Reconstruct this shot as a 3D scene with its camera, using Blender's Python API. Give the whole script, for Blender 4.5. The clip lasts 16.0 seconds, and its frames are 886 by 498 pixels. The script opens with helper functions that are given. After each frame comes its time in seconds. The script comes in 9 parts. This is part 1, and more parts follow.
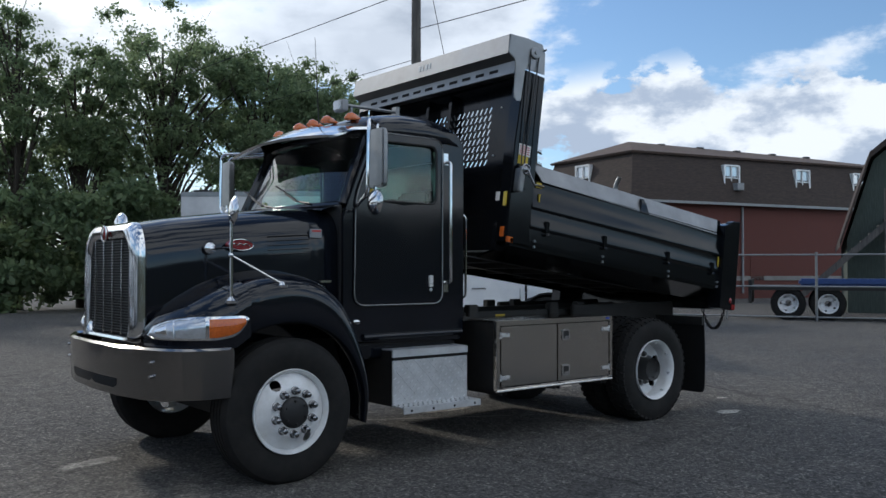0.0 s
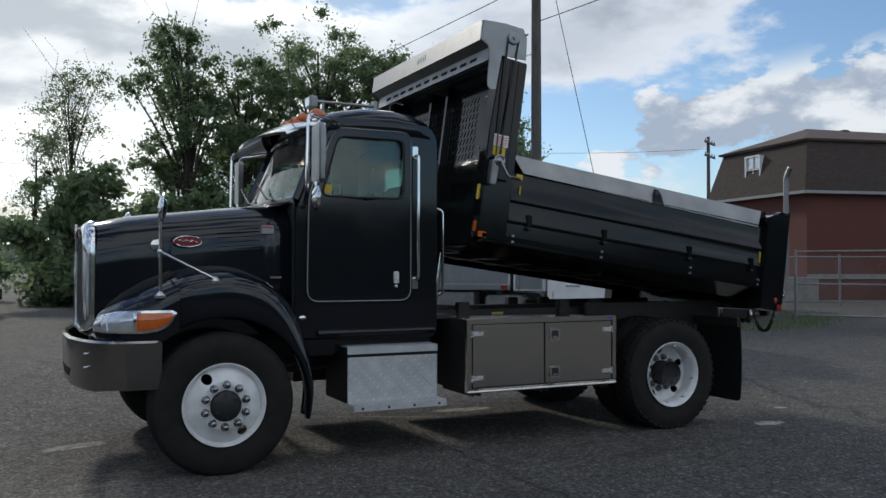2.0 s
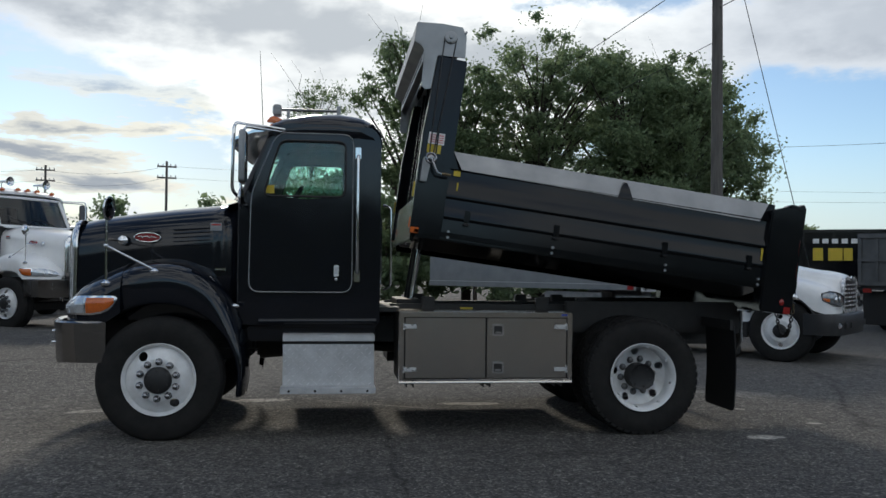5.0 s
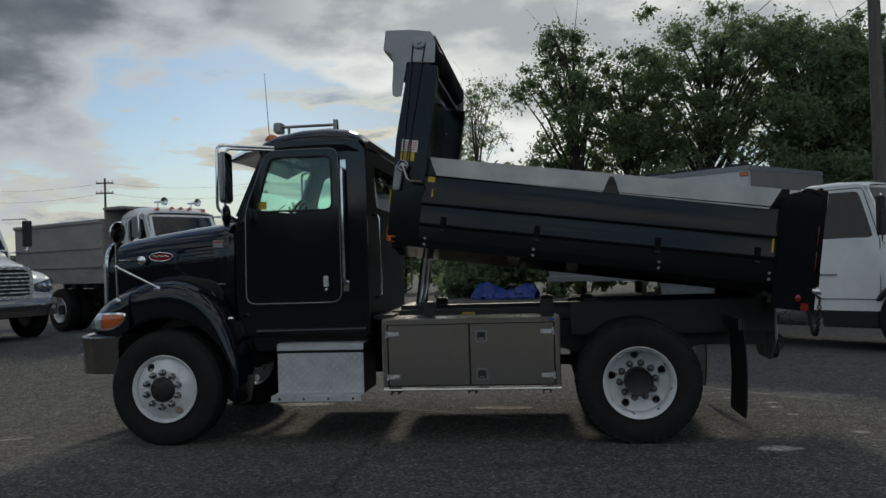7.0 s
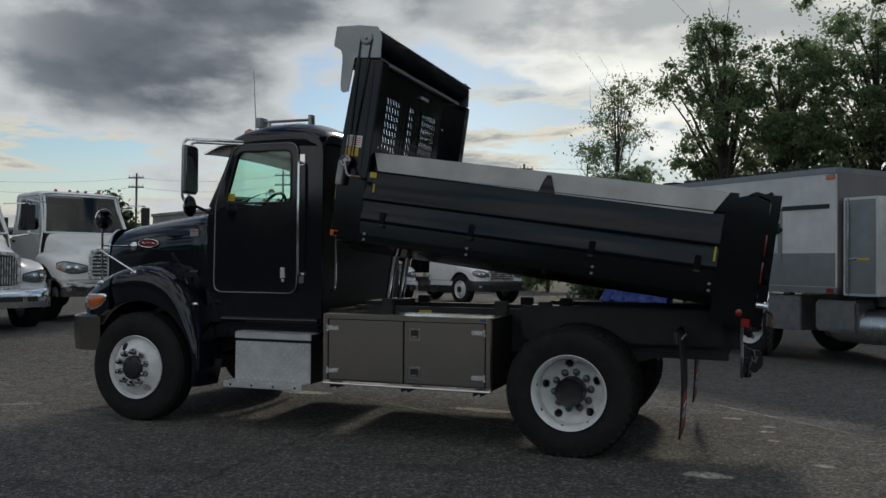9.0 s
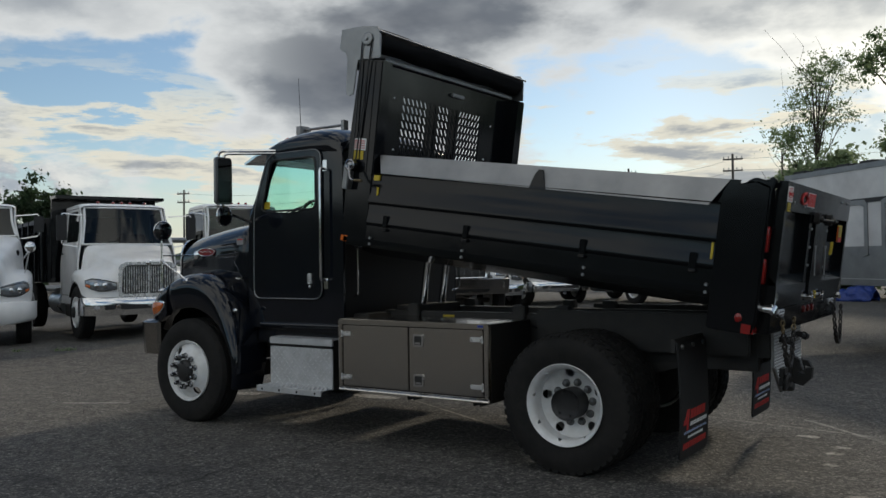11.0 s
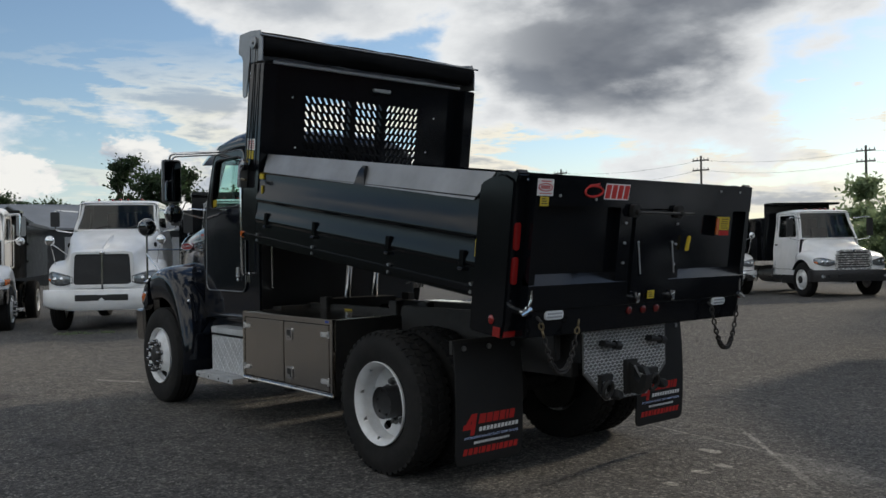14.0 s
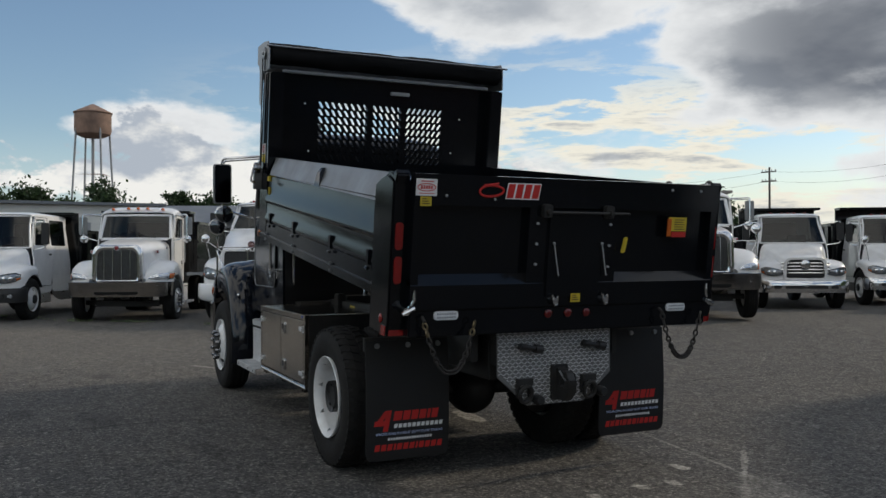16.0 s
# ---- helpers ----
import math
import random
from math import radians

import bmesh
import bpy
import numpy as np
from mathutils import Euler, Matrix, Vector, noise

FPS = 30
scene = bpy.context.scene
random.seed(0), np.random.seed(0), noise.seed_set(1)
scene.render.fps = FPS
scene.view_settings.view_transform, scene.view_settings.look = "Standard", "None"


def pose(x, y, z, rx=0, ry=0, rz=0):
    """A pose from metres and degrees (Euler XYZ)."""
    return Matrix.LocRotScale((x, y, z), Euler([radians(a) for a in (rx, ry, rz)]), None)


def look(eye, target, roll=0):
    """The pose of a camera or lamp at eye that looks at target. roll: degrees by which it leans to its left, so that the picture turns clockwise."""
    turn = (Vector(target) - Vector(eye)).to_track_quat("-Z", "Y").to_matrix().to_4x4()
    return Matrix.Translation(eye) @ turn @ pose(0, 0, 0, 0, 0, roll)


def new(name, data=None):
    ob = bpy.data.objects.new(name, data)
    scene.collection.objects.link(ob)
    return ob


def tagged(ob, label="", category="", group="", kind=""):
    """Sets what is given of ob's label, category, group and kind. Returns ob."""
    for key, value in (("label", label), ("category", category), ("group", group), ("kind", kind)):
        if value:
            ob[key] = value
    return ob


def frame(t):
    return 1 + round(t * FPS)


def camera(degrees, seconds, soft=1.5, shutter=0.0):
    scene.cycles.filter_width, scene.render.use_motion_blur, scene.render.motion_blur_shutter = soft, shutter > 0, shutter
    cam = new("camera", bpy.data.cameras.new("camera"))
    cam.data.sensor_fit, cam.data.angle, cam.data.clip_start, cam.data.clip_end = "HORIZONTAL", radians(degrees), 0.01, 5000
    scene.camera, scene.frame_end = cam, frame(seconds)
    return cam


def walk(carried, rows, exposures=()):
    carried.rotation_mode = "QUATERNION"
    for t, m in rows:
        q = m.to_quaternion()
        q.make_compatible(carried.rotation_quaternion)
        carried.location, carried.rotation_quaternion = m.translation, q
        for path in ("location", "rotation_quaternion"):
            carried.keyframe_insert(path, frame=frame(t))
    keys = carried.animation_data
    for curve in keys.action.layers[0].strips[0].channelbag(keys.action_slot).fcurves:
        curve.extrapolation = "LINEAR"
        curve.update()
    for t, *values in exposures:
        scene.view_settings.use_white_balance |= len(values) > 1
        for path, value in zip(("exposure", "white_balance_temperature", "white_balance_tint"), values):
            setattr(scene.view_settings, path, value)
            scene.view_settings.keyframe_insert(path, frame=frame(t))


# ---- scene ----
cam = camera(54.9, 16.0)
PATH = [
    (0, (-3.008, -6.595, 1.512), (-1.747, -5.044, 1.563), 0.1),
    (0.5, (-2.607, -6.819, 1.498), (-1.442, -5.195, 1.554), -0.2),
    (1, (-2.219, -7.049, 1.487), (-1.138, -5.368, 1.543), 0.0),
    (1.5, (-1.78, -7.231, 1.489), (-0.799, -5.489, 1.538), -0.2),
    (2, (-1.332, -7.434, 1.501), (-0.445, -5.642, 1.546), 0.1),
    (2.5, (-0.901, -7.653, 1.404), (-0.134, -5.807, 1.47), -0.0),
    (3, (-0.458, -7.76, 1.373), (0.237, -5.886, 1.442), 0.1),
    (3.2, (-0.257, -7.889, 1.393), (0.397, -5.999, 1.45), 0.3),
    (5.3, (1.729, -8.52, 1.481), (1.923, -6.53, 1.518), 0.1),
    (5.5, (1.937, -8.515, 1.502), (2.091, -6.521, 1.527), -0.4),
    (6, (2.393, -8.533, 1.515), (2.402, -6.533, 1.537), -1.6),
    (6.5, (2.903, -8.48, 1.546), (2.796, -6.484, 1.583), -2.0),
    (7, (3.458, -8.462, 1.565), (3.209, -6.478, 1.596), -1.8),
    (7.5, (3.953, -8.312, 1.533), (3.585, -6.346, 1.57), -0.9),
    (8, (4.482, -8.264, 1.549), (4.039, -6.314, 1.565), 0.1),
    (8.5, (4.967, -8.063, 1.548), (4.425, -6.138, 1.568), 0.4),
    (9, (5.463, -7.903, 1.543), (4.798, -6.017, 1.572), 0.5),
    (9.5, (5.875, -7.586, 1.536), (5.047, -5.766, 1.565), 0.1),
    (9.7, (6.001, -7.497, 1.566), (5.123, -5.7, 1.595), 0.1),
    (11.8, (7.573, -6.289, 1.567), (6.347, -4.709, 1.596), -1.3),
    (12, (7.729, -6.148, 1.582), (6.482, -4.584, 1.61), -1.3),
    (12.5, (8.16, -5.845, 1.597), (6.837, -4.345, 1.622), -1.1),
    (13, (8.499, -5.433, 1.605), (7.086, -4.018, 1.634), -1.1),
    (13.5, (8.899, -5.123, 1.61), (7.413, -3.784, 1.631), -1.0),
    (14, (9.203, -4.752, 1.597), (7.662, -3.477, 1.603), -0.9),
    (14.5, (9.578, -4.378, 1.573), (7.969, -3.189, 1.578), -0.4),
    (15, (9.835, -3.978, 1.568), (8.17, -2.87, 1.563), 0.0),
    (15.5, (10.078, -3.563, 1.563), (8.341, -2.571, 1.567), 0.1),
    (16, (10.303, -3.147, 1.569), (8.496, -2.291, 1.582), -0.2),
]
walk(cam, [(t, look(eye, aim, roll)) for t, eye, aim, roll in PATH], [(0.0, 0.28, 5800, 8), (0.8, 0.16, 5850, 8), (2.5, 0.04, 6000, 8), (5.5, 0.0, 6100, 7), (6.5, -0.30, 6200, 6), (7.5, -0.60, 6250, 6),
                                                            (8.5, -0.44, 6350, 6), (12.5, 0.03, 6550, 7), (14.0, 0.14, 6550, 8), (16.0, 0.10, 6550, 8)])

# ---- world and sun ----
SUN_AZ, SUN_EL = -5.0, 27.0          # compass of the sun from +y towards +x, and its height
world = bpy.data.worlds.new("sky")
scene.world = world
world.use_nodes = True


def sky_nodes():
    nt = world.node_tree
    nt.nodes.clear()

    def N(kind, **kw):
        n = nt.nodes.new(kind)
        for k, v in kw.items():
            n.inputs[int(k[1:])].default_value = v
        return n

    def L(a, b):
        nt.links.new(a, b)

    def mth(op, a, b=None, c=None):
        n = nt.nodes.new("ShaderNodeMath")
        n.operation = op
        for i, v in enumerate((a, b, c)):
            if v is None:
                continue
            if isinstance(v, (int, float)):
                n.inputs[i].default_value = v
            else:
                L(v, n.inputs[i])
        return n.outputs[0]

    def ramp(v, lo, hi):
        n = nt.nodes.new("ShaderNodeMapRange")
        n.interpolation_type = "SMOOTHSTEP"
        L(v, n.inputs[0])
        n.inputs[1].default_value, n.inputs[2].default_value = lo, hi
        return n.outputs[0]

    def mix(f, a, b):
        n = nt.nodes.new("ShaderNodeMix")
        n.data_type = "RGBA"
        if isinstance(f, float):
            n.inputs[0].default_value = f
        else:
            L(f, n.inputs[0])
        for s, v in ((6, a), (7, b)):
            if isinstance(v, tuple):
                n.inputs[s].default_value = (*v, 1)
            else:
                L(v, n.inputs[s])
        return n.outputs[2]

    co = N("ShaderNodeTexCoord").outputs["Generated"]
    sep = N("ShaderNodeSeparateXYZ")
    L(co, sep.inputs[0])
    x, y, z = sep.outputs
    def towards(az, el, tight_in, tight_out):
        a, e = radians(az), radians(el)
        d = nt.nodes.new("ShaderNodeVectorMath")
        d.operation = "DOT_PRODUCT"
        L(co, d.inputs[0])
        d.inputs[1].default_value = (math.sin(a) * math.cos(e), math.cos(a) * math.cos(e), math.sin(e))
        return ramp(d.outputs["Value"], math.cos(radians(tight_out)), math.cos(radians(tight_in)))

    def fbm(scale, detail, rough, shift, distort=0.0, squash=2.1):
        mp = N("ShaderNodeMapping")
        L(co, mp.inputs[0])
        mp.inputs[1].default_value = shift
        mp.inputs[3].default_value = (1.0, 1.0, squash)
        n = N("ShaderNodeTexNoise")
        L(mp.outputs[0], n.inputs["Vector"])
        n.inputs["Scale"].default_value, n.inputs["Detail"].default_value = scale, detail
        n.inputs["Roughness"].default_value, n.inputs["Distortion"].default_value = rough, distort
        return n.outputs["Fac"]

    sky = N("ShaderNodeTexSky")
    sky.sky_type = "NISHITA"
    sky.sun_disc = False
    sky.sun_elevation, sky.sun_rotation = radians(SUN_EL), radians(SUN_AZ)
    sky.air_density, sky.dust_density, sky.ozone_density = 1.0, 0.35, 1.5

    az = mth("MULTIPLY", mth("ARCTAN2", x, y), 57.29578)
    el = mth("MULTIPLY", mth("ARCSINE", z), 57.29578)

    def lump(a, e, wa, we, k):
        """A soft oval round one place in the sky, in degrees of compass and height."""
        p, q = mth("DIVIDE", mth("SUBTRACT", az, a), wa), mth("DIVIDE", mth("SUBTRACT", el, e), we)
        d = mth("ADD", mth("MULTIPLY", p, p), mth("MULTIPLY", q, q))
        return mth("MULTIPLY", mth("POWER", 2.718, mth("MULTIPLY", d, -1.0)), k)

    def total(*terms):
        out = terms[0]
        for v in terms[1:]:
            out = mth("ADD", out, v)
        return out

    glow = towards(3, 17, 3, 25)
    # unseen bright cloud opposite the sun, added to fill the near sides
    front = towards(165, 30, 15, 95)
    big = fbm(4.0, 7.0, 0.52, (3.2, 1.4, 0.3), 0.1, 2.4)
    fine = fbm(11.0, 10.0, 0.60, (8.0, 2.0, 1.0), 0.1, 2.2)
    grain = total(mth("MULTIPLY", big, 0.72), mth("MULTIPLY", fine, 0.28))
    # the long bank of rain cloud, thinner sheets beside it and out of view, and the clear gaps
    bank = total(lump(-38.5, 13.6, 9, 6.0, 0.36), lump(-18, 17.2, 13, 5.0, 0.26), lump(-2, 13.5, 7, 5.5, 0.17), lump(11, 13, 11, 7.0, 0.20))
    sheet = total(lump(33, 14, 7, 4.5, 0.10), lump(44, 17.6, 13, 2.2, 0.12), lump(-60, 17.8, 10, 2.6, 0.15), mth("MULTIPLY", towards(165, 35, 10, 80), 0.06))
    gaps = total(lump(-74, 14.0, 10, 3.4, 0.17), lump(-54, 11.5, 6, 3.2, 0.13), lump(-19, 10.0, 10, 2.6, 0.17), lump(58, 16.6, 10, 2.3, 0.24), lump(33, 10.2, 8, 2.4, 0.12))
    cover = mth("SUBTRACT", total(grain, bank, sheet), total(gaps, mth("MULTIPLY", ramp(z, 0.22, 0.08), 0.06)))
    mask = ramp(cover, 0.485, 0.575)
    thick = ramp(cover, 0.53, 0.76)
    lit = mix(glow, mix(front, (0.80, 0.81, 0.83), (1.10, 1.09, 1.06)), (1.45, 1.40, 1.30))
    gloom = mth("MULTIPLY", ramp(total(lump(-38.5, 13.4, 9.5, 6.0, 1.1), lump(-24, 17.0, 9, 4.5, 0.58)), 0.02, 1.05), ramp(big, 0.18, 0.50))
    core = mix(gloom, mix(mth("MULTIPLY", glow, 0.35), mix(front, (0.40, 0.43, 0.48), (0.60, 0.61, 0.63)), (1.0, 0.98, 0.92)), (0.132, 0.148, 0.182))
    soft, over = fbm(5.5, 5.0, 0.5, (2.0, 7.0, 1.0), 0.2, 2.2), fbm(5.5, 5.0, 0.5, (2.0, 7.0, 1.12), 0.2, 2.2)
    relief = ramp(mth("SUBTRACT", soft, over), -0.10, 0.14)
    body = mix(relief, core, mix(mth("MULTIPLY", gloom, 0.8), lit, core))
    cloud = mix(thick, lit, mix(0.5, core, body))

    # heaped clouds low over the horizon
    def heap(dz):
        return fbm(6.0, 11.0, 0.58, (0.31, 0.17, dz), 0.0, 1.9)

    h0, h1 = heap(0.0), heap(0.075)
    where = total(lump(57, 8.2, 11, 4.0, 0.31), lump(41, 8.0, 5.5, 3.2, 0.26), lump(-84, 5.8, 10, 3.2, 0.27), lump(-66, 5.0, 10, 2.2, 0.16))
    heap_mask = mth("MULTIPLY", ramp(mth("SUBTRACT", mth("ADD", h0, where), 0.12), 0.49, 0.53), ramp(where, 0.02, 0.09))
    shade = ramp(mth("SUBTRACT", h0, h1), -0.07, 0.10)
    heap_col = mix(shade, (0.42, 0.465, 0.54), mix(glow, (0.86, 0.85, 0.83), (1.15, 1.08, 0.95)))
    tint = nt.nodes.new("ShaderNodeMix")
    tint.data_type, tint.blend_type = "RGBA", "MULTIPLY"
    tint.inputs[0].default_value = 1.0
    L(sky.outputs[0], tint.inputs[6])
    tint.inputs[7].default_value = (0.104, 0.108, 0.112, 1)
    haze = mix(ramp(z, 0.15, -0.03), mix(mth("MULTIPLY", glow, 0.75), tint.outputs[2], (0.52, 0.60, 0.66)), mix(towards(-20, 5, 10, 60), (0.58, 0.68, 0.75), (0.80, 0.78, 0.64)))
    # low long clouds lying in bands under the bank
    streak = fbm(5.0, 10.0, 0.60, (1.7, 4.1, 2.3), 0.2, 5.0)
    low = mth("MULTIPLY", mth("MULTIPLY", ramp(z, 0.015, 0.05), ramp(z, 0.25, 0.15)), towards(-28, 8, 26, 58))
    streak_mask = mth("MULTIPLY", ramp(streak, 0.49, 0.55), low)
    streak_col = mix(ramp(streak, 0.55, 0.66), mix(glow, (0.86, 0.82, 0.72), (1.1, 1.02, 0.84)), (0.42, 0.44, 0.47))
    back = mix(streak_mask, haze, streak_col)
    both = mix(heap_mask, mix(mask, back, cloud), heap_col)
    bg = N("ShaderNodeBackground")
    L(both, bg.inputs[0])
    bg.inputs[1].default_value = SKY_STRENGTH
    L(bg.outputs[0], N("ShaderNodeOutputWorld").inputs[0])


SKY_STRENGTH = 0.95
sky_nodes()
sun_data = bpy.data.lights.new("sun", "SUN")
sun_data.energy, sun_data.angle, sun_data.color = 1.7, radians(5.0), (1.0, 0.87, 0.70)
sun = new("sun", sun_data)
sa, se = radians(SUN_AZ), radians(SUN_EL)
sun.matrix_world = look((60 * math.sin(sa) * math.cos(se), 60 * math.cos(sa) * math.cos(se), 60 * math.sin(se)), (0, 0, 0))


# ---- materials ----
def material(name, base, rough=0.5, metal=0.0, vary=0.0, scale=8.0, bump=0.0, bump_scale=60.0, coat=0.0, spec=0.5,
             second=None, stretch=(1, 1, 1), detail=5.0, rough_vary=0.0, tone=0.0):
    """A surface with stains at one scale, grain and relief at another, and a small difference from piece to piece."""
    m = bpy.data.materials.new(name)
    m.use_nodes = True
    nt = m.node_tree
    b = nt.nodes["Principled BSDF"]
    b.inputs["Base Color"].default_value = (*base, 1)
    b.inputs["Roughness"].default_value, b.inputs["Metallic"].default_value = rough, metal
    b.inputs["Coat Weight"].default_value, b.inputs["Coat Roughness"].default_value = coat, 0.03
    b.inputs["Specular IOR Level"].default_value = spec
    co = nt.nodes.new("ShaderNodeTexCoord")
    mp = nt.nodes.new("ShaderNodeMapping")
    mp.inputs["Scale"].default_value = stretch
    nt.links.new(co.outputs["Object"], mp.inputs[0])

    def noise_node(s, d):
        n = nt.nodes.new("ShaderNodeTexNoise")
        n.inputs["Scale"].default_value, n.inputs["Detail"].default_value = s, d
        n.inputs["Roughness"].default_value = 0.6
        nt.links.new(mp.outputs[0], n.inputs["Vector"])
        return n

    if vary or rough_vary:
        n = noise_node(scale, detail)
        r = nt.nodes.new("ShaderNodeMapRange")
        r.inputs[1].default_value, r.inputs[2].default_value = 0.3, 0.7
        nt.links.new(n.outputs["Fac"], r.inputs[0])
        if vary:
            mx = nt.nodes.new("ShaderNodeMix")
            mx.data_type = "RGBA"
            other = second or tuple(c * (1 - vary) for c in base)
            mx.inputs[6].default_value, mx.inputs[7].default_value = (*base, 1), (*other, 1)
            nt.links.new(r.outputs[0], mx.inputs[0])
            out = mx.outputs[2]
            if tone:
                info = nt.nodes.new("ShaderNodeObjectInfo")
                hsv = nt.nodes.new("ShaderNodeHueSaturation")
                rr = nt.nodes.new("ShaderNodeMapRange")
                rr.inputs[3].default_value, rr.inputs[4].default_value = 1 - tone, 1 + tone
                nt.links.new(info.outputs["Random"], rr.inputs[0])
                nt.links.new(rr.outputs[0], hsv.inputs["Value"])
                nt.links.new(out, hsv.inputs["Color"])
                out = hsv.outputs[0]
            nt.links.new(out, b.inputs["Base Color"])
        if rough_vary:
            rr = nt.nodes.new("ShaderNodeMapRange")
            rr.inputs[3].default_value, rr.inputs[4].default_value = rough, min(1, rough + rough_vary)
            nt.links.new(r.outputs[0], rr.inputs[0])
            nt.links.new(rr.outputs[0], b.inputs["Roughness"])
    if bump:
        n = noise_node(bump_scale, 4.0)
        bp = nt.nodes.new("ShaderNodeBump")
        bp.inputs["Strength"].default_value, bp.inputs["Distance"].default_value = bump, 0.01
        nt.links.new(n.outputs["Fac"], bp.inputs["Height"])
        nt.links.new(bp.outputs[0], b.inputs["Normal"])
    return m


def glass_material(name, tint, gloss=0.9):
    """Thin window glass: light passes, tinted, and the surface mirrors by its angle."""
    m = bpy.data.materials.new(name)
    m.use_nodes = True
    nt = m.node_tree
    nt.nodes.remove(nt.nodes["Principled BSDF"])
    tr, gl, mx, lw, pw, ma = (nt.nodes.new("ShaderNode" + k) for k in ("BsdfTransparent", "BsdfGlossy", "MixShader", "LayerWeight", "Math", "Math"))
    tr.inputs[0].default_value = (*tint, 1)
    gl.inputs["Color"].default_value = (gloss, gloss, gloss, 1)
    gl.inputs["Roughness"].default_value = 0.02
    lw.inputs[0].default_value = 0.5
    pw.operation, ma.operation = "POWER", "MULTIPLY_ADD"
    nt.links.new(lw.outputs["Facing"], pw.inputs[0])
    pw.inputs[1].default_value = 4.0
    nt.links.new(pw.outputs[0], ma.inputs[0])
    ma.inputs[1].default_value, ma.inputs[2].default_value = 0.90, 0.045
    nt.links.new(ma.outputs[0], mx.inputs[0])
    nt.links.new(tr.outputs[0], mx.inputs[1])
    nt.links.new(gl.outputs[0], mx.inputs[2])
    nt.links.new(mx.outputs[0], nt.nodes["Material Output"].inputs[0])
    return m


def leaf_material(name, a, b):
    m = bpy.data.materials.new(name)
    m.use_nodes = True
    nt = m.node_tree
    p = nt.nodes["Principled BSDF"]
    p.inputs["Roughness"].default_value = 0.55
    geo = nt.nodes.new("ShaderNodeNewGeometry")
    mx = nt.nodes.new("ShaderNodeMix")
    mx.data_type = "RGBA"
    mx.inputs[6].default_value, mx.inputs[7].default_value = (*a, 1), (*b, 1)
    nt.links.new(geo.outputs["Random Per Island"], mx.inputs[0])
    nt.links.new(mx.outputs[2], p.inputs["Base Color"])
    t = nt.nodes.new("ShaderNodeBsdfTranslucent")
    nt.links.new(mx.outputs[2], t.inputs[0])
    ms = nt.nodes.new("ShaderNodeMixShader")
    ms.inputs[0].default_value = 0.66
    nt.links.new(p.outputs[0], ms.inputs[1])
    nt.links.new(t.outputs[0], ms.inputs[2])
    nt.links.new(ms.outputs[0], nt.nodes["Material Output"].inputs[0])
    return m


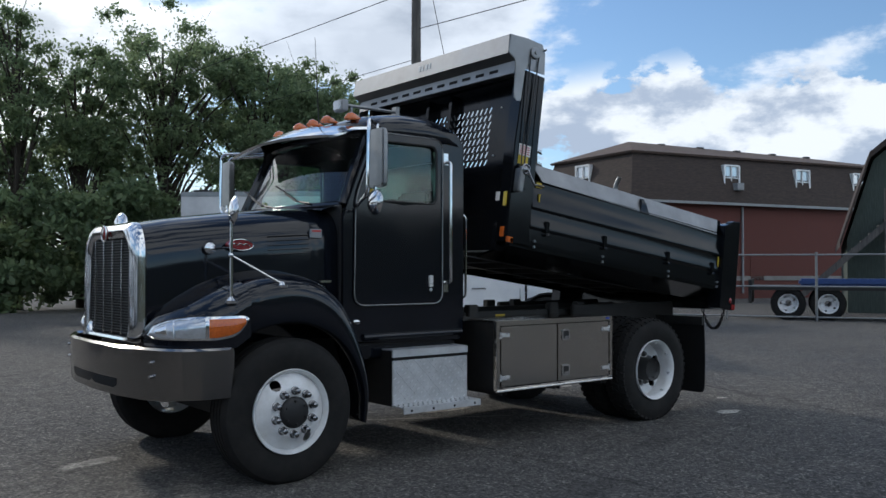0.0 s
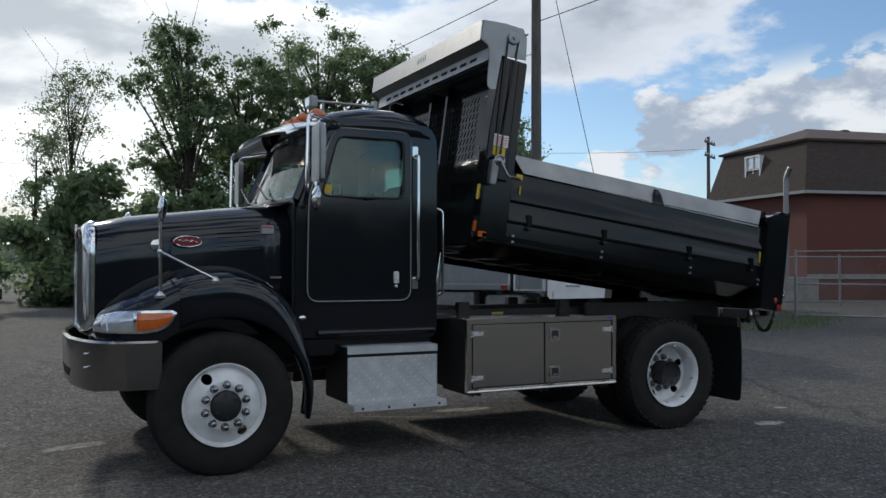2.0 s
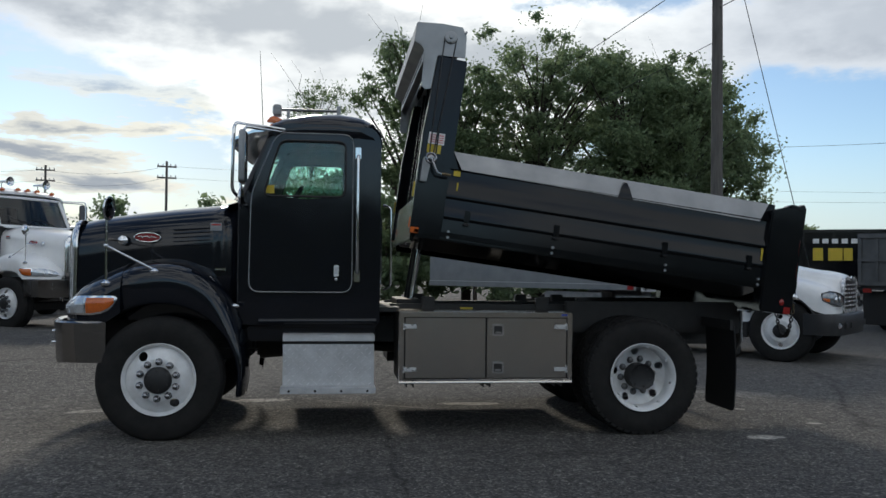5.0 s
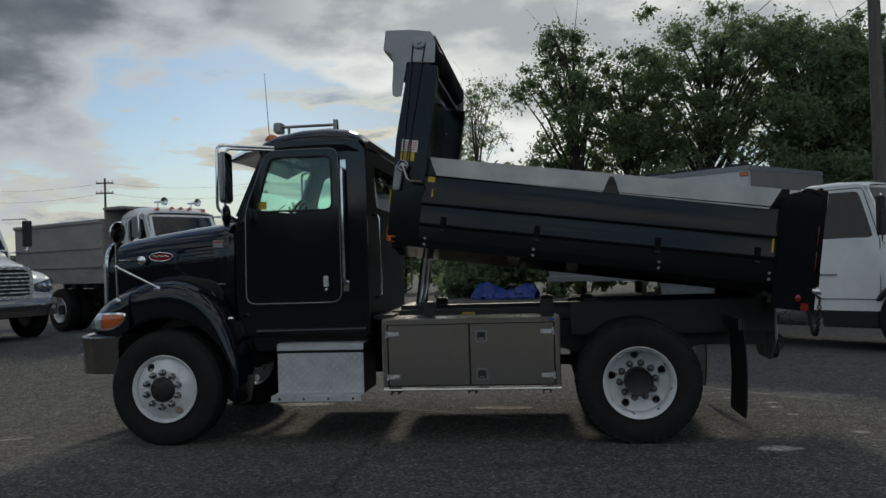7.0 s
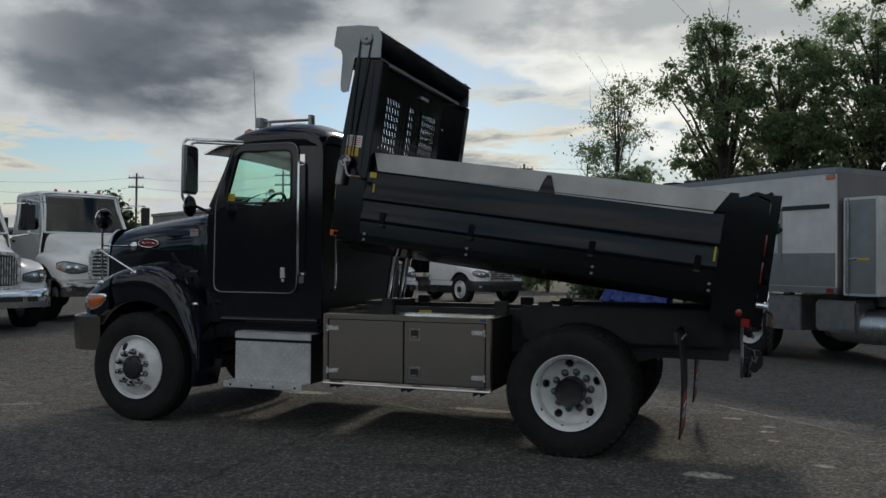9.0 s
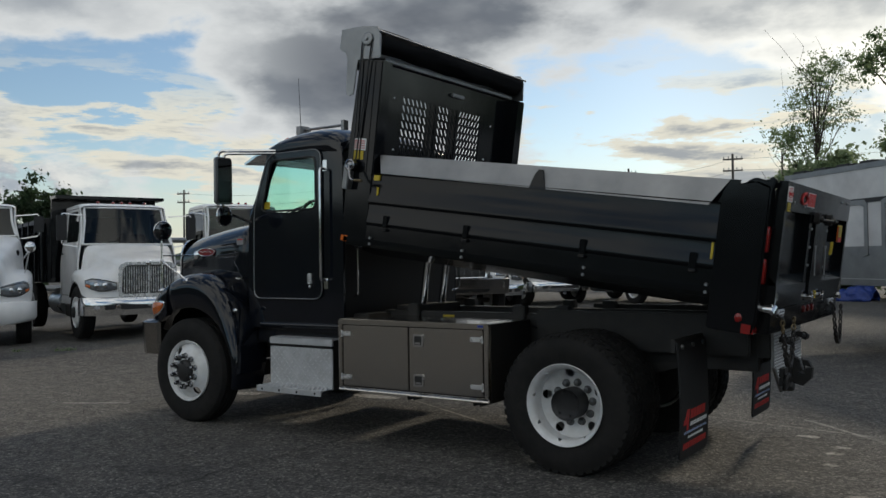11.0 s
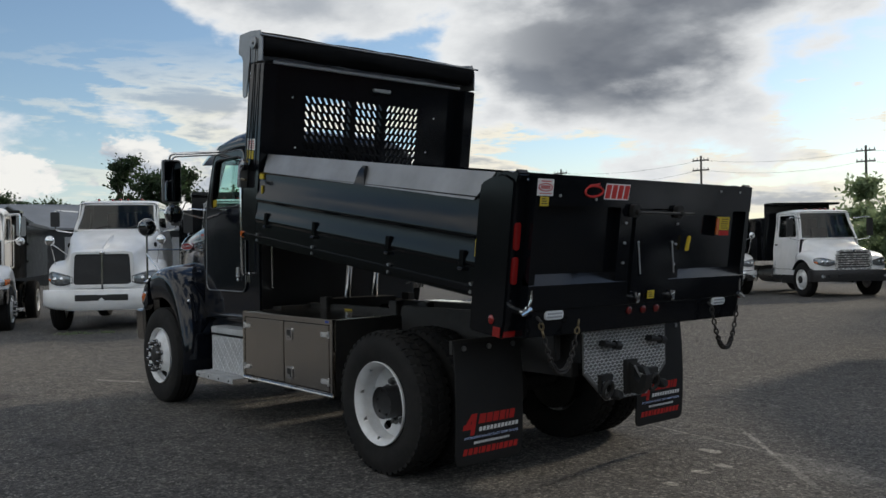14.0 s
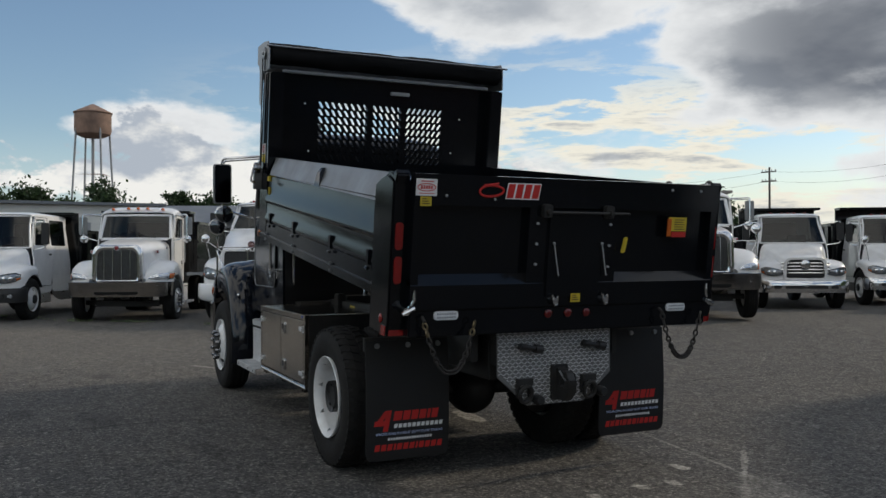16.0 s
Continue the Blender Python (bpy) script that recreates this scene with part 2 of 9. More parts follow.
def asphalt_material():
    m = material("asphalt", (0.074, 0.070, 0.066), 0.9)
    nt = m.node_tree
    b = nt.nodes["Principled BSDF"]
    co = nt.nodes.new("ShaderNodeTexCoord").outputs["Object"]

    def tex(kind, scale, **kw):
        n = nt.nodes.new(kind)
        nt.links.new(co, n.inputs["Vector"])
        n.inputs["Scale"].default_value = scale
        for k, v in kw.items():
            n.inputs[k].default_value = v
        return n

    def mixc(fac, a, c, blend="MIX"):
        mx = nt.nodes.new("ShaderNodeMix")
        mx.data_type, mx.blend_type = "RGBA", blend
        nt.links.new(fac, mx.inputs[0])
        for s, v in ((6, a), (7, c)):
            if isinstance(v, tuple):
                mx.inputs[s].default_value = (*v, 1)
            else:
                nt.links.new(v, mx.inputs[s])
        return mx.outputs[2]

    def rng(v, lo, hi, a=0.0, c=1.0):
        r = nt.nodes.new("ShaderNodeMapRange")
        r.inputs[1].default_value, r.inputs[2].default_value = lo, hi
        r.inputs[3].default_value, r.inputs[4].default_value = a, c
        nt.links.new(v, r.inputs[0])
        return r.outputs[0]

    wide = tex("ShaderNodeTexNoise", 0.22, Detail=6.0, Roughness=0.62)
    mid = tex("ShaderNodeTexNoise", 1.7, Detail=7.0, Roughness=0.68)
    grit = tex("ShaderNodeTexNoise", 75.0, Detail=3.0, Roughness=0.7)
    stone = tex("ShaderNodeTexVoronoi", 62.0)
    base = mixc(rng(wide.outputs["Fac"], 0.35, 0.68), (0.050, 0.050, 0.051), (0.094, 0.089, 0.082))
    base = mixc(rng(mid.outputs["Fac"], 0.52, 0.74), base, (0.118, 0.111, 0.102))
    base = mixc(rng(mid.outputs["Fac"], 0.44, 0.27), base, (0.058, 0.056, 0.055))
    gravel = tex("ShaderNodeTexNoise", 24.0, Detail=4.0, Roughness=0.75)
    pebble = tex("ShaderNodeTexVoronoi", 33.0)
    base = mixc(rng(gravel.outputs["Fac"], 0.53, 0.72, 0.0, 0.55), base, (0.27, 0.245, 0.215))
    base = mixc(rng(gravel.outputs["Fac"], 0.46, 0.28, 0.0, 0.75), base, (0.036, 0.035, 0.035))
    base = mixc(rng(pebble.outputs["Color"], 0.80, 0.98, 0.0, 0.40), base, (0.40, 0.37, 0.335))
    base = mixc(rng(stone.outputs["Color"], 0.62, 0.97, 0.0, 0.60), base, (0.40, 0.37, 0.335))
    base = mixc(rng(grit.outputs["Fac"], 0.52, 0.38, 0.0, 0.55), base, (0.030, 0.030, 0.031))
    ragged = tex("ShaderNodeTexNoise", 7.0, Detail=6.0, Roughness=0.7)

    def spot(x, y, rx, ry, turn=0.0):
        """A patch with a ragged edge round one place: worn marks and painted sunlight alike."""
        mp = nt.nodes.new("ShaderNodeMapping")
        mp.vector_type = "TEXTURE"
        mp.inputs["Location"].default_value = (x, y, 0)
        mp.inputs["Rotation"].default_value = (0, 0, radians(turn))
        mp.inputs["Scale"].default_value = (rx, ry, 1)
        nt.links.new(co, mp.inputs[0])
        ln = nt.nodes.new("ShaderNodeVectorMath")
        ln.operation = "LENGTH"
        nt.links.new(mp.outputs[0], ln.inputs[0])
        ad = nt.nodes.new("ShaderNodeMath")
        nt.links.new(ln.outputs["Value"], ad.inputs[0])
        nt.links.new(rng(ragged.outputs["Fac"], 0.2, 0.8, -0.6, 0.6), ad.inputs[1])
        return ad.outputs[0]

    for x, y, rx, ry, turn, k in ((5.22, -1.37, 0.17, 0.10, 0, 0.8), (5.37, 1.11, 0.11, 0.06, 10, 0.7), (5.68, 0.52, 0.08, 0.05, 0, 0.7), (5.69, 0.78, 0.08, 0.045, 0, 0.6), (5.72, 0.10, 0.07, 0.05, 0, 0.5),
                                  (6.05, -0.75, 0.09, 0.06, 0, 0.5), (5.43, 1.68, 0.48, 0.030, -44, 0.42), (6.15, 0.98, 0.55, 0.035, -43, 0.22), (5.05, 1.50, 0.75, 0.022, -9, 0.28), (6.25, 1.20, 0.55, 0.22, -20, 0.16),
                                  (-0.92, 0.35, 0.28, 0.10, 20, 0.6), (0.64, 0.97, 0.32, 0.12, 5, 0.7), (2.92, 0.62, 0.35, 0.10, -5, 0.7), (2.4, 0.35, 1.5, 0.02, -28, 0.3), (-1.9, -1.0, 0.5, 0.05, 30, 0.4)):
        base = mixc(rng(spot(x, y, rx, ry, turn), 1.05, 0.80, 0.0, k), base, (0.50, 0.47, 0.42))
    # sunlit ground by the box truck, its light painted into the base colour
    base = mixc(rng(spot(8.2, 4.2, 4.5, 4.0, 0), 1.3, 0.4, 0.0, 0.28), base, (0.20, 0.185, 0.165))
    # sunlit swath before the parked row, painted as paler, warmer asphalt
    base = mixc(rng(spot(-7.5, -3.4, 7.5, 3.0, 24), 1.25, 0.55, 0.0, 0.42), base, (0.215, 0.195, 0.165))
    # ragged patches of a darker tone
    for x, y, rx, ry in ((1.55, -2.6, 0.5, 0.22), (3.3, -1.9, 0.35, 0.16), (0.9, -3.3, 0.3, 0.15), (7.2, -2.2, 0.6, 0.25), (-1.6, -2.4, 0.3, 0.2)):
        base = mixc(rng(spot(x, y, rx, ry, 12), 1.1, 0.5, 0.0, 0.5), base, (0.045, 0.043, 0.042))
    warp = nt.nodes.new("ShaderNodeMix")
    warp.data_type = "VECTOR"
    warp.inputs[0].default_value = 0.45
    nt.links.new(co, warp.inputs[4])
    nt.links.new(tex("ShaderNodeTexNoise", 0.55, Detail=8.0, Roughness=0.65).outputs["Color"], warp.inputs[5])
    cr = nt.nodes.new("ShaderNodeTexVoronoi")
    cr.feature = "DISTANCE_TO_EDGE"
    cr.inputs["Scale"].default_value = 0.17
    nt.links.new(warp.outputs[1], cr.inputs["Vector"])
    crack = nt.nodes.new("ShaderNodeMath")
    crack.operation = "MULTIPLY"
    nt.links.new(rng(cr.outputs["Distance"], 0.0028, 0.0, 0.0, 0.6), crack.inputs[0])
    nt.links.new(rng(wide.outputs["Fac"], 0.38, 0.52), crack.inputs[1])
    crack = crack.outputs[0]
    base = mixc(crack, base, (0.016, 0.015, 0.015))
    cell = tex("ShaderNodeTexVoronoi", 48.0)
    patch = tex("ShaderNodeTexNoise", 6.0, Detail=7.0, Roughness=0.75)
    for v in (rng(cell.outputs["Color"], 0.05, 0.95, 0.50, 1.50), rng(patch.outputs["Fac"], 0.3, 0.7, 0.60, 1.30)):
        sc = nt.nodes.new("ShaderNodeVectorMath")
        sc.operation = "SCALE"
        nt.links.new(base, sc.inputs[0])
        nt.links.new(v, sc.inputs["Scale"])
        base = sc.outputs[0]
    nt.links.new(base, b.inputs["Base Color"])
    nt.links.new(rng(mid.outputs["Fac"], 0.3, 0.7, 0.80, 1.0), b.inputs["Roughness"])
    b.inputs["Specular IOR Level"].default_value = 0.30
    bp = nt.nodes.new("ShaderNodeBump")
    bp.inputs["Strength"].default_value, bp.inputs["Distance"].default_value = 0.9, 0.014
    add = nt.nodes.new("ShaderNodeMath")
    add.operation = "SUBTRACT"
    nt.links.new(grit.outputs["Fac"], add.inputs[0])
    nt.links.new(crack, add.inputs[1])
    nt.links.new(add.outputs[0], bp.inputs["Height"])
    nt.links.new(bp.outputs[0], b.inputs["Normal"])
    return m


M_BLACK = material("black_paint", (0.006, 0.0078, 0.0125), 0.05, vary=0.3, scale=3, rough_vary=0.08, bump=0.012, bump_scale=7)
M_BOXBLACK = material("black_box_paint", (0.005, 0.006, 0.008), 0.09, spec=0.32, vary=0.3, scale=4, rough_vary=0.08, bump=0.02, bump_scale=6)
M_CHASSIS = material("chassis_black", (0.011, 0.011, 0.011), 0.55, vary=0.5, scale=9, bump=0.1, second=(0.022, 0.020, 0.018))
M_CHROME = material("chrome", (0.78, 0.79, 0.80), 0.07, 1.0, rough_vary=0.08, vary=0.08, scale=12)
M_STEEL = material("brushed_steel", (0.60, 0.565, 0.52), 0.13, 1.0, vary=0.12, scale=1.6, rough_vary=0.10, bump=0.008, bump_scale=9)
M_ALU = material("satin_aluminium", (0.31, 0.315, 0.32), 0.34, 1.0, vary=0.18, scale=4, rough_vary=0.16, bump=0.03, bump_scale=40)
M_TREAD = material("tread_plate", (0.60, 0.61, 0.62), 0.45, 0.45, vary=0.25, scale=7, rough_vary=0.25, bump=0.06, bump_scale=70)
M_RUBBER = material("tyre_rubber", (0.010, 0.010, 0.010), 0.78, vary=0.5, scale=11, bump=0.12, bump_scale=90, second=(0.019, 0.018, 0.017), spec=0.25)
M_CLOTH = material("black_tarp_cloth", (0.010, 0.010, 0.011), 0.95, vary=0.4, scale=7, bump=0.25, bump_scale=9, spec=0.15)
M_FLAP = material("rubber_flap", (0.008, 0.008, 0.0085), 0.6, vary=0.4, scale=6, bump=0.05)
M_RIM = material("white_rim", (0.78, 0.79, 0.80), 0.32, vary=0.12, scale=9, coat=0.3, rough_vary=0.2, second=(0.62, 0.62, 0.61))
M_WHITE = material("white_paint", (0.86, 0.86, 0.86), 0.28, vary=0.06, scale=2.5, coat=0.6, rough_vary=0.2, second=(0.74, 0.74, 0.735))
M_GREYPAINT = material("grey_paint", (0.30, 0.31, 0.32), 0.45, vary=0.2, scale=4)
M_DARK = material("dark_plastic", (0.018, 0.018, 0.019), 0.5, vary=0.3, scale=10, bump=0.05)
M_SEAT = material("cab_trim", (0.035, 0.034, 0.033), 0.8, vary=0.3, scale=14, bump=0.1)
M_AMBER = material("amber_lens", (0.62, 0.135, 0.018), 0.15, coat=0.7, vary=0.25, scale=60)
M_RED = material("red_lens", (0.26, 0.010, 0.009), 0.2, coat=0.6, vary=0.2, scale=40)
M_DARKRED = material("dark_red_lens", (0.12, 0.006, 0.006), 0.25, coat=0.5, vary=0.2, scale=30)
M_REDPRINT = material("bright_red_print", (0.46, 0.016, 0.014), 0.5, vary=0.12, scale=20)
M_PALEBLUE = material("pale_blue_print", (0.42, 0.50, 0.72), 0.5)
M_CHAIN = material("oiled_chain", (0.012, 0.011, 0.011), 0.6, 0.0, vary=0.4, scale=30, second=(0.024, 0.020, 0.017))
M_BRASS = material("yellow_zinc", (0.20, 0.155, 0.09), 0.4, 0.7, vary=0.3, scale=30)
M_NUT = material("dark_chrome_nut", (0.30, 0.30, 0.31), 0.16, 1.0, vary=0.2, scale=30, rough_vary=0.1)
M_DULLNUT = material("dull_steel_nut", (0.17, 0.17, 0.17), 0.38, 0.8, vary=0.3, scale=30)
M_BUMPER = material("polished_bumper", (0.29, 0.28, 0.27), 0.08, 1.0, vary=0.10, scale=3, rough_vary=0.10, bump=0.012, bump_scale=5)
M_PLATE = material("dull_tread_plate", (0.30, 0.30, 0.30), 0.38, 0.9, vary=0.3, scale=6, rough_vary=0.2)
M_TRIMBRIGHT = material("bright_trim", (0.80, 0.80, 0.80), 0.22, 0.65, vary=0.1, scale=9, rough_vary=0.1)
M_SATIN = material("satin_black", (0.008, 0.008, 0.009), 0.42, vary=0.3, scale=5, bump=0.03)
M_TREADBAR = material("tread_bar", (0.80, 0.81, 0.82), 0.28, 0.7, vary=0.2, scale=9, rough_vary=0.2)
M_HOLE = material("dark_hole", (0.004, 0.004, 0.004), 0.9, vary=0.2, scale=8)
M_LAMP = material("grey_lamp_glass", (0.34, 0.36, 0.39), 0.12, 0.6, coat=1.0, vary=0.6, scale=14, second=(0.10, 0.11, 0.12))
M_WIRE = material("dull_grille_wire", (0.20, 0.20, 0.20), 0.35, 0.9, vary=0.3, scale=20)
M_LENS = material("clear_lens", (0.72, 0.76, 0.80), 0.06, 0.55, coat=1.0, vary=0.3, scale=22)
M_WLENS = material("white_lens", (0.74, 0.76, 0.78), 0.2, coat=0.8, vary=0.2, scale=60)
M_YELLOW = material("yellow_label", (0.58, 0.43, 0.03), 0.5, vary=0.1, scale=20)
M_LABEL = material("white_label", (0.78, 0.78, 0.77), 0.5, vary=0.08, scale=20)
M_REDLABEL = material("red_print", (0.55, 0.025, 0.02), 0.5, vary=0.15, scale=20)
M_EMBLEM = material("red_enamel", (0.22, 0.014, 0.018), 0.25, coat=0.8, vary=0.2, scale=40)
M_BLUEPRINT = material("blue_print", (0.03, 0.06, 0.32), 0.5)
M_GLASS = glass_material("cab_glass", (0.80, 0.965, 0.91))
M_DARKGLASS = glass_material("dark_glass", (0.20, 0.24, 0.235))
M_MIRROR = material("mirror_glass", (0.16, 0.17, 0.18), 0.02, 1.0)
M_ASPHALT = asphalt_material()


# ---- mesh helpers ----
def box(bm, x0, x1, y0, y1, z0, z1):
    v = [bm.verts.new((x, y, z)) for x in (x0, x1) for y in (y0, y1) for z in (z0, z1)]
    for f in ((0, 1, 3, 2), (4, 6, 7, 5), (0, 4, 5, 1), (2, 3, 7, 6), (0, 2, 6, 4), (1, 5, 7, 3)):
        bm.faces.new([v[i] for i in f])
    return v


def loft(bm, rings, closed=True, cap=True):
    """A skin through rings of equally many points."""
    vs = [[bm.verts.new(p) for p in r] for r in rings]
    n = len(rings[0])
    for a, b in zip(vs, vs[1:]):
        for i in range(n if closed else n - 1):
            j = (i + 1) % n
            bm.faces.new((a[i], a[j], b[j], b[i]))
    if cap and closed:
        bm.faces.new(list(reversed(vs[0])))
        bm.faces.new(vs[-1])
    return vs


def frame_of(d):
    d = Vector(d).normalized()
    a = d.cross(Vector((0, 0, 1)) if abs(d.z) < 0.9 else Vector((1, 0, 0))).normalized()
    return d, a, d.cross(a)


def rod(bm, p, q, r, seg=10, r2=None):
    d, a, b = frame_of(Vector(q) - Vector(p))
    rings = []
    for c, rad in ((Vector(p), r), (Vector(q), r if r2 is None else r2)):
        rings.append([c + rad * (math.cos(t) * a + math.sin(t) * b) for t in (2 * math.pi * i / seg for i in range(seg))])
    loft(bm, rings)


def tube(bm, pts, r, seg=8, closed=False):
    """A bent pipe along points."""
    pts = [Vector(p) for p in pts]
    rings, prev = [], None
    n = len(pts)
    for i, p in enumerate(pts):
        d = (pts[(i + 1) % n] - pts[i - 1]) if closed or 0 < i < n - 1 else (pts[1] - pts[0] if i == 0 else pts[-1] - pts[-2])
        d.normalize()
        a = prev - d * prev.dot(d) if prev is not None else frame_of(d)[1]
        a.normalize()
        prev = a
        b = d.cross(a)
        rings.append([p + r * (math.cos(t) * a + math.sin(t) * b) for t in (2 * math.pi * k / seg for k in range(seg))])
    if closed:
        rings.append(rings[0])
    loft(bm, rings, cap=not closed)


def arc_pts(pts, r=0.05, n=4):
    """The polyline with its corners rounded."""
    pts = [Vector(p) for p in pts]
    out = [pts[0]]
    for a, b, c in zip(pts, pts[1:], pts[2:]):
        u, v = (a - b), (c - b)
        k = min(r, u.length * 0.45, v.length * 0.45)
        u.normalize(), v.normalize()
        p, q = b + u * k, b + v * k
        for i in range(n + 1):
            t = i / n
            out.append((1 - t) ** 2 * p + 2 * t * (1 - t) * b + t * t * q)
    return out + [pts[-1]]


def lathe(bm, profile, c=(0, 0, 0), axis="y", seg=40, closed=False):
    """Turns (radius, along) pairs round an axis through c."""
    rings = []
    for r, h in profile:
        ring = []
        for i in range(seg):
            t = 2 * math.pi * i / seg
            u, v = r * math.cos(t), r * math.sin(t)
            ring.append({"y": (c[0] + u, c[1] + h, c[2] + v), "z": (c[0] + u, c[1] + v, c[2] + h), "x": (c[0] + h, c[1] + u, c[2] + v)}[axis])
        rings.append(ring)
    if closed:
        rings.append(rings[0])
    loft(bm, rings, cap=not closed)


def prism(bm, outline, lo, hi, axis="y"):
    """An outline pushed through from lo to hi along an axis. Outline pairs are (x, z) for y, (y, z) for x, (x, y) for z."""
    def at(p, h):
        return {"y": (p[0], h, p[1]), "x": (h, p[0], p[1]), "z": (p[0], p[1], h)}[axis]
    loft(bm, [[at(p, lo) for p in outline], [at(p, hi) for p in outline]])


def rounded(outline, r=0.05, n=4):
    """A closed outline with rounded corners."""
    out, m = [], len(outline)
    for i in range(m):
        a, b, c = (Vector(outline[(i + k) % m]) for k in (-1, 0, 1))
        u, v = a - b, c - b
        k = min(r, u.length * 0.45, v.length * 0.45)
        u.normalize(), v.normalize()
        p, q = b + u * k, b + v * k
        for j in range(n + 1):
            t = j / n
            w = (1 - t) ** 2 * p + 2 * t * (1 - t) * b + t * t * q
            out.append((w.x, w.y))
    return out


def radial(outline, centre, n=72):
    """Where n rays from a centre leave an outline."""
    out = []
    for k in range(n):
        t = 2 * math.pi * (k + 0.37) / n
        d = (math.cos(t), math.sin(t))
        best = 0.0
        for i, a in enumerate(outline):
            b = outline[(i + 1) % len(outline)]
            ex, ey = b[0] - a[0], b[1] - a[1]
            det = d[0] * -ey + d[1] * ex
            if abs(det) < 1e-12:
                continue
            wx, wy = a[0] - centre[0], a[1] - centre[1]
            s = (wx * -ey + wy * ex) / det
            q = (d[0] * wy - d[1] * wx) / det
            if s > best and -1e-9 <= q <= 1 + 1e-9:
                best = s
        out.append((centre[0] + best * d[0], centre[1] + best * d[1]))
    return out


def ring_panel(bm, outer, inner, lo, hi, axis="y", centre=None, n=72):
    """A plate with an opening through it."""
    c = centre or (sum(p[0] for p in inner) / len(inner), sum(p[1] for p in inner) / len(inner))
    o, i = radial(outer, c, n), radial(inner, c, n)

    def at(p, h):
        return {"y": (p[0], h, p[1]), "x": (h, p[0], p[1]), "z": (p[0], p[1], h)}[axis]
    loft(bm, [[at(p, lo) for p in i], [at(p, lo) for p in o], [at(p, hi) for p in o], [at(p, hi) for p in i], [at(p, lo) for p in i]], cap=False)


def ball(bm, c, rx, ry, rz, seg=16, rows=10):
    rings = []
    for j in range(rows + 1):
        a = -math.pi / 2 + math.pi * j / rows
        k = max(math.cos(a), 0.02)
        rings.append([(c[0] + rx * k * math.cos(t), c[1] + ry * k * math.sin(t), c[2] + rz * math.sin(a)) for t in (2 * math.pi * i / seg for i in range(seg))])
    loft(bm, rings)


def finish(bm, material_, smooth=40, bevel=0.0, weld=True):
    if weld:
        bmesh.ops.remove_doubles(bm, verts=bm.verts, dist=1e-5)
    bmesh.ops.recalc_face_normals(bm, faces=bm.faces)
    if bevel:
        edges = [e for e in bm.edges if len(e.link_faces) == 2 and e.calc_face_angle(0) > 0.6]
        bmesh.ops.bevel(bm, geom=edges, offset=bevel, segments=2, affect="EDGES", clamp_overlap=True)
    me = bpy.data.meshes.new("mesh")
    bm.to_mesh(me)
    bm.free()
    if material_:
        me.materials.append(material_)
    if smooth:
        me.polygons.foreach_set("use_smooth", [True] * len(me.polygons))
        me.set_sharp_from_angle(angle=radians(smooth))
    return me


def part(name, bm, material_, parent=None, label="", smooth=40, bevel=0.0):
    ob = new(name, finish(bm, material_, smooth, bevel))
    ob.parent = parent
    return tagged(ob, label) if label else ob


def B(*boxes):
    bm = bmesh.new()
    for b in boxes:
        box(bm, *b)
    return bm


def made(fn, *a, **k):
    bm = bmesh.new()
    fn(bm, *a, **k)
    return bm


def thing(name, m, label, category, group="", kind=""):
    ob = new(name)
    ob.empty_display_size = 0.3
    ob.matrix_world = m
    return tagged(ob, label, category, group, kind)


def shared(name, mesh, parent, m=None, label=""):
    ob = new(name, mesh)
    ob.parent = parent
    if m is not None:
        ob.matrix_local = m
    return tagged(ob, label) if label else ob


# ---- ground ----
def ground_height(x, y):
    """The yard is level round the truck, with a low swell under the middle of the parked row."""
    return 0.33 * math.exp(-((x + 6.6) ** 2 + (y - 7.2) ** 2) / 20.0) + 0.10 * math.exp(-((x + 1.0) ** 2 + (y - 24.0) ** 2) / 60.0)


def build_ground():
    xs = sorted({-3000, -1200, -500, -200, -90, -50, *np.arange(-30, 46, 1.5).tolist(), 70, 120, 250, 600, 1500, 3000})
    ys = sorted({-3000, -1200, -500, -200, -90, *np.arange(-42, 52, 1.5).tolist(), 80, 150, 300, 700, 1500, 3000})
    verts = [(x, y, ground_height(x, y) if -200 < x < 200 and abs(y) < 100 else ground_height(x, max(-30, min(40, y)))) for y in ys for x in xs]
    n = len(xs)
    faces = [(j * n + i, j * n + i + 1, (j + 1) * n + i + 1, (j + 1) * n + i) for j in range(len(ys) - 1) for i in range(n - 1)]
    me = bpy.data.meshes.new("ground")
    me.from_pydata(verts, [], faces)
    me.materials.append(M_ASPHALT)
    me.polygons.foreach_set("use_smooth", [True] * len(me.polygons))
    tagged(new("ground", me), "worn grey asphalt yard with cracks and pale stains", "ground", kind="structure")


build_ground()


# ---- the dump truck ----
truck = thing("dump_truck", pose(0, 0, 0), "black dump truck with raised steel box and white wheel rims", "truck")


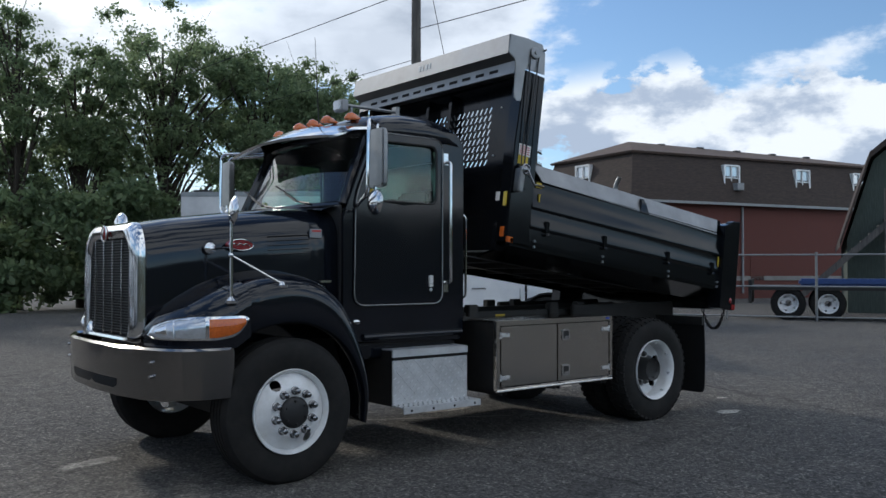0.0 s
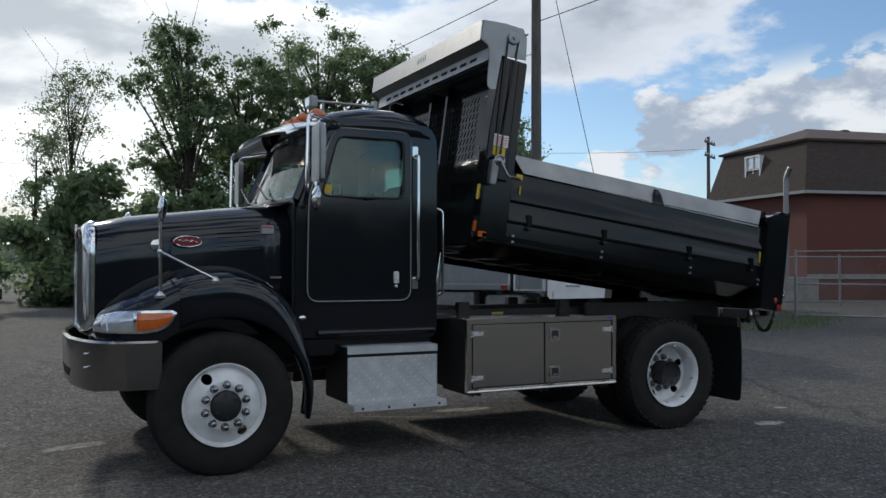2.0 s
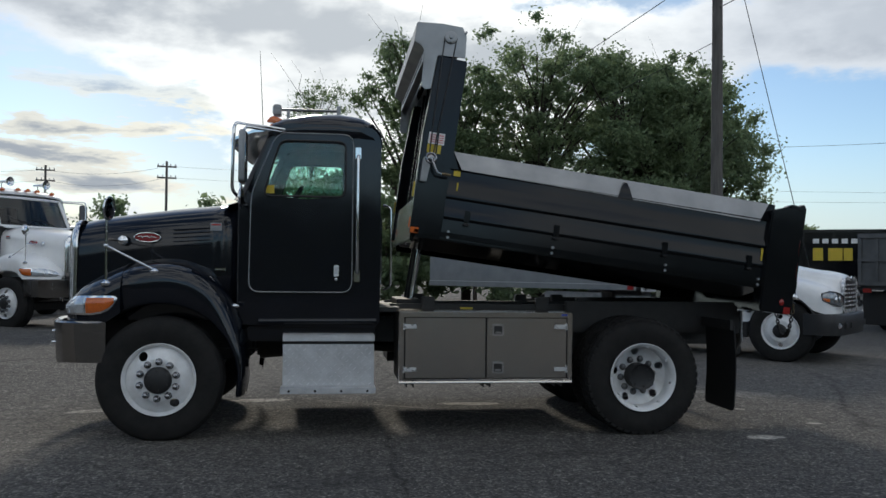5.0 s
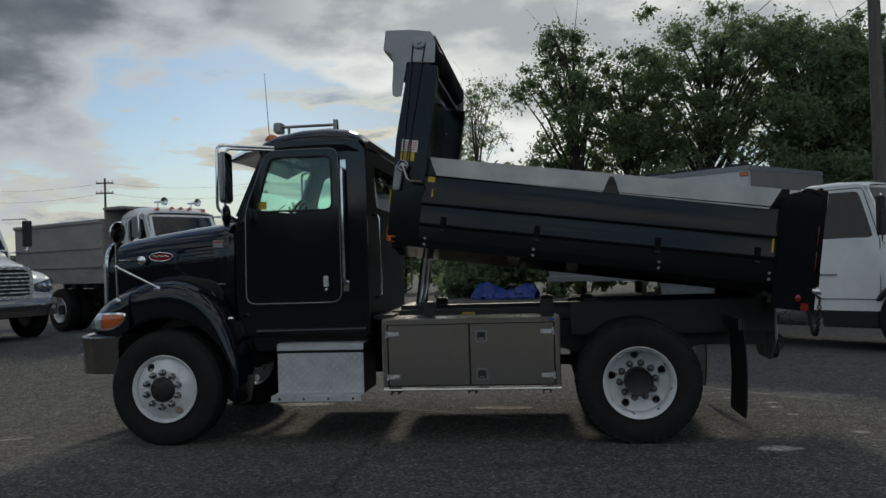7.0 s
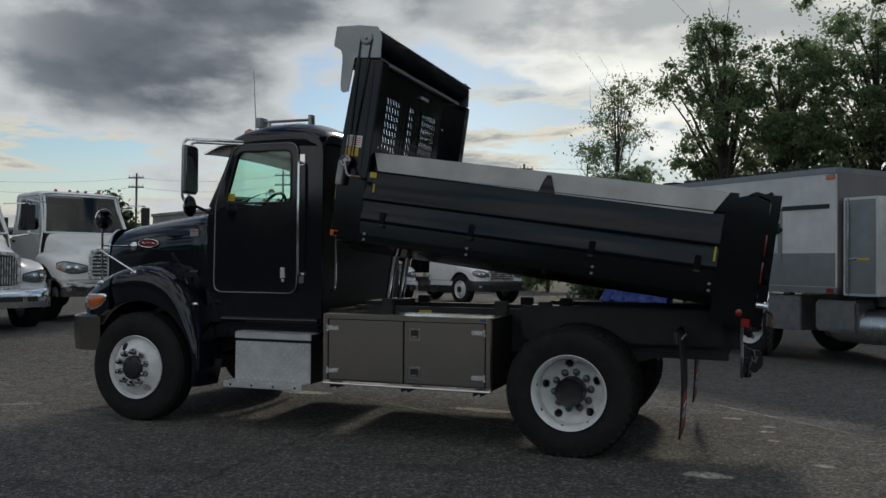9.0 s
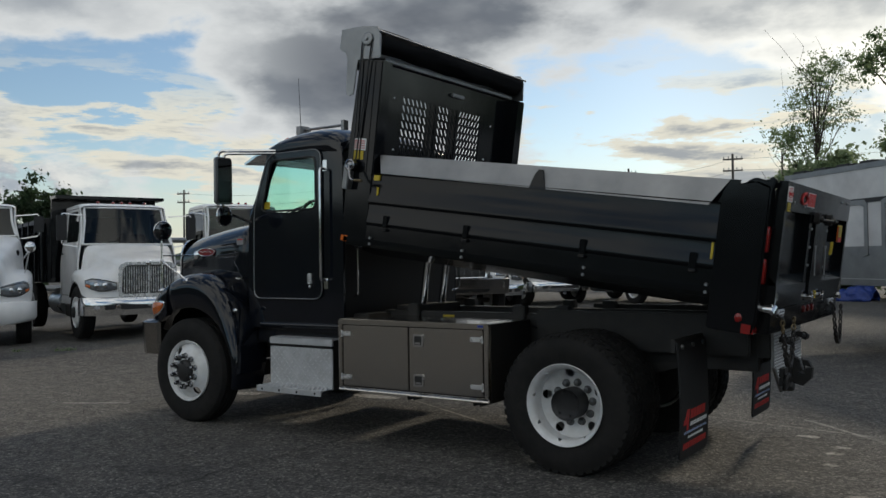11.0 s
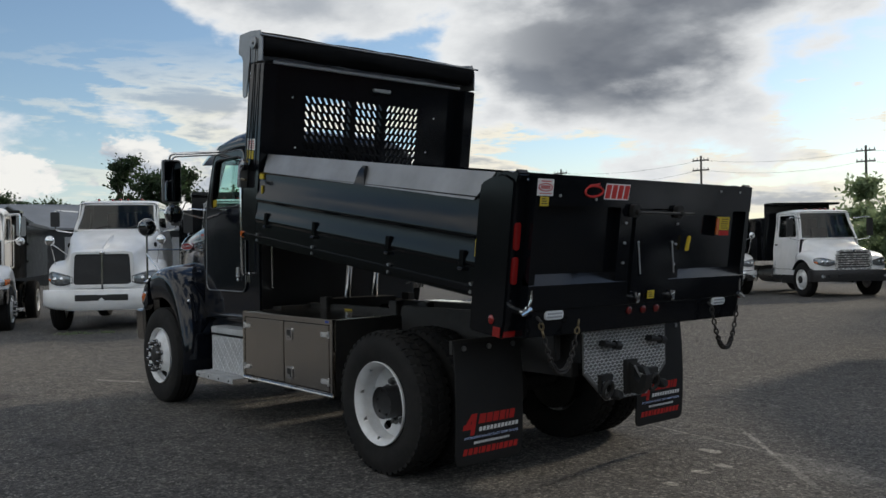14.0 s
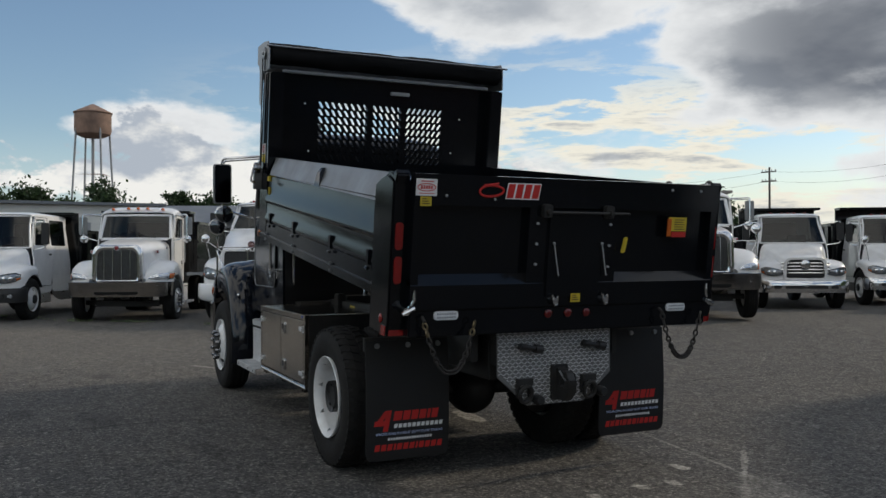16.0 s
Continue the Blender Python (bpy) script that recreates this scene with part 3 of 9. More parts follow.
def tyre_mesh(r=0.52, width=0.28, lugs=False):
    """A tyre round the y axis, its outer face towards -y."""
    bm = bmesh.new()
    h = width / 2
    prof = [(0.292, -h + 0.03), (0.33, -h + 0.012), (0.40, -h), (0.455, -h + 0.004), (r - 0.028, -h + 0.018), (r - 0.006, -h + 0.045)]
    if lugs:
        prof += [(r - 0.004, -h + 0.07), (r - 0.004, h - 0.07)]
    else:
        for k in (-0.075, -0.025, 0.025, 0.075):
            prof += [(r, k - 0.008), (r - 0.014, k - 0.006), (r - 0.014, k + 0.006), (r, k + 0.008)]
    prof += [(r - 0.006, h - 0.045), (r - 0.028, h - 0.018), (0.455, h - 0.004), (0.40, h), (0.33, h - 0.012), (0.292, h - 0.03)]
    lathe(bm, prof, seg=64, closed=True)
    return finish(bm, M_RUBBER, 30, weld=False)


def tread_mesh(r=0.52, width=0.28):
    """Staggered tread blocks of a drive tyre."""
    bm = bmesh.new()
    h = width / 2
    for i in range(46):
        for s, off in ((-1, 0.0), (1, 0.5)):
            for y0, y1, da in ((0.010, 0.060, 0.0), (0.066, h - 0.012, 0.35)):
                a0 = 2 * math.pi * (i + off + da) / 46
                a1 = a0 + 2 * math.pi / 46 * 0.62
                top, drop = (r + 0.006, 0.0) if y1 < 0.08 else (r + 0.002, 0.016)
                ring = []
                for rad in (r - 0.02, top):
                    ring.append([(q * math.cos(a), s * y, q * math.sin(a)) for a, y, q in ((a0, y0, rad), (a1, y0, rad), (a1 + 0.03, y1, rad - drop), (a0 + 0.03, y1, rad - drop))])
                loft(bm, ring)
    return finish(bm, M_RUBBER, 30, weld=False)


def rim_disc(bm, profile, holes, hole_r, hole_at, seg=80):
    """A turned disc with round hand holes left open between rings hole_at[0] and hole_at[1]."""
    def near(i, r):
        """Offset along the arc and outwards from the nearest hole's centre."""
        mid = (i / seg * holes) % 1.0 - 0.5
        return mid / holes * 2 * math.pi * hole_at, r - hole_at
    vs = []
    for r, h in profile:
        ring = []
        for i in range(seg):
            u, v = near(i, r)
            d = math.hypot(u, v)
            rr, aa = r, 2 * math.pi * i / seg
            if abs(d - hole_r) < 0.0065:
                k = hole_r / d
                rr, aa = hole_at + v * k, aa + u * (k - 1) / hole_at
            ring.append(bm.verts.new((rr * math.cos(aa), h, rr * math.sin(aa))))
        vs.append(ring)
    for k in range(len(vs) - 1):
        for i in range(seg):
            u, v = near(i + 0.5, 0.5 * (profile[k][0] + profile[k + 1][0]))
            if math.hypot(u, v) < hole_r:
                continue
            j = (i + 1) % seg
            bm.faces.new((vs[k][i], vs[k][j], vs[k + 1][j], vs[k + 1][i]))


def steer_rim_mesh():
    bm = bmesh.new()
    lathe(bm, [(0.285, 0.20), (0.272, 0.10), (0.272, 0.03), (0.285, 0.012), (0.299, 0.0), (0.303, 0.006), (0.298, 0.02), (0.292, 0.20)], seg=64, closed=True)
    prof = [(0.275, 0.045), (0.270, 0.043)] + [(0.266 - 0.007 * k, 0.040 - 0.0045 * k) for k in range(12)] + [(0.182, -0.016), (0.170, -0.020), (0.148, -0.020), (0.10, -0.020)]
    rim_disc(bm, prof, 2, 0.037, 0.228, 200)
    return finish(bm, M_RIM, 35)


def drive_rim_mesh():
    bm = bmesh.new()
    lathe(bm, [(0.285, 0.22), (0.262, 0.17), (0.262, 0.05), (0.280, 0.018), (0.299, 0.0), (0.303, 0.006), (0.296, 0.03), (0.290, 0.22)], seg=64, closed=True)
    prof = [(0.262, 0.05), (0.260, 0.140)] + [(0.257 - 0.007 * k, 0.153 + 0.003 * k) for k in range(11)] + [(0.182, 0.185), (0.170, 0.189), (0.10, 0.189)]
    rim_disc(bm, prof, 5, 0.033, 0.2175, 200)
    return finish(bm, M_RIM, 35)


def nut_mesh(long=0.05, mat=None):
    bm = bmesh.new()
    lathe(bm, [(0.030, 0.0), (0.030, -0.010), (0.024, -0.015), (0.023, -long * 0.70), (0.019, -long * 0.92), (0.011, -long), (0.003, -long - 0.001)], seg=16)
    return finish(bm, mat or M_NUT, 35)


TYRE_STEER, TYRE_DRIVE, TREAD = tyre_mesh(), tyre_mesh(lugs=True), tread_mesh()
RIM_STEER, RIM_DRIVE = steer_rim_mesh(), drive_rim_mesh()
NUT_LONG, NUT = nut_mesh(0.062), nut_mesh(0.04, M_DULLNUT)


def hub_mesh(r, out, base):
    bm = bmesh.new()
    lathe(bm, [(r, base), (r, -out * 0.6), (r - 0.012, -out * 0.85), (r - 0.03, -out), (0.012, -out - 0.004)], seg=28)
    for k in range(6):
        a = math.pi / 3 * k
        rod(bm, ((r - 0.03) * math.cos(a), -out + 0.01, (r - 0.03) * math.sin(a)), ((r - 0.03) * math.cos(a), -out - 0.012, (r - 0.03) * math.sin(a)), 0.009, 6)
    return finish(bm, M_DARK, 35)


DRUM = finish(made(lathe, [(0.262, 0.20), (0.262, 0.275), (0.23, 0.29), (0.08, 0.292)], seg=32), M_CHASSIS, 35)
HUB_STEER, HUB_DRIVE = hub_mesh(0.112, 0.055, 0.0), hub_mesh(0.116, -0.06, 0.21)


def wheel(name, x, y, side, steer, nuts=True, turn=0.0):
    """side -1 shows its outer face towards -y."""
    w = new(name)
    w.parent = truck
    w.matrix_local = pose(x, y, 0.51, 0, 0, 0 if side < 0 else 180) @ pose(0, 0, 0, 0, turn, 0)
    shared("tyre", TYRE_STEER if steer else TYRE_DRIVE, w, pose(0, 0.14, 0), "ribbed black tyre" if steer else "black tyre with blocky tread")
    if not steer:
        tagged(shared("tread_pattern", TREAD, w, pose(0, 0.14, 0)), kind="stuff")
    shared("rim", RIM_STEER if steer else RIM_DRIVE, w, None, "white painted steel rim")
    if not nuts:
        shared("brake_drum", DRUM, w)
    if nuts:
        shared("hub", HUB_STEER if steer else HUB_DRIVE, w)
        for k in range(10):
            a = 2 * math.pi * (k + 0.5) / 10
            shared("wheel_nut", NUT_LONG if steer else NUT, w, pose((0.152 if steer else 0.150) * math.cos(a), -0.020 if steer else 0.189, (0.152 if steer else 0.150) * math.sin(a)), "")
    return w


wheel("front_wheel", 0.0, -1.205, -1, True, turn=-34)
wheel("front_wheel", 0.0, 1.205, 1, True)
for sd in (-1, 1):
    wheel("rear_wheel", 4.161, sd * 1.215, sd, False, turn=12)
    wheel("rear_wheel", 4.161, sd * 0.875, sd, False, nuts=False)

# chassis
for s in (-1, 1):
    part("frame_rail", made(prism, [(-0.80, 0.78), (5.35, 0.74), (5.35, 1.0), (-0.80, 1.0)], s * 0.43 - 0.04, s * 0.43 + 0.04), M_CHASSIS, truck, "black steel chassis rail", bevel=0.006)
    part("subframe_rail", B((1.95, 5.40, s * 0.43 - 0.05, s * 0.43 + 0.05, 1.004, 1.12)), M_CHASSIS, truck, bevel=0.006)
for x in (-0.75, 0.9, 2.0, 3.0, 3.6, 4.6, 5.3):
    part("crossmember", B((x - 0.06, x + 0.06, -0.39, 0.39, 0.79, 0.97)), M_CHASSIS, truck, bevel=0.006)
bm = bmesh.new()
rod(bm, (0, -1.0, 0.46), (0, 1.0, 0.46), 0.06, 12)
box(bm, -0.09, 0.09, -0.75, 0.75, 0.36, 0.50)
for s in (-1, 1):
    prism(bm, [(-0.75, 0.70), (0.75, 0.70), (0.45, 0.60), (0, 0.53), (-0.45, 0.60)], s * 0.43 - 0.04, s * 0.43 + 0.04)
part("front_axle", bm, M_CHASSIS, truck)
bm = bmesh.new()
rod(bm, (4.161, -1.1, 0.51), (4.161, 1.1, 0.51), 0.075, 14)
ball(bm, (4.161, 0, 0.51), 0.24, 0.20, 0.22)
rod(bm, (1.2, 0, 0.72), (4.0, 0, 0.55), 0.05, 12)
for s in (-1, 1):
    prism(bm, [(3.4, 0.78), (4.9, 0.78), (4.5, 0.66), (4.16, 0.60), (3.8, 0.66)], s * 0.43 - 0.05, s * 0.43 + 0.05)
part("rear_axle", bm, M_CHASSIS, truck)
bm = bmesh.new()
box(bm, -0.7, 0.7, -0.38, 0.38, 0.62, 1.20)
rod(bm, (0.7, 0, 0.78), (1.5, 0, 0.78), 0.22, 16, 0.16)
part("engine", bm, M_CHASSIS, truck, bevel=0.03)

# hood
HOOD = [(-0.862, 0.580, 1.842, 1.00), (-0.82, 0.590, 1.860, 1.02), (-0.62, 0.640, 1.903, 1.05), (-0.32, 0.71, 1.945, 1.08),
        (0.0, 0.775, 1.985, 1.10), (0.35, 0.83, 2.02, 1.10), (0.60, 0.86, 2.045, 1.10)]


def hood_ring(x, w, top, low, n=12):
    """Half superellipse over a straight side, from -y round to +y."""
    pts = []
    h = 0.36
    for i in range(2 * n + 1):
        a = math.pi * i / (2 * n)
        c, s = math.cos(a), math.sin(a)
        pts.append((x, -w * math.copysign(abs(c) ** 0.52, c), top - h + h * abs(s) ** 0.62))
    return [(x, -w - 0.012, low), (x, -w - 0.006, 0.5 * (low + top - h)), *pts, (x, w + 0.006, 0.5 * (low + top - h)), (x, w + 0.012, low)]


bm = bmesh.new()
loft(bm, [hood_ring(*h) for h in HOOD], closed=False)
hood = part("hood", bm, M_BLACK, truck, "glossy black hood")
sm = hood.modifiers.new("shell", "SOLIDIFY")
sm.thickness, sm.offset = 0.012, -1
for s in (-1, 1):
    bm = bmesh.new()
    for k in range(5):
        z = 1.63 + 0.035 * k
        rod(bm, (0.02, s * 0.7805, z), (0.34, s * 0.8285, z + 0.02), 0.005, 6)
    tagged(part("hood_louvre", bm, M_BLACK, truck), kind="stuff")

# grille with its chrome surround
outer = rounded([(-0.60, 0.985), (0.60, 0.985), (0.585, 1.72), (0.48, 1.86), (-0.48, 1.86), (-0.585, 1.72)], 0.10)
inner = rounded([(-0.455, 1.035), (0.455, 1.035), (0.445, 1.66), (0.36, 1.745), (-0.36, 1.745), (-0.445, 1.66)], 0.05)
bm = bmesh.new()
c0 = (0.0, 1.40)
o, i_ = radial(outer, c0, 88), radial(inner, c0, 88)


def between(a, b, t):
    return (a[0] + (b[0] - a[0]) * t, a[1] + (b[1] - a[1]) * t)


rings = [[(-0.838, p[0] * 1.004, p[1]) for p in o], [(-0.866, *p) for p in o], [(-0.895, *between(p, q, 0.18)) for p, q in zip(o, i_)],
         [(-0.922, *between(p, q, 0.5)) for p, q in zip(o, i_)], [(-0.915, *between(p, q, 0.85)) for p, q in zip(o, i_)], [(-0.895, *q) for q in i_], [(-0.85, *q) for q in i_]]
loft(bm, rings, cap=False)
grille = part("grille_surround", bm, M_CHROME, truck, "polished chrome grille surround")
bm = bmesh.new()
for k in range(34):
    z = 1.05 + 0.0205 * k
    w = 0.44 if z < 1.66 else 0.44 - (z - 1.66) * 1.0
    box(bm, -0.885, -0.865, -w, w, z, z + 0.008)
part("grille_mesh", bm, M_WIRE, grille, "fine horizontal grille wires", smooth=0)
part("grille_backing", B((-0.86, -0.855, -0.45, 0.45, 1.04, 1.74)), M_DARK, grille)
for y in (-0.30, -0.10, 0.10, 0.30):
    part("grille_bar", made(box, -0.91, -0.888, y - 0.008, y + 0.008, 1.04, 1.735), M_CHROME, grille, "chrome upright grille bar", bevel=0.004)
bm = bmesh.new()
lathe(bm, [(0.055, 0.0), (0.055, -0.012), (0.046, -0.02), (0.002, -0.024)], c=(-0.925, 0, 1.785), axis="x", seg=28)
em = part("hood_emblem", bm, M_EMBLEM, truck, "round red enamel emblem")
bm = bmesh.new()
tube(bm, [(-0.938, 0.056 * math.cos(t), 1.785 + 0.056 * math.sin(t)) for t in (2 * math.pi * k / 28 for k in range(28))], 0.007, 8, closed=True)
part("emblem_rim", bm, M_CHROME, em)

# side emblem, name badge
for s in (-1, 1):
    e = pose(-0.20, s * 0.772, 1.70, 0, 0, s * -10.5)
    bm = bmesh.new()
    lathe(bm, [(0.001, -0.012), (0.95, -0.012), (1.0, -0.006), (1.0, 0.03)], seg=36)
    bm.transform(Matrix.Diagonal((0.112, s * -1.0 if s > 0 else 1.0, 0.043, 1)))
    em = part("side_emblem", bm, M_EMBLEM, truck, "oval red enamel side emblem")
    em.matrix_local = e
    script = [(-0.078 + 0.019 * k, 0.014 * s, 0.004 + 0.012 * math.sin(2.3 * k) * (1.0 if k % 4 else 1.6)) for k in range(9)]
    bm = bmesh.new()
    tube(bm, arc_pts(script, 0.012, 3), 0.0035, 6)
    part("emblem_script", bm, M_CHROME, em, "thin bright script stroke")
    bm = bmesh.new()
    tube(bm, [(0.108 * math.cos(t), 0.012 * s, 0.040 * math.sin(t)) for t in (2 * math.pi * k / 32 for k in range(32))], 0.004, 6, closed=True)
    part("emblem_rim", bm, M_CHROME, em)
    bdg = part("fender_badge", made(box, 0.345, 0.445, s * 0.842 - 0.012, s * 0.842 + 0.012, 1.765, 1.835), M_GREYPAINT, truck, "small grey name plate with red line", bevel=0.004)
    part("badge_line", made(box, 0.355, 0.435, s * 0.842 - 0.0135, s * 0.842 + 0.0135, 1.812, 1.824), M_REDLABEL, bdg)
    part("name_plate", made(box, 0.40, 0.49, s * 0.905 - 0.012, s * 0.905 + 0.012, 1.42, 1.436), M_CHROME, truck)

# front fenders
FEND = [(-14, 0.69), (0, 0.70), (12, 0.715), (25, 0.745), (40, 0.80), (52, 0.875), (64, 0.945), (77, 0.98), (90, 0.985), (104, 0.975), (110, 0.970), (118, 0.955), (130, 0.89), (141, 0.84), (150, 0.805)]


def fender_ring(a, ro, s):
    t = radians(a)
    inner_y = 0.66 if a > 60 else 0.66 + 0.2 * (60 - a) / 74
    arch = 0.63 if a < 120 else 0.63 + 0.09 * min(1.0, (a - 120) / 30)
    tuck = min(1.0, max(0.0, (a - 108) / 42)) ** 1.3 * 0.20
    f = min(1.0, (ro - arch) / 0.20)
    pts = [(ro + 0.05 * (a > 70), inner_y), (ro + 0.03 * (a > 70), 0.80), (ro + 0.012, 0.95), (ro, 1.06), (ro - 0.035 * f, 1.145), (ro - 0.09 * f, 1.19), (ro - 0.16 * f, 1.20),
           (arch + 0.02, 1.195), (arch, 1.18), (arch, 1.10)]
    return [(r * math.cos(t), s * (y - tuck * (y > 0.9)), 0.51 + r * math.sin(t)) for r, y in pts]


for s in (-1, 1):
    bm = bmesh.new()
    loft(bm, [fender_ring(a, r, s) for a, r in FEND], closed=False)
    fd = part("front_fender", bm, M_BLACK, truck, "rounded glossy black wheel fender", smooth=60)
    sm = fd.modifiers.new("shell", "SOLIDIFY")
    sm.thickness = 0.012
    sb = fd.modifiers.new("round", "SUBSURF")
    sb.levels = sb.render_levels = 2
    # skirt between hood side and fender
    bm = bmesh.new()
    prism(bm, [(-0.82, 0.98), (0.60, 0.98), (0.62, 1.15), (0.60, 1.30), (-0.82, 1.12)], s * 0.60, s * 0.80)
    part("hood_skirt", bm, M_BLACK, truck, bevel=0.02)

# headlights, wrapped round the fender corners
PLAN = [(-0.865, 0.66), (-0.845, 0.82), (-0.785, 0.96), (-0.70, 1.07), (-0.58, 1.15), (-0.44, 1.200), (-0.32, 1.199)]


def plan_at(t):
    f = t * (len(PLAN) - 1)
    i = min(int(f), len(PLAN) - 2)
    return between(PLAN[i], PLAN[i + 1], f - i)


def curve(points):
    """A height curve through (t, z) pairs."""
    def f(t):
        for (a, p), (b, q) in zip(points, points[1:]):
            if t <= b or b == points[-1][0]:
                k = min(1.0, max(0.0, (t - a) / (b - a)))
                return p + (q - p) * k
    return f


# the line where the fender top meets the hood side, and the height at which the fender wall starts to roll over
CREASE = [curve([(0.0, -0.86), (0.25, -0.79), (0.5, -0.66), (0.75, -0.50), (1.0, -0.33)]), curve([(0.0, 0.60), (0.5, 0.66), (1.0, 0.70)]),
          curve([(0.0, 1.07), (0.15, 1.155), (0.3, 1.225), (0.5, 1.31), (0.75, 1.405), (1.0, 1.475)])]
ROLL = curve([(0.0, 1.0), (0.25, 1.05), (0.5, 1.10), (0.75, 1.17), (1.0, 1.275)])


def nose_top(t):
    return CREASE[2](t)


def nose_at(t, z):
    """Plan place of the fender nose at a height."""
    c, zs, zt = plan_at(t), ROLL(t), nose_top(t)
    k = min(1.0, max(0.0, (z - zs) / (zt - zs))) ** 1.15
    f = 1 - math.sqrt(max(0.0, 1 - k * k))
    return c[0] + (CREASE[0](t) - c[0]) * f, c[1] + (CREASE[1](t) - c[1]) * f


def nose_normal(t):
    p, q = plan_at(max(0, t - 0.06)), plan_at(min(1, t + 0.06))
    nx, ny = -(q[1] - p[1]), (q[0] - p[0])
    ln = math.hypot(nx, ny)
    return (nx / ln, ny / ln) if nx <= 0 else (-nx / ln, -ny / ln)


def wrap(t0, t1, low, high, proud, s, n=14, bulge=0.02, m=6, deep=0.04):
    """A band along the fender corner, from t0 to t1 of its plan, between two height curves, following its roll."""
    rings = []
    for k in range(n + 1):
        t = t0 + (t1 - t0) * k / n
        nx, ny = nose_normal(t)
        ny = abs(ny)
        z0, z1 = low(t), max(high(t), low(t) + 0.004)
        ring = []
        for j in range(m + 1):
            u = j / m
            z = z0 + (z1 - z0) * (u if m < 10 else 1 - (1 - u) ** 1.6)
            c = nose_at(t, z)
            out = proud + bulge * math.sin(math.pi * u)
            ring.append((c[0] + nx * out, s * (c[1] + ny * out), z))
        for z in (z1, z0):
            c = nose_at(t, z)
            out = -deep
            ring.append((c[0] + nx * out, s * (c[1] + ny * out), z))
        rings.append(ring)
    bm = bmesh.new()
    loft(bm, rings)
    return bm


LAMP_LOW = curve([(0.06, 1.060), (0.12, 1.045), (0.25, 1.038), (0.70, 1.040), (0.80, 1.055), (0.88, 1.085), (0.94, 1.13), (0.97, 1.17)])
LAMP_HIGH = curve([(0.06, 1.066), (0.12, 1.105), (0.20, 1.142), (0.30, 1.172), (0.42, 1.190), (0.60, 1.198), (0.88, 1.203), (0.94, 1.200), (0.97, 1.185)])


def inside(f, d):
    return lambda t: f(t) + d


for s in (-1, 1):
    part("fender_nose", wrap(0.0, 1.0, curve([(0.0, 0.985), (0.85, 0.985), (1.0, 1.06)]), nose_top, 0.0, s, 28, 0.0, 18, 0.06), M_BLACK, truck, smooth=70)
    lamp = part("headlight", wrap(0.06, 0.97, LAMP_LOW, LAMP_HIGH, 0.006, s, 40, 0.006), M_CHROME, truck, "chrome headlight with clear and amber lenses", smooth=60)
    part("lens", wrap(0.095, 0.36, inside(LAMP_LOW, 0.012), inside(LAMP_HIGH, -0.014), 0.010, s, 14, 0.010), M_LENS, lamp, "clear headlight lens", smooth=60)
    part("lens", wrap(0.375, 0.615, inside(LAMP_LOW, 0.014), inside(LAMP_HIGH, -0.014), 0.010, s, 10, 0.010), M_LENS, lamp, "clear headlight lens", smooth=60)
    part("turn_signal", wrap(0.645, 0.935, inside(LAMP_LOW, 0.017), inside(LAMP_HIGH, -0.017), 0.011, s, 20, 0.010), M_AMBER, lamp, "amber turn signal lens", smooth=60)
    part("reflector_bowl", wrap(0.19, 0.30, inside(LAMP_LOW, 0.035), inside(LAMP_HIGH, -0.030), 0.016, s, 8, 0.008), M_CHROME, lamp, smooth=60)

# bumper
BPLAN = [(-0.48, 1.205), (-0.68, 1.20), (-0.79, 1.145), (-0.88, 1.02), (-0.95, 0.82), (-1.01, 0.5), (-1.03, 0.0)]
path = [(x, -y) for x, y in BPLAN] + [(x, y) for x, y in reversed(BPLAN[:-1])]
rings = []
for x, y in path:
    low = 0.635 if abs(y) < 1.1 else 0.65
    rings.append([(x + 0.018, y * 0.99, low), (x + 0.008, y * 0.996, 0.78), (x, y, 0.975), (x + 0.02, y * 0.99, 0.99), (x + 0.045, y * 0.98, 0.975), (x + 0.045, y * 0.98, low)])
bm = bmesh.new()
loft(bm, rings)
bumper = part("bumper", bm, M_BUMPER, truck, "polished steel front bumper", smooth=22)
rings = []
for y in np.linspace(-0.5, 0.5, 9):
    x = -1.03 + 0.02 * (y / 0.5) ** 1.6 if y >= 0 else -1.03 + 0.02 * (-y / 0.5) ** 1.6
    rings.append([(x + 0.016, y, 0.685), (x + 0.007, y, 0.757), (x + 0.03, y, 0.757), (x + 0.04, y, 0.685)])
bm = bmesh.new()
loft(bm, rings)
part("tow_slot", bm, M_HOLE, bumper, "dark slot in the bumper")
for y in (-0.93, 0.93):
    for z in (0.80, 0.895):
        part("bumper_bolt", made(rod, (-0.90, y, z), (-0.93, y * 1.006, z), 0.011, 10), M_CHROME, bumper)

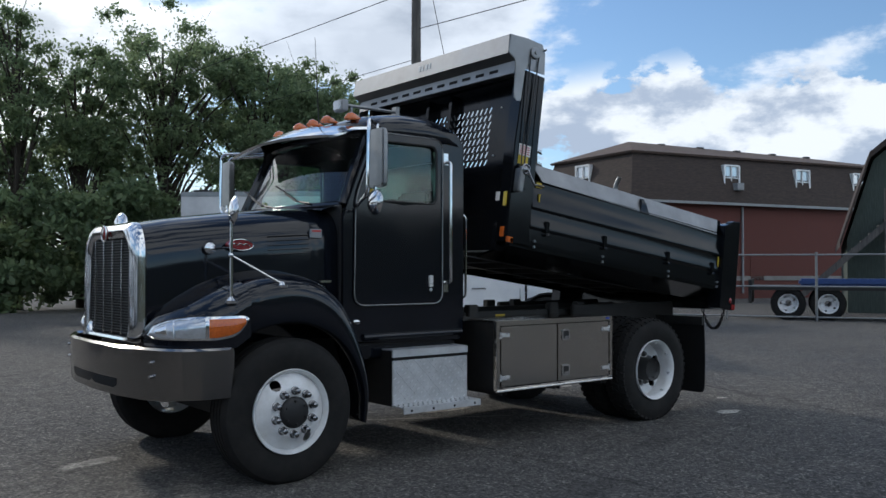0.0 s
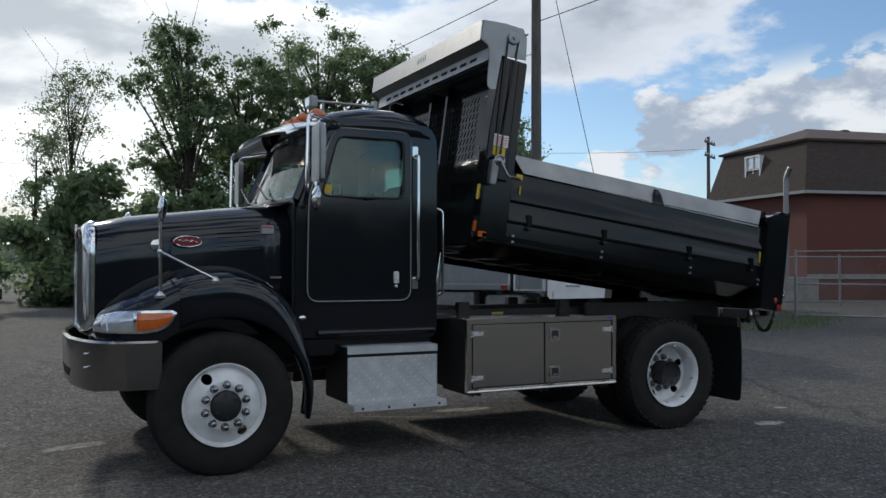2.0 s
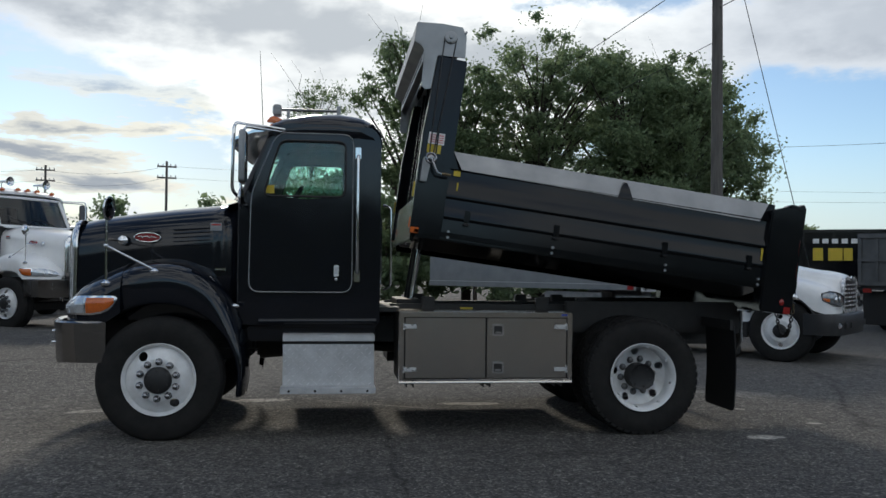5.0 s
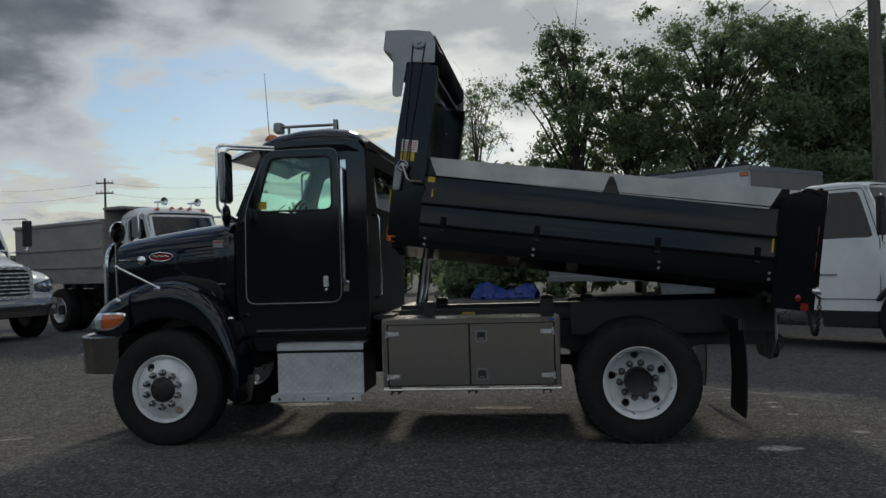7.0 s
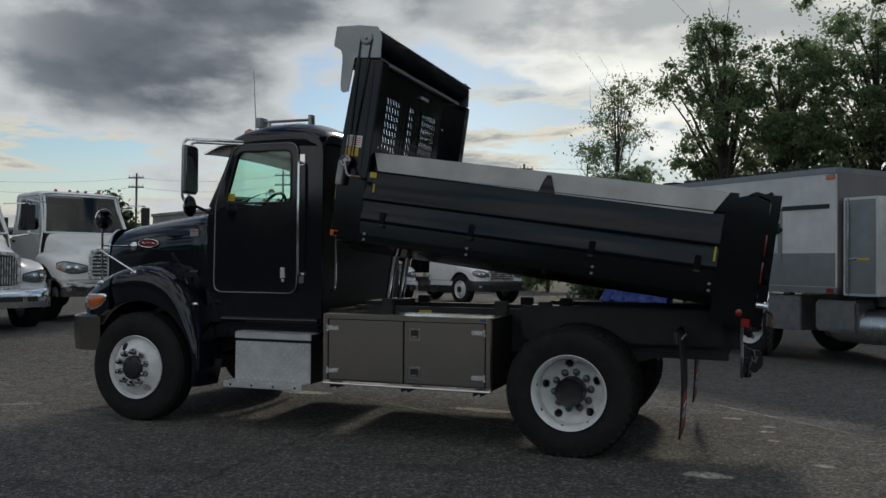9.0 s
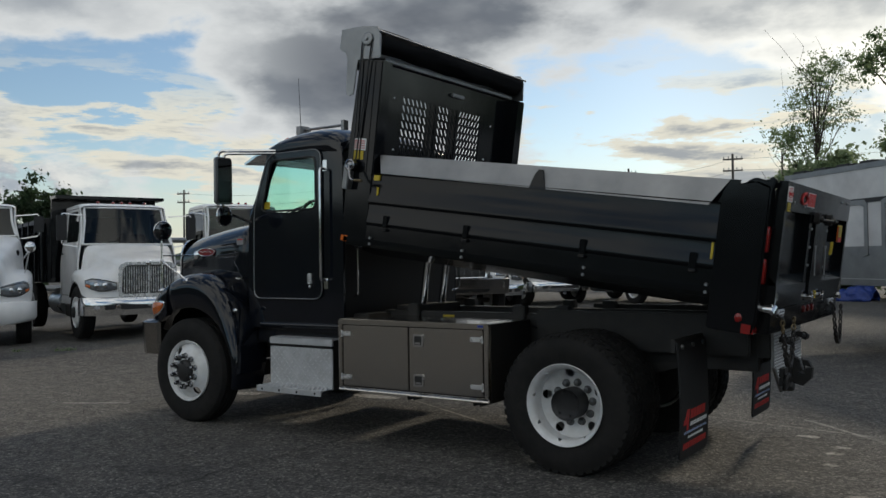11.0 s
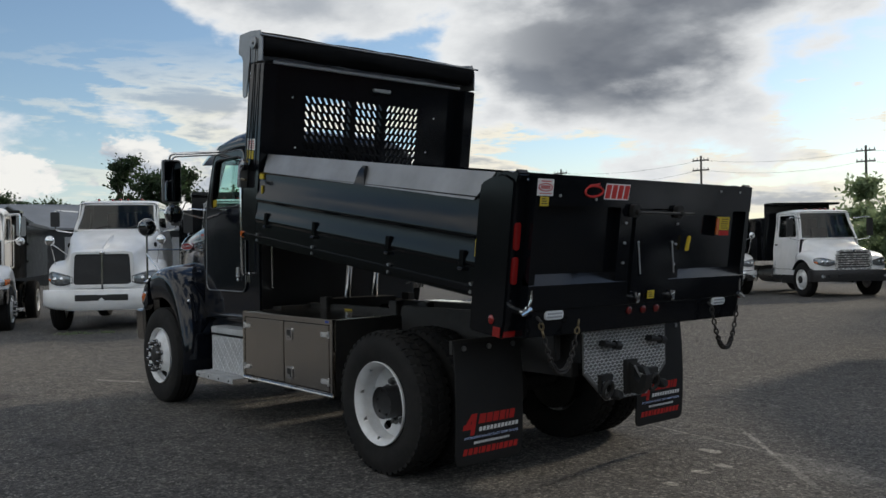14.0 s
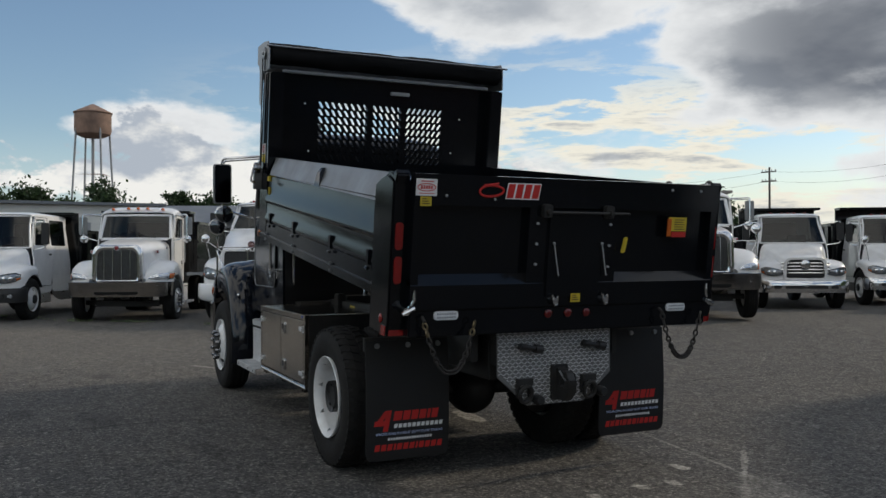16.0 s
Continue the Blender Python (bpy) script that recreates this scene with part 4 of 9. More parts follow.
# cab
SIDE = [(0.60, 0.95), (1.83, 0.92), (1.83, 2.60), (1.76, 2.70), (0.98, 2.72), (0.88, 2.64), (0.64, 2.05), (0.60, 1.95)]
WIN = rounded([(0.80, 2.075), (1.515, 2.075), (1.515, 2.565), (0.945, 2.565)], 0.07)
DOOR = rounded([(0.688, 1.235), (1.582, 1.235), (1.582, 2.63), (0.915, 2.63), (0.70, 2.09)], 0.10, 5)
for s in (-1, 1):
    bm = bmesh.new()
    ring_panel(bm, rounded(SIDE, 0.05), WIN, s * 0.895, s * 0.925, centre=(1.18, 2.05), n=120)
    part("cab_side", bm, M_BLACK, truck, "glossy black cab side", smooth=30)
    bm = bmesh.new()
    ring_panel(bm, DOOR, WIN, s * 0.926, s * 0.942, centre=(1.18, 2.05), n=120)
    door = part("door", bm, M_BLACK, truck, "closed black cab door with window", smooth=30)
    bm = bmesh.new()
    tube(bm, [(x, s * 0.943, z) for x, z in DOOR], 0.0055, 6, closed=True)
    part("door_seam", bm, M_ALU, door, "pale door edge seam")
    bm = bmesh.new()
    tube(bm, [(x, s * 0.943, z) for x, z in rounded([(0.80, 2.075), (1.515, 2.075), (1.515, 2.565), (0.945, 2.565)], 0.07)], 0.010, 6, closed=True)
    part("window_seal", bm, M_DARK, door)
    part("window_pane", made(prism, WIN, s * 0.910, s * 0.914), M_GLASS, door, "green-tinted side window")
    bm = bmesh.new()
    box(bm, 1.422, 1.466, s * 0.957 - 0.012, s * 0.957 + 0.012, 1.375, 1.475)
    ball(bm, (1.444, s * 0.958, 1.352), 0.014, 0.012, 0.014)
    part("door_handle", bm, M_TRIMBRIGHT, door, "chrome door handle", bevel=0.005)
    bm = bmesh.new()
    tube(bm, arc_pts([(1.625, s * 0.93, 2.44), (1.625, s * 1.0, 2.44), (1.625, s * 1.0, 1.41), (1.625, s * 0.93, 1.41)], 0.05), 0.0155, 10)
    for z in (2.47, 1.38):
        box(bm, 1.60, 1.65, s * 0.925 - 0.01, s * 0.925 + 0.02, z - 0.05, z + 0.05)
    part("grab_handle", bm, M_CHROME, truck, "polished cab grab handle")
    part("window_sticker", made(box, 0.815, 0.895, s * 0.918 - 0.002, s * 0.918 + 0.002, 2.10, 2.17), M_YELLOW, door)
# cab back, floor and firewall
bm = bmesh.new()
outer = rounded([(-0.90, 0.92), (0.90, 0.92), (0.90, 2.60), (0.80, 2.71), (-0.80, 2.71), (-0.90, 2.60)], 0.06)
ring_panel(bm, outer, rounded([(-0.55, 2.10), (0.55, 2.10), (0.55, 2.50), (-0.55, 2.50)], 0.06), 1.80, 1.832, axis="x", n=96)
part("cab_back", bm, M_SATIN, truck, smooth=30)
part("back_window", made(prism, rounded([(-0.56, 2.09), (0.56, 2.09), (0.56, 2.51), (-0.56, 2.51)], 0.06), 1.812, 1.816, axis="x"), M_DARKGLASS, truck)
part("cab_floor", B((0.60, 1.80, -0.89, 0.89, 0.96, 1.02), (0.585, 0.60, -0.89, 0.89, 0.96, 2.03)), M_DARK, truck)
for s in (-1, 1):
    part("cab_sill", B((0.66, 1.80, *sorted((s * 0.88, s * 0.80)), 0.80, 0.93)), M_BLACK, truck, bevel=0.02)
for s in (-1, 1):
    part("sill_tube", made(rod, (0.78, s * 0.93, 0.98), (1.80, s * 0.93, 0.985), 0.028, 10), M_BLACK, truck)


def roof_ring(x, top, edge, w):
    pts = []
    for i in range(25):
        a = math.pi * i / 24
        c, s = math.cos(a), math.sin(a)
        pts.append((x, -w * math.copysign(abs(c) ** 0.42, c), edge + (top - edge) * abs(s) ** 0.55))
    return pts


bm = bmesh.new()
loft(bm, [roof_ring(0.835, 2.715, 2.60, 0.90), roof_ring(0.87, 2.765, 2.60, 0.922), roof_ring(0.98, 2.815, 2.60, 0.928), roof_ring(1.20, 2.862, 2.60, 0.930),
          roof_ring(1.45, 2.872, 2.60, 0.930), roof_ring(1.64, 2.845, 2.60, 0.928), roof_ring(1.76, 2.785, 2.59, 0.926), roof_ring(1.82, 2.70, 2.57, 0.922), roof_ring(1.838, 2.62, 2.55, 0.918)], closed=False)
rf = part("roof", bm, M_BLACK, truck, "rounded black cab roof", smooth=50)
sm = rf.modifiers.new("shell", "SOLIDIFY")
sm.thickness, sm.offset = 0.02, -1
# windscreen
def screen_ring(t, w0, w1, out=0.0):
    x, z, w = 0.625 + 0.255 * t, 2.035 + 0.60 * t, w0 + (w1 - w0) * t
    return [(x - 0.10 * (1 - (k / 8) ** 2) - out, w * k / 8, z) for k in range(-8, 9)]


bm = bmesh.new()
loft(bm, [screen_ring(t / 6, 0.86, 0.80) for t in range(7)], closed=False)
ws = part("windshield", bm, M_GLASS, truck, "raked tinted windshield")
bm = bmesh.new()
for s in (-1, 1):
    tube(bm, [screen_ring(t / 6, 0.875, 0.815, 0.004)[0 if s < 0 else -1] for t in range(7)], 0.042, 8)
tube(bm, screen_ring(0.0, 0.86, 0.80, 0.0), 0.030, 8)
tube(bm, screen_ring(1.0, 0.86, 0.80, 0.0), 0.030, 8)
part("windshield_frame", bm, M_BLACK, truck)
bm = bmesh.new()
loft(bm, [[(0.47, y, 2.02 - 0.03 * (y / 0.8) ** 2) for y in np.linspace(-0.80, 0.80, 9)], [(0.56, y, 2.05 - 0.03 * (y / 0.8) ** 2) for y in np.linspace(-0.84, 0.84, 9)], [(0.68, y, 2.03) for y in np.linspace(-0.87, 0.87, 9)]], closed=False)
part("cowl", bm, M_BLACK, truck)
for y0 in (-0.52, 0.10):
    bm = bmesh.new()
    tube(bm, [(0.53, y0, 2.06), (0.525, y0 + 0.22, 2.09), (0.535, y0 + 0.42, 2.17)], 0.009, 6)
    tube(bm, [(0.50, y0 + 0.12, 2.075), (0.55, y0 + 0.62, 2.25)], 0.006, 5)
    part("wiper", bm, M_DARK, truck)
# sun visor
bm = bmesh.new()
for_rings = []
for y in np.linspace(-0.90, 0.90, 13):
    k = 1 - (y / 0.90) ** 2
    for_rings.append([(0.90, y, 2.68 + 0.085 * k), (0.70 - 0.05 * k, y, 2.655 + 0.075 * k), (0.52 - 0.08 * k, y, 2.575 + 0.045 * k), (0.53 - 0.08 * k, y, 2.555 + 0.045 * k), (0.70 - 0.05 * k, y, 2.63 + 0.075 * k), (0.90, y, 2.66 + 0.085 * k)])
loft(bm, for_rings)
part("sun_visor", bm, M_CHROME, truck, "polished steel sun visor")
# roof lamps and rack
for y in (-0.62, -0.24, 0.0, 0.24, 0.62):
    bm = bmesh.new()
    z = 2.775 if abs(y) > 0.5 else 2.80
    loft(bm, [[(x, y + w * math.cos(t), z + h * max(-0.2, math.sin(t))) for t in (2 * math.pi * j / 12 for j in range(12))] for x, w, h in ((0.80, 0.012, 0.012), (0.825, 0.036, 0.045), (0.86, 0.044, 0.060), (0.90, 0.040, 0.045), (0.95, 0.026, 0.020), (0.98, 0.008, 0.006))])
    part("marker_lamp", bm, M_AMBER, truck, "amber roof marker lamp")
bm = bmesh.new()
rod(bm, (0.92, -0.44, 2.925), (1.44, -0.44, 2.925), 0.014, 8)
rod(bm, (0.98, -0.44, 2.80), (0.98, -0.44, 2.93), 0.014, 8)
box(bm, 1.43, 1.465, -0.475, -0.405, 2.86, 2.97)
part("lamp_rail", bm, M_ALU, truck, "bright roof lamp rail")
bm = bmesh.new()
prism(bm, rounded([(-0.50, 2.865), (-0.36, 2.865), (-0.36, 2.965), (-0.50, 2.965)], 0.015), 0.845, 0.915, axis="x")
wlamp = part("work_lamp", bm, M_GREYPAINT, truck, "square grey roof lamp", bevel=0.008)
part("lamp_glass", made(prism, rounded([(-0.485, 2.88), (-0.375, 2.88), (-0.375, 2.95), (-0.485, 2.95)], 0.012), 0.838, 0.846, axis="x"), M_LENS, wlamp)
bm = bmesh.new()
rod(bm, (0.74, -0.30, 2.76), (0.70, -0.30, 3.50), 0.005, 5, 0.002)
part("aerial", bm, M_DARK, truck)
# cab inside
for y in (-0.45, 0.45):
    bm = bmesh.new()
    box(bm, 1.15, 1.62, y - 0.24, y + 0.24, 1.40, 1.58)
    prism(bm, [(1.50, 1.55), (1.66, 1.55), (1.76, 2.22), (1.62, 2.22)], y - 0.23, y + 0.23)
    part("seat", bm, M_SEAT, truck, bevel=0.03)
part("dashboard", made(prism, [(0.60, 1.60), (0.88, 1.60), (0.90, 1.92), (0.74, 2.02), (0.60, 2.02)], -0.88, 0.88), M_SEAT, truck, bevel=0.03)
bm = bmesh.new()
mm = Matrix.Translation((1.02, -0.45, 2.02)) @ Euler((0, radians(-62), 0)).to_matrix().to_4x4()
tube(bm, [mm @ Vector((0.21 * math.cos(t), 0.21 * math.sin(t), 0)) for t in (2 * math.pi * k / 28 for k in range(28))], 0.014, 8, closed=True)
for k in range(3):
    t = 2 * math.pi * k / 3 + 0.5
    rod(bm, mm @ Vector((0, 0, 0)), mm @ Vector((0.21 * math.cos(t), 0.21 * math.sin(t), 0)), 0.012, 6)
part("steering_wheel", bm, M_DARK, truck)

# cab mirrors
for s in (-1, 1):
    bm = bmesh.new()
    y = s * 1.29
    tube(bm, arc_pts([(0.98, s * 0.92, 2.66), (0.585, y, 2.655), (0.575, y, 2.09), (0.66, s * 0.95, 1.98)], 0.06), 0.0145, 8)
    tube(bm, arc_pts([(0.98, s * 0.92, 2.635), (0.665, y, 2.62), (0.645, y, 2.12)], 0.05), 0.0125, 8)
    brk = part("mirror_bracket", bm, M_CHROME, truck, "bent chrome mirror arm")
    bm = bmesh.new()
    prism(bm, rounded([(s * 1.20, 2.14), (s * 1.40, 2.14), (s * 1.40, 2.585), (s * 1.20, 2.585)], 0.035), 0.635, 0.685, axis="x")
    head = part("mirror_head", bm, M_ALU, brk, "tall satin steel mirror housing", bevel=0.012)
    part("mirror_glass", made(prism, rounded([(s * 1.215, 2.155), (s * 1.385, 2.155), (s * 1.385, 2.57), (s * 1.215, 2.57)], 0.03), 0.686, 0.692, axis="x"), M_MIRROR, brk)
    bm = bmesh.new()
    lathe(bm, [(0.012, -0.028), (0.05, -0.022), (0.094, -0.006), (0.10, 0.004), (0.094, 0.009), (0.05, 0.009)], c=(0.65, s * 1.28, 2.03), axis="x", seg=28)
    part("round_mirror", bm, M_CHROME, brk, "round chrome blind-spot mirror")
    part("round_glass", made(lathe, [(0.092, 0.006), (0.07, 0.018), (0.04, 0.025), (0.002, 0.028)], c=(0.65, s * 1.28, 2.03), axis="x", seg=28), M_MIRROR, brk, "dark bulging mirror glass")

# fender mirrors on stalks
for s in (-1, 1):
    tx, ty = -0.452, s * 1.15
    bm = bmesh.new()
    rod(bm, (tx + 0.006, ty, 1.31), (tx, ty, 1.93), 0.011, 8)
    rod(bm, (tx, ty, 1.615), (-0.058, s * 1.15, 1.415), 0.009, 8)
    rod(bm, (tx, ty, 1.668), (-0.42, s * 0.74, 1.668), 0.008, 8)
    ball(bm, (tx, ty, 1.615), 0.020, 0.016, 0.020)
    stalk = part("fender_mirror_stalk", bm, M_CHROME, truck, "chrome fender mirror stalk")
    for c in ((tx + 0.006, ty, 1.298), (-0.058, s * 1.15, 1.400)):
        bm = bmesh.new()
        lathe(bm, [(0.042, -0.012), (0.044, 0.008), (0.030, 0.018), (0.014, 0.034)], c=c, axis="z", seg=20)
        part("stalk_foot", bm, M_CHROME, stalk)
    bm = bmesh.new()
    lathe(bm, [(0.020, -0.030), (0.060, -0.024), (0.098, -0.004), (0.103, 0.006), (0.099, 0.012), (0.05, 0.010)], axis="x", seg=32)
    bm.transform(pose(tx + 0.015, ty, 1.925, 0, 4, s * 12))
    part("fender_mirror", bm, M_CHROME, stalk, "round chrome fender mirror")
    bm = made(lathe, [(0.095, 0.009), (0.07, 0.020), (0.04, 0.028), (0.002, 0.031)], axis="x", seg=32)
    bm.transform(pose(tx + 0.015, ty, 1.925, 0, 4, s * 12))
    part("fender_glass", bm, M_MIRROR, stalk, "dark bulging mirror glass")
    bm = bmesh.new()
    lathe(bm, [(0.045, 0.0), (0.042, 0.02 * s), (0.012, 0.035 * s)], c=(-0.418, s * 0.715, 1.672), axis="y", seg=20)
    part("hood_latch_cup", bm, M_CHROME, truck)

# small lamp and reflectors behind the fender
for s in (-1, 1):
    part("cab_latch", made(box, 0.735, 0.80, s * 0.90 - 0.012, s * 0.90 + 0.012, 1.04, 1.10), M_CHROME, truck, bevel=0.008)
    bm = bmesh.new()
    ball(bm, (0.60, s * 1.11, 1.12), 0.035, 0.02, 0.02)
    part("side_marker", bm, M_CHROME, truck)

# battery step box
for s in (-1, 1):
    part("step_box", B((1.0, 1.78, *sorted((s * 1.02, s * 0.48)), 0.42, 0.865)), M_CHASSIS, truck, "black step box with bright tread plate", bevel=0.008)
    st = part("step_face", B((0.997, 1.783, *sorted((s * 1.035, s * 1.022)), 0.42, 0.79)), M_TREAD, truck, "bright aluminium tread plate face", bevel=0.004)
    part("step_lip", B((0.995, 1.785, *sorted((s * 1.04, s * 1.018)), 0.815, 0.868), (0.995, 1.785, *sorted((s * 1.04, s * 0.66)), 0.866, 0.872)), M_TREAD, st, bevel=0.003)
    # near-black strip laid over the gap below the lip, painting its shade
    part("step_slot", B((1.0, 1.78, *sorted((s * 1.0375, s * 1.02)), 0.792, 0.813)), M_HOLE, st)
    part("lower_step", B((0.985, 1.79, *sorted((s * 1.20, s * 1.03)), 0.428, 0.436), (0.985, 1.79, *sorted((s * 1.205, s * 1.193)), 0.385, 0.436)), M_TREAD, st, "aluminium lower step tread", bevel=0.003)
    for k in range(4):
        x = 1.06 + 0.22 * k
        part("step_hole", made(rod, (x, s * 1.200, 0.408), (x, s * 1.2075, 0.408), 0.011, 10), M_HOLE, st)
    bm = bmesh.new()
    for i in range(23):
        for j in range(11):
            if (i + j) % 2:
                continue
            x, z, d = 1.02 + 0.033 * i, 0.445 + 0.033 * j, 0.011 if (i // 1 + j) % 4 else -0.011
            p = (s * 1.0352, s * 1.0390)
            loft(bm, [[(x - 0.012, p[0], z - d * 0.9), (x + 0.012, p[0], z + d * 0.9), (x + 0.010, p[0], z + d * 0.9 + 0.006), (x - 0.014, p[0], z - d * 0.9 + 0.006)],
                      [(x - 0.010, p[1], z - d * 0.8 + 0.001), (x + 0.010, p[1], z + d * 0.8 + 0.001), (x + 0.009, p[1], z + d * 0.8 + 0.005), (x - 0.012, p[1], z - d * 0.8 + 0.005)]])
    tagged(part("tread_pattern", bm, M_TREADBAR, st, smooth=0), kind="stuff")
    bm = bmesh.new()
    for i in range(32):
        for j in range(5):
            if (i + j) % 2:
                continue
            x, y = 1.0 + 0.0245 * i, s * (1.05 + 0.032 * j)
            box(bm, x - 0.003, x + 0.003, y - 0.011, y + 0.011, 0.436, 0.441)
        y = s * 0.85
        box(bm, 1.0 + 0.0245 * i - 0.003, 1.0 + 0.0245 * i + 0.003, *sorted((s * 0.70, s * 1.02)), 0.872, 0.878)
    tagged(part("step_grip", bm, M_TREAD, st, smooth=0), kind="stuff")

# tool cabinets
for s in (-1, 1):
    f = s * 1.185
    cab_box = part("tool_cabinet", B((1.992, 3.512, *sorted((s * 1.15, s * 0.50)), 0.475, 1.068)), M_CHASSIS, truck, "stainless tool cabinet with two doors")
    bm = bmesh.new()
    a, b = sorted((f, s * 1.148))
    box(bm, 1.988, 3.516, a, b, 1.035, 1.078)
    box(bm, 1.988, 3.516, a, b, 0.462, 0.502)
    box(bm, 1.988, 2.030, a, b, 0.502, 1.035)
    box(bm, 3.474, 3.516, a, b, 0.502, 1.035)
    box(bm, 1.988, 3.516, *sorted((s * 1.148, s * 0.50)), 1.069, 1.078)
    part("cabinet_frame", bm, M_STEEL, cab_box, "brushed steel frame", bevel=0.007)
    part("cabinet_shadow_gap", B((2.03, 3.474, *sorted((s * 1.15, s * 1.152)), 0.50, 1.036)), M_DARK, cab_box)
    for x0, x1 in ((2.042, 2.740), (2.754, 3.462)):
        d = part("cabinet_door", B((x0, x1, *sorted((f - s * 0.002, s * 1.158)), 0.510, 1.027)), M_STEEL, cab_box, "brushed steel cabinet door", bevel=0.003)
        hx = x0 + 0.05 if x0 < 2.5 else x1 - 0.05
        for z in (0.585, 0.955):
            bm = bmesh.new()
            box(bm, hx - 0.06, hx + 0.045, *sorted((f, f + s * 0.010)), z - 0.018, z + 0.018)
            rod(bm, (hx - 0.062 if x0 < 2.5 else hx + 0.05, f + s * 0.004, z - 0.03), (hx - 0.062 if x0 < 2.5 else hx + 0.05, f + s * 0.004, z + 0.03), 0.009, 8)
            part("hinge", bm, M_TRIMBRIGHT, d, bevel=0.004)
        if x0 > 2.5:
            for z in (0.60, 0.925):
                bm = bmesh.new()
                ring_panel(bm, rounded([(2.80, z - 0.05), (2.90, z - 0.05), (2.90, z + 0.05), (2.80, z + 0.05)], 0.012), rounded([(2.815, z - 0.035), (2.885, z - 0.035), (2.885, z + 0.035), (2.815, z + 0.035)], 0.008), *sorted((f, f + s * 0.008)), n=48)
                box(bm, 2.825, 2.875, *sorted((f, f + s * 0.012)), z - 0.030, z - 0.012)
                part("latch", bm, M_CHROME, d, "chrome paddle latch")
                part("latch_cup", B((2.812, 2.888, *sorted((f, f + s * 0.003)), z - 0.036, z + 0.036)), M_CHASSIS, d)
for x in (2.05, 2.72, 3.36):
    bm = bmesh.new()
    box(bm, x, x + 0.012, -1.17, -0.60, 0.432, 0.463)
    box(bm, x + 0.06, x + 0.072, -1.17, -0.60, 0.432, 0.463)
    box(bm, x, x + 0.072, -1.17, -0.60, 0.455, 0.4625)
    part("cabinet_bracket", bm, M_CHASSIS, truck, smooth=0)
part("cabinet_label", B((3.42, 3.47, -1.1875, -1.186, 1.05, 1.066)), M_BLUEPRINT, truck)


# ---- the dump box: its own frame, tipped about the hinge ----
TILT = 7.7
BOX = Matrix.Translation((2.06, 0, 1.75)) @ Euler((0, radians(TILT), 0)).to_matrix().to_4x4()
W = 1.222                                        # half width


def bpart(name, bm, material_, parent=None, label="", smooth=40, bevel=0.0):
    """A part of the box, in the box's own frame: along, across, up."""
    bm.transform(BOX)
    return part(name, bm, material_, parent or truck, label, smooth, bevel)


def side_skin(s):
    """The box side: a folded plate with long pressed steps."""
    prof = [(0.00, W), (0.172, W - 0.004), (0.190, W + 0.008), (0.212, W + 0.009), (0.262, W - 0.004), (0.350, W - 0.006), (0.368, W + 0.009), (0.392, W + 0.010),
            (0.448, W - 0.010), (0.60, W - 0.012), (0.615, W)]
    back = [(0.615, W - 0.075), (0.0, W - 0.075)]
    outline = prof + back
    loft_rings = [[(u, s * y, w) for w, y in outline] for u in (0.27, 3.25)]
    bm = bmesh.new()
    loft(bm, loft_rings)
    return bm


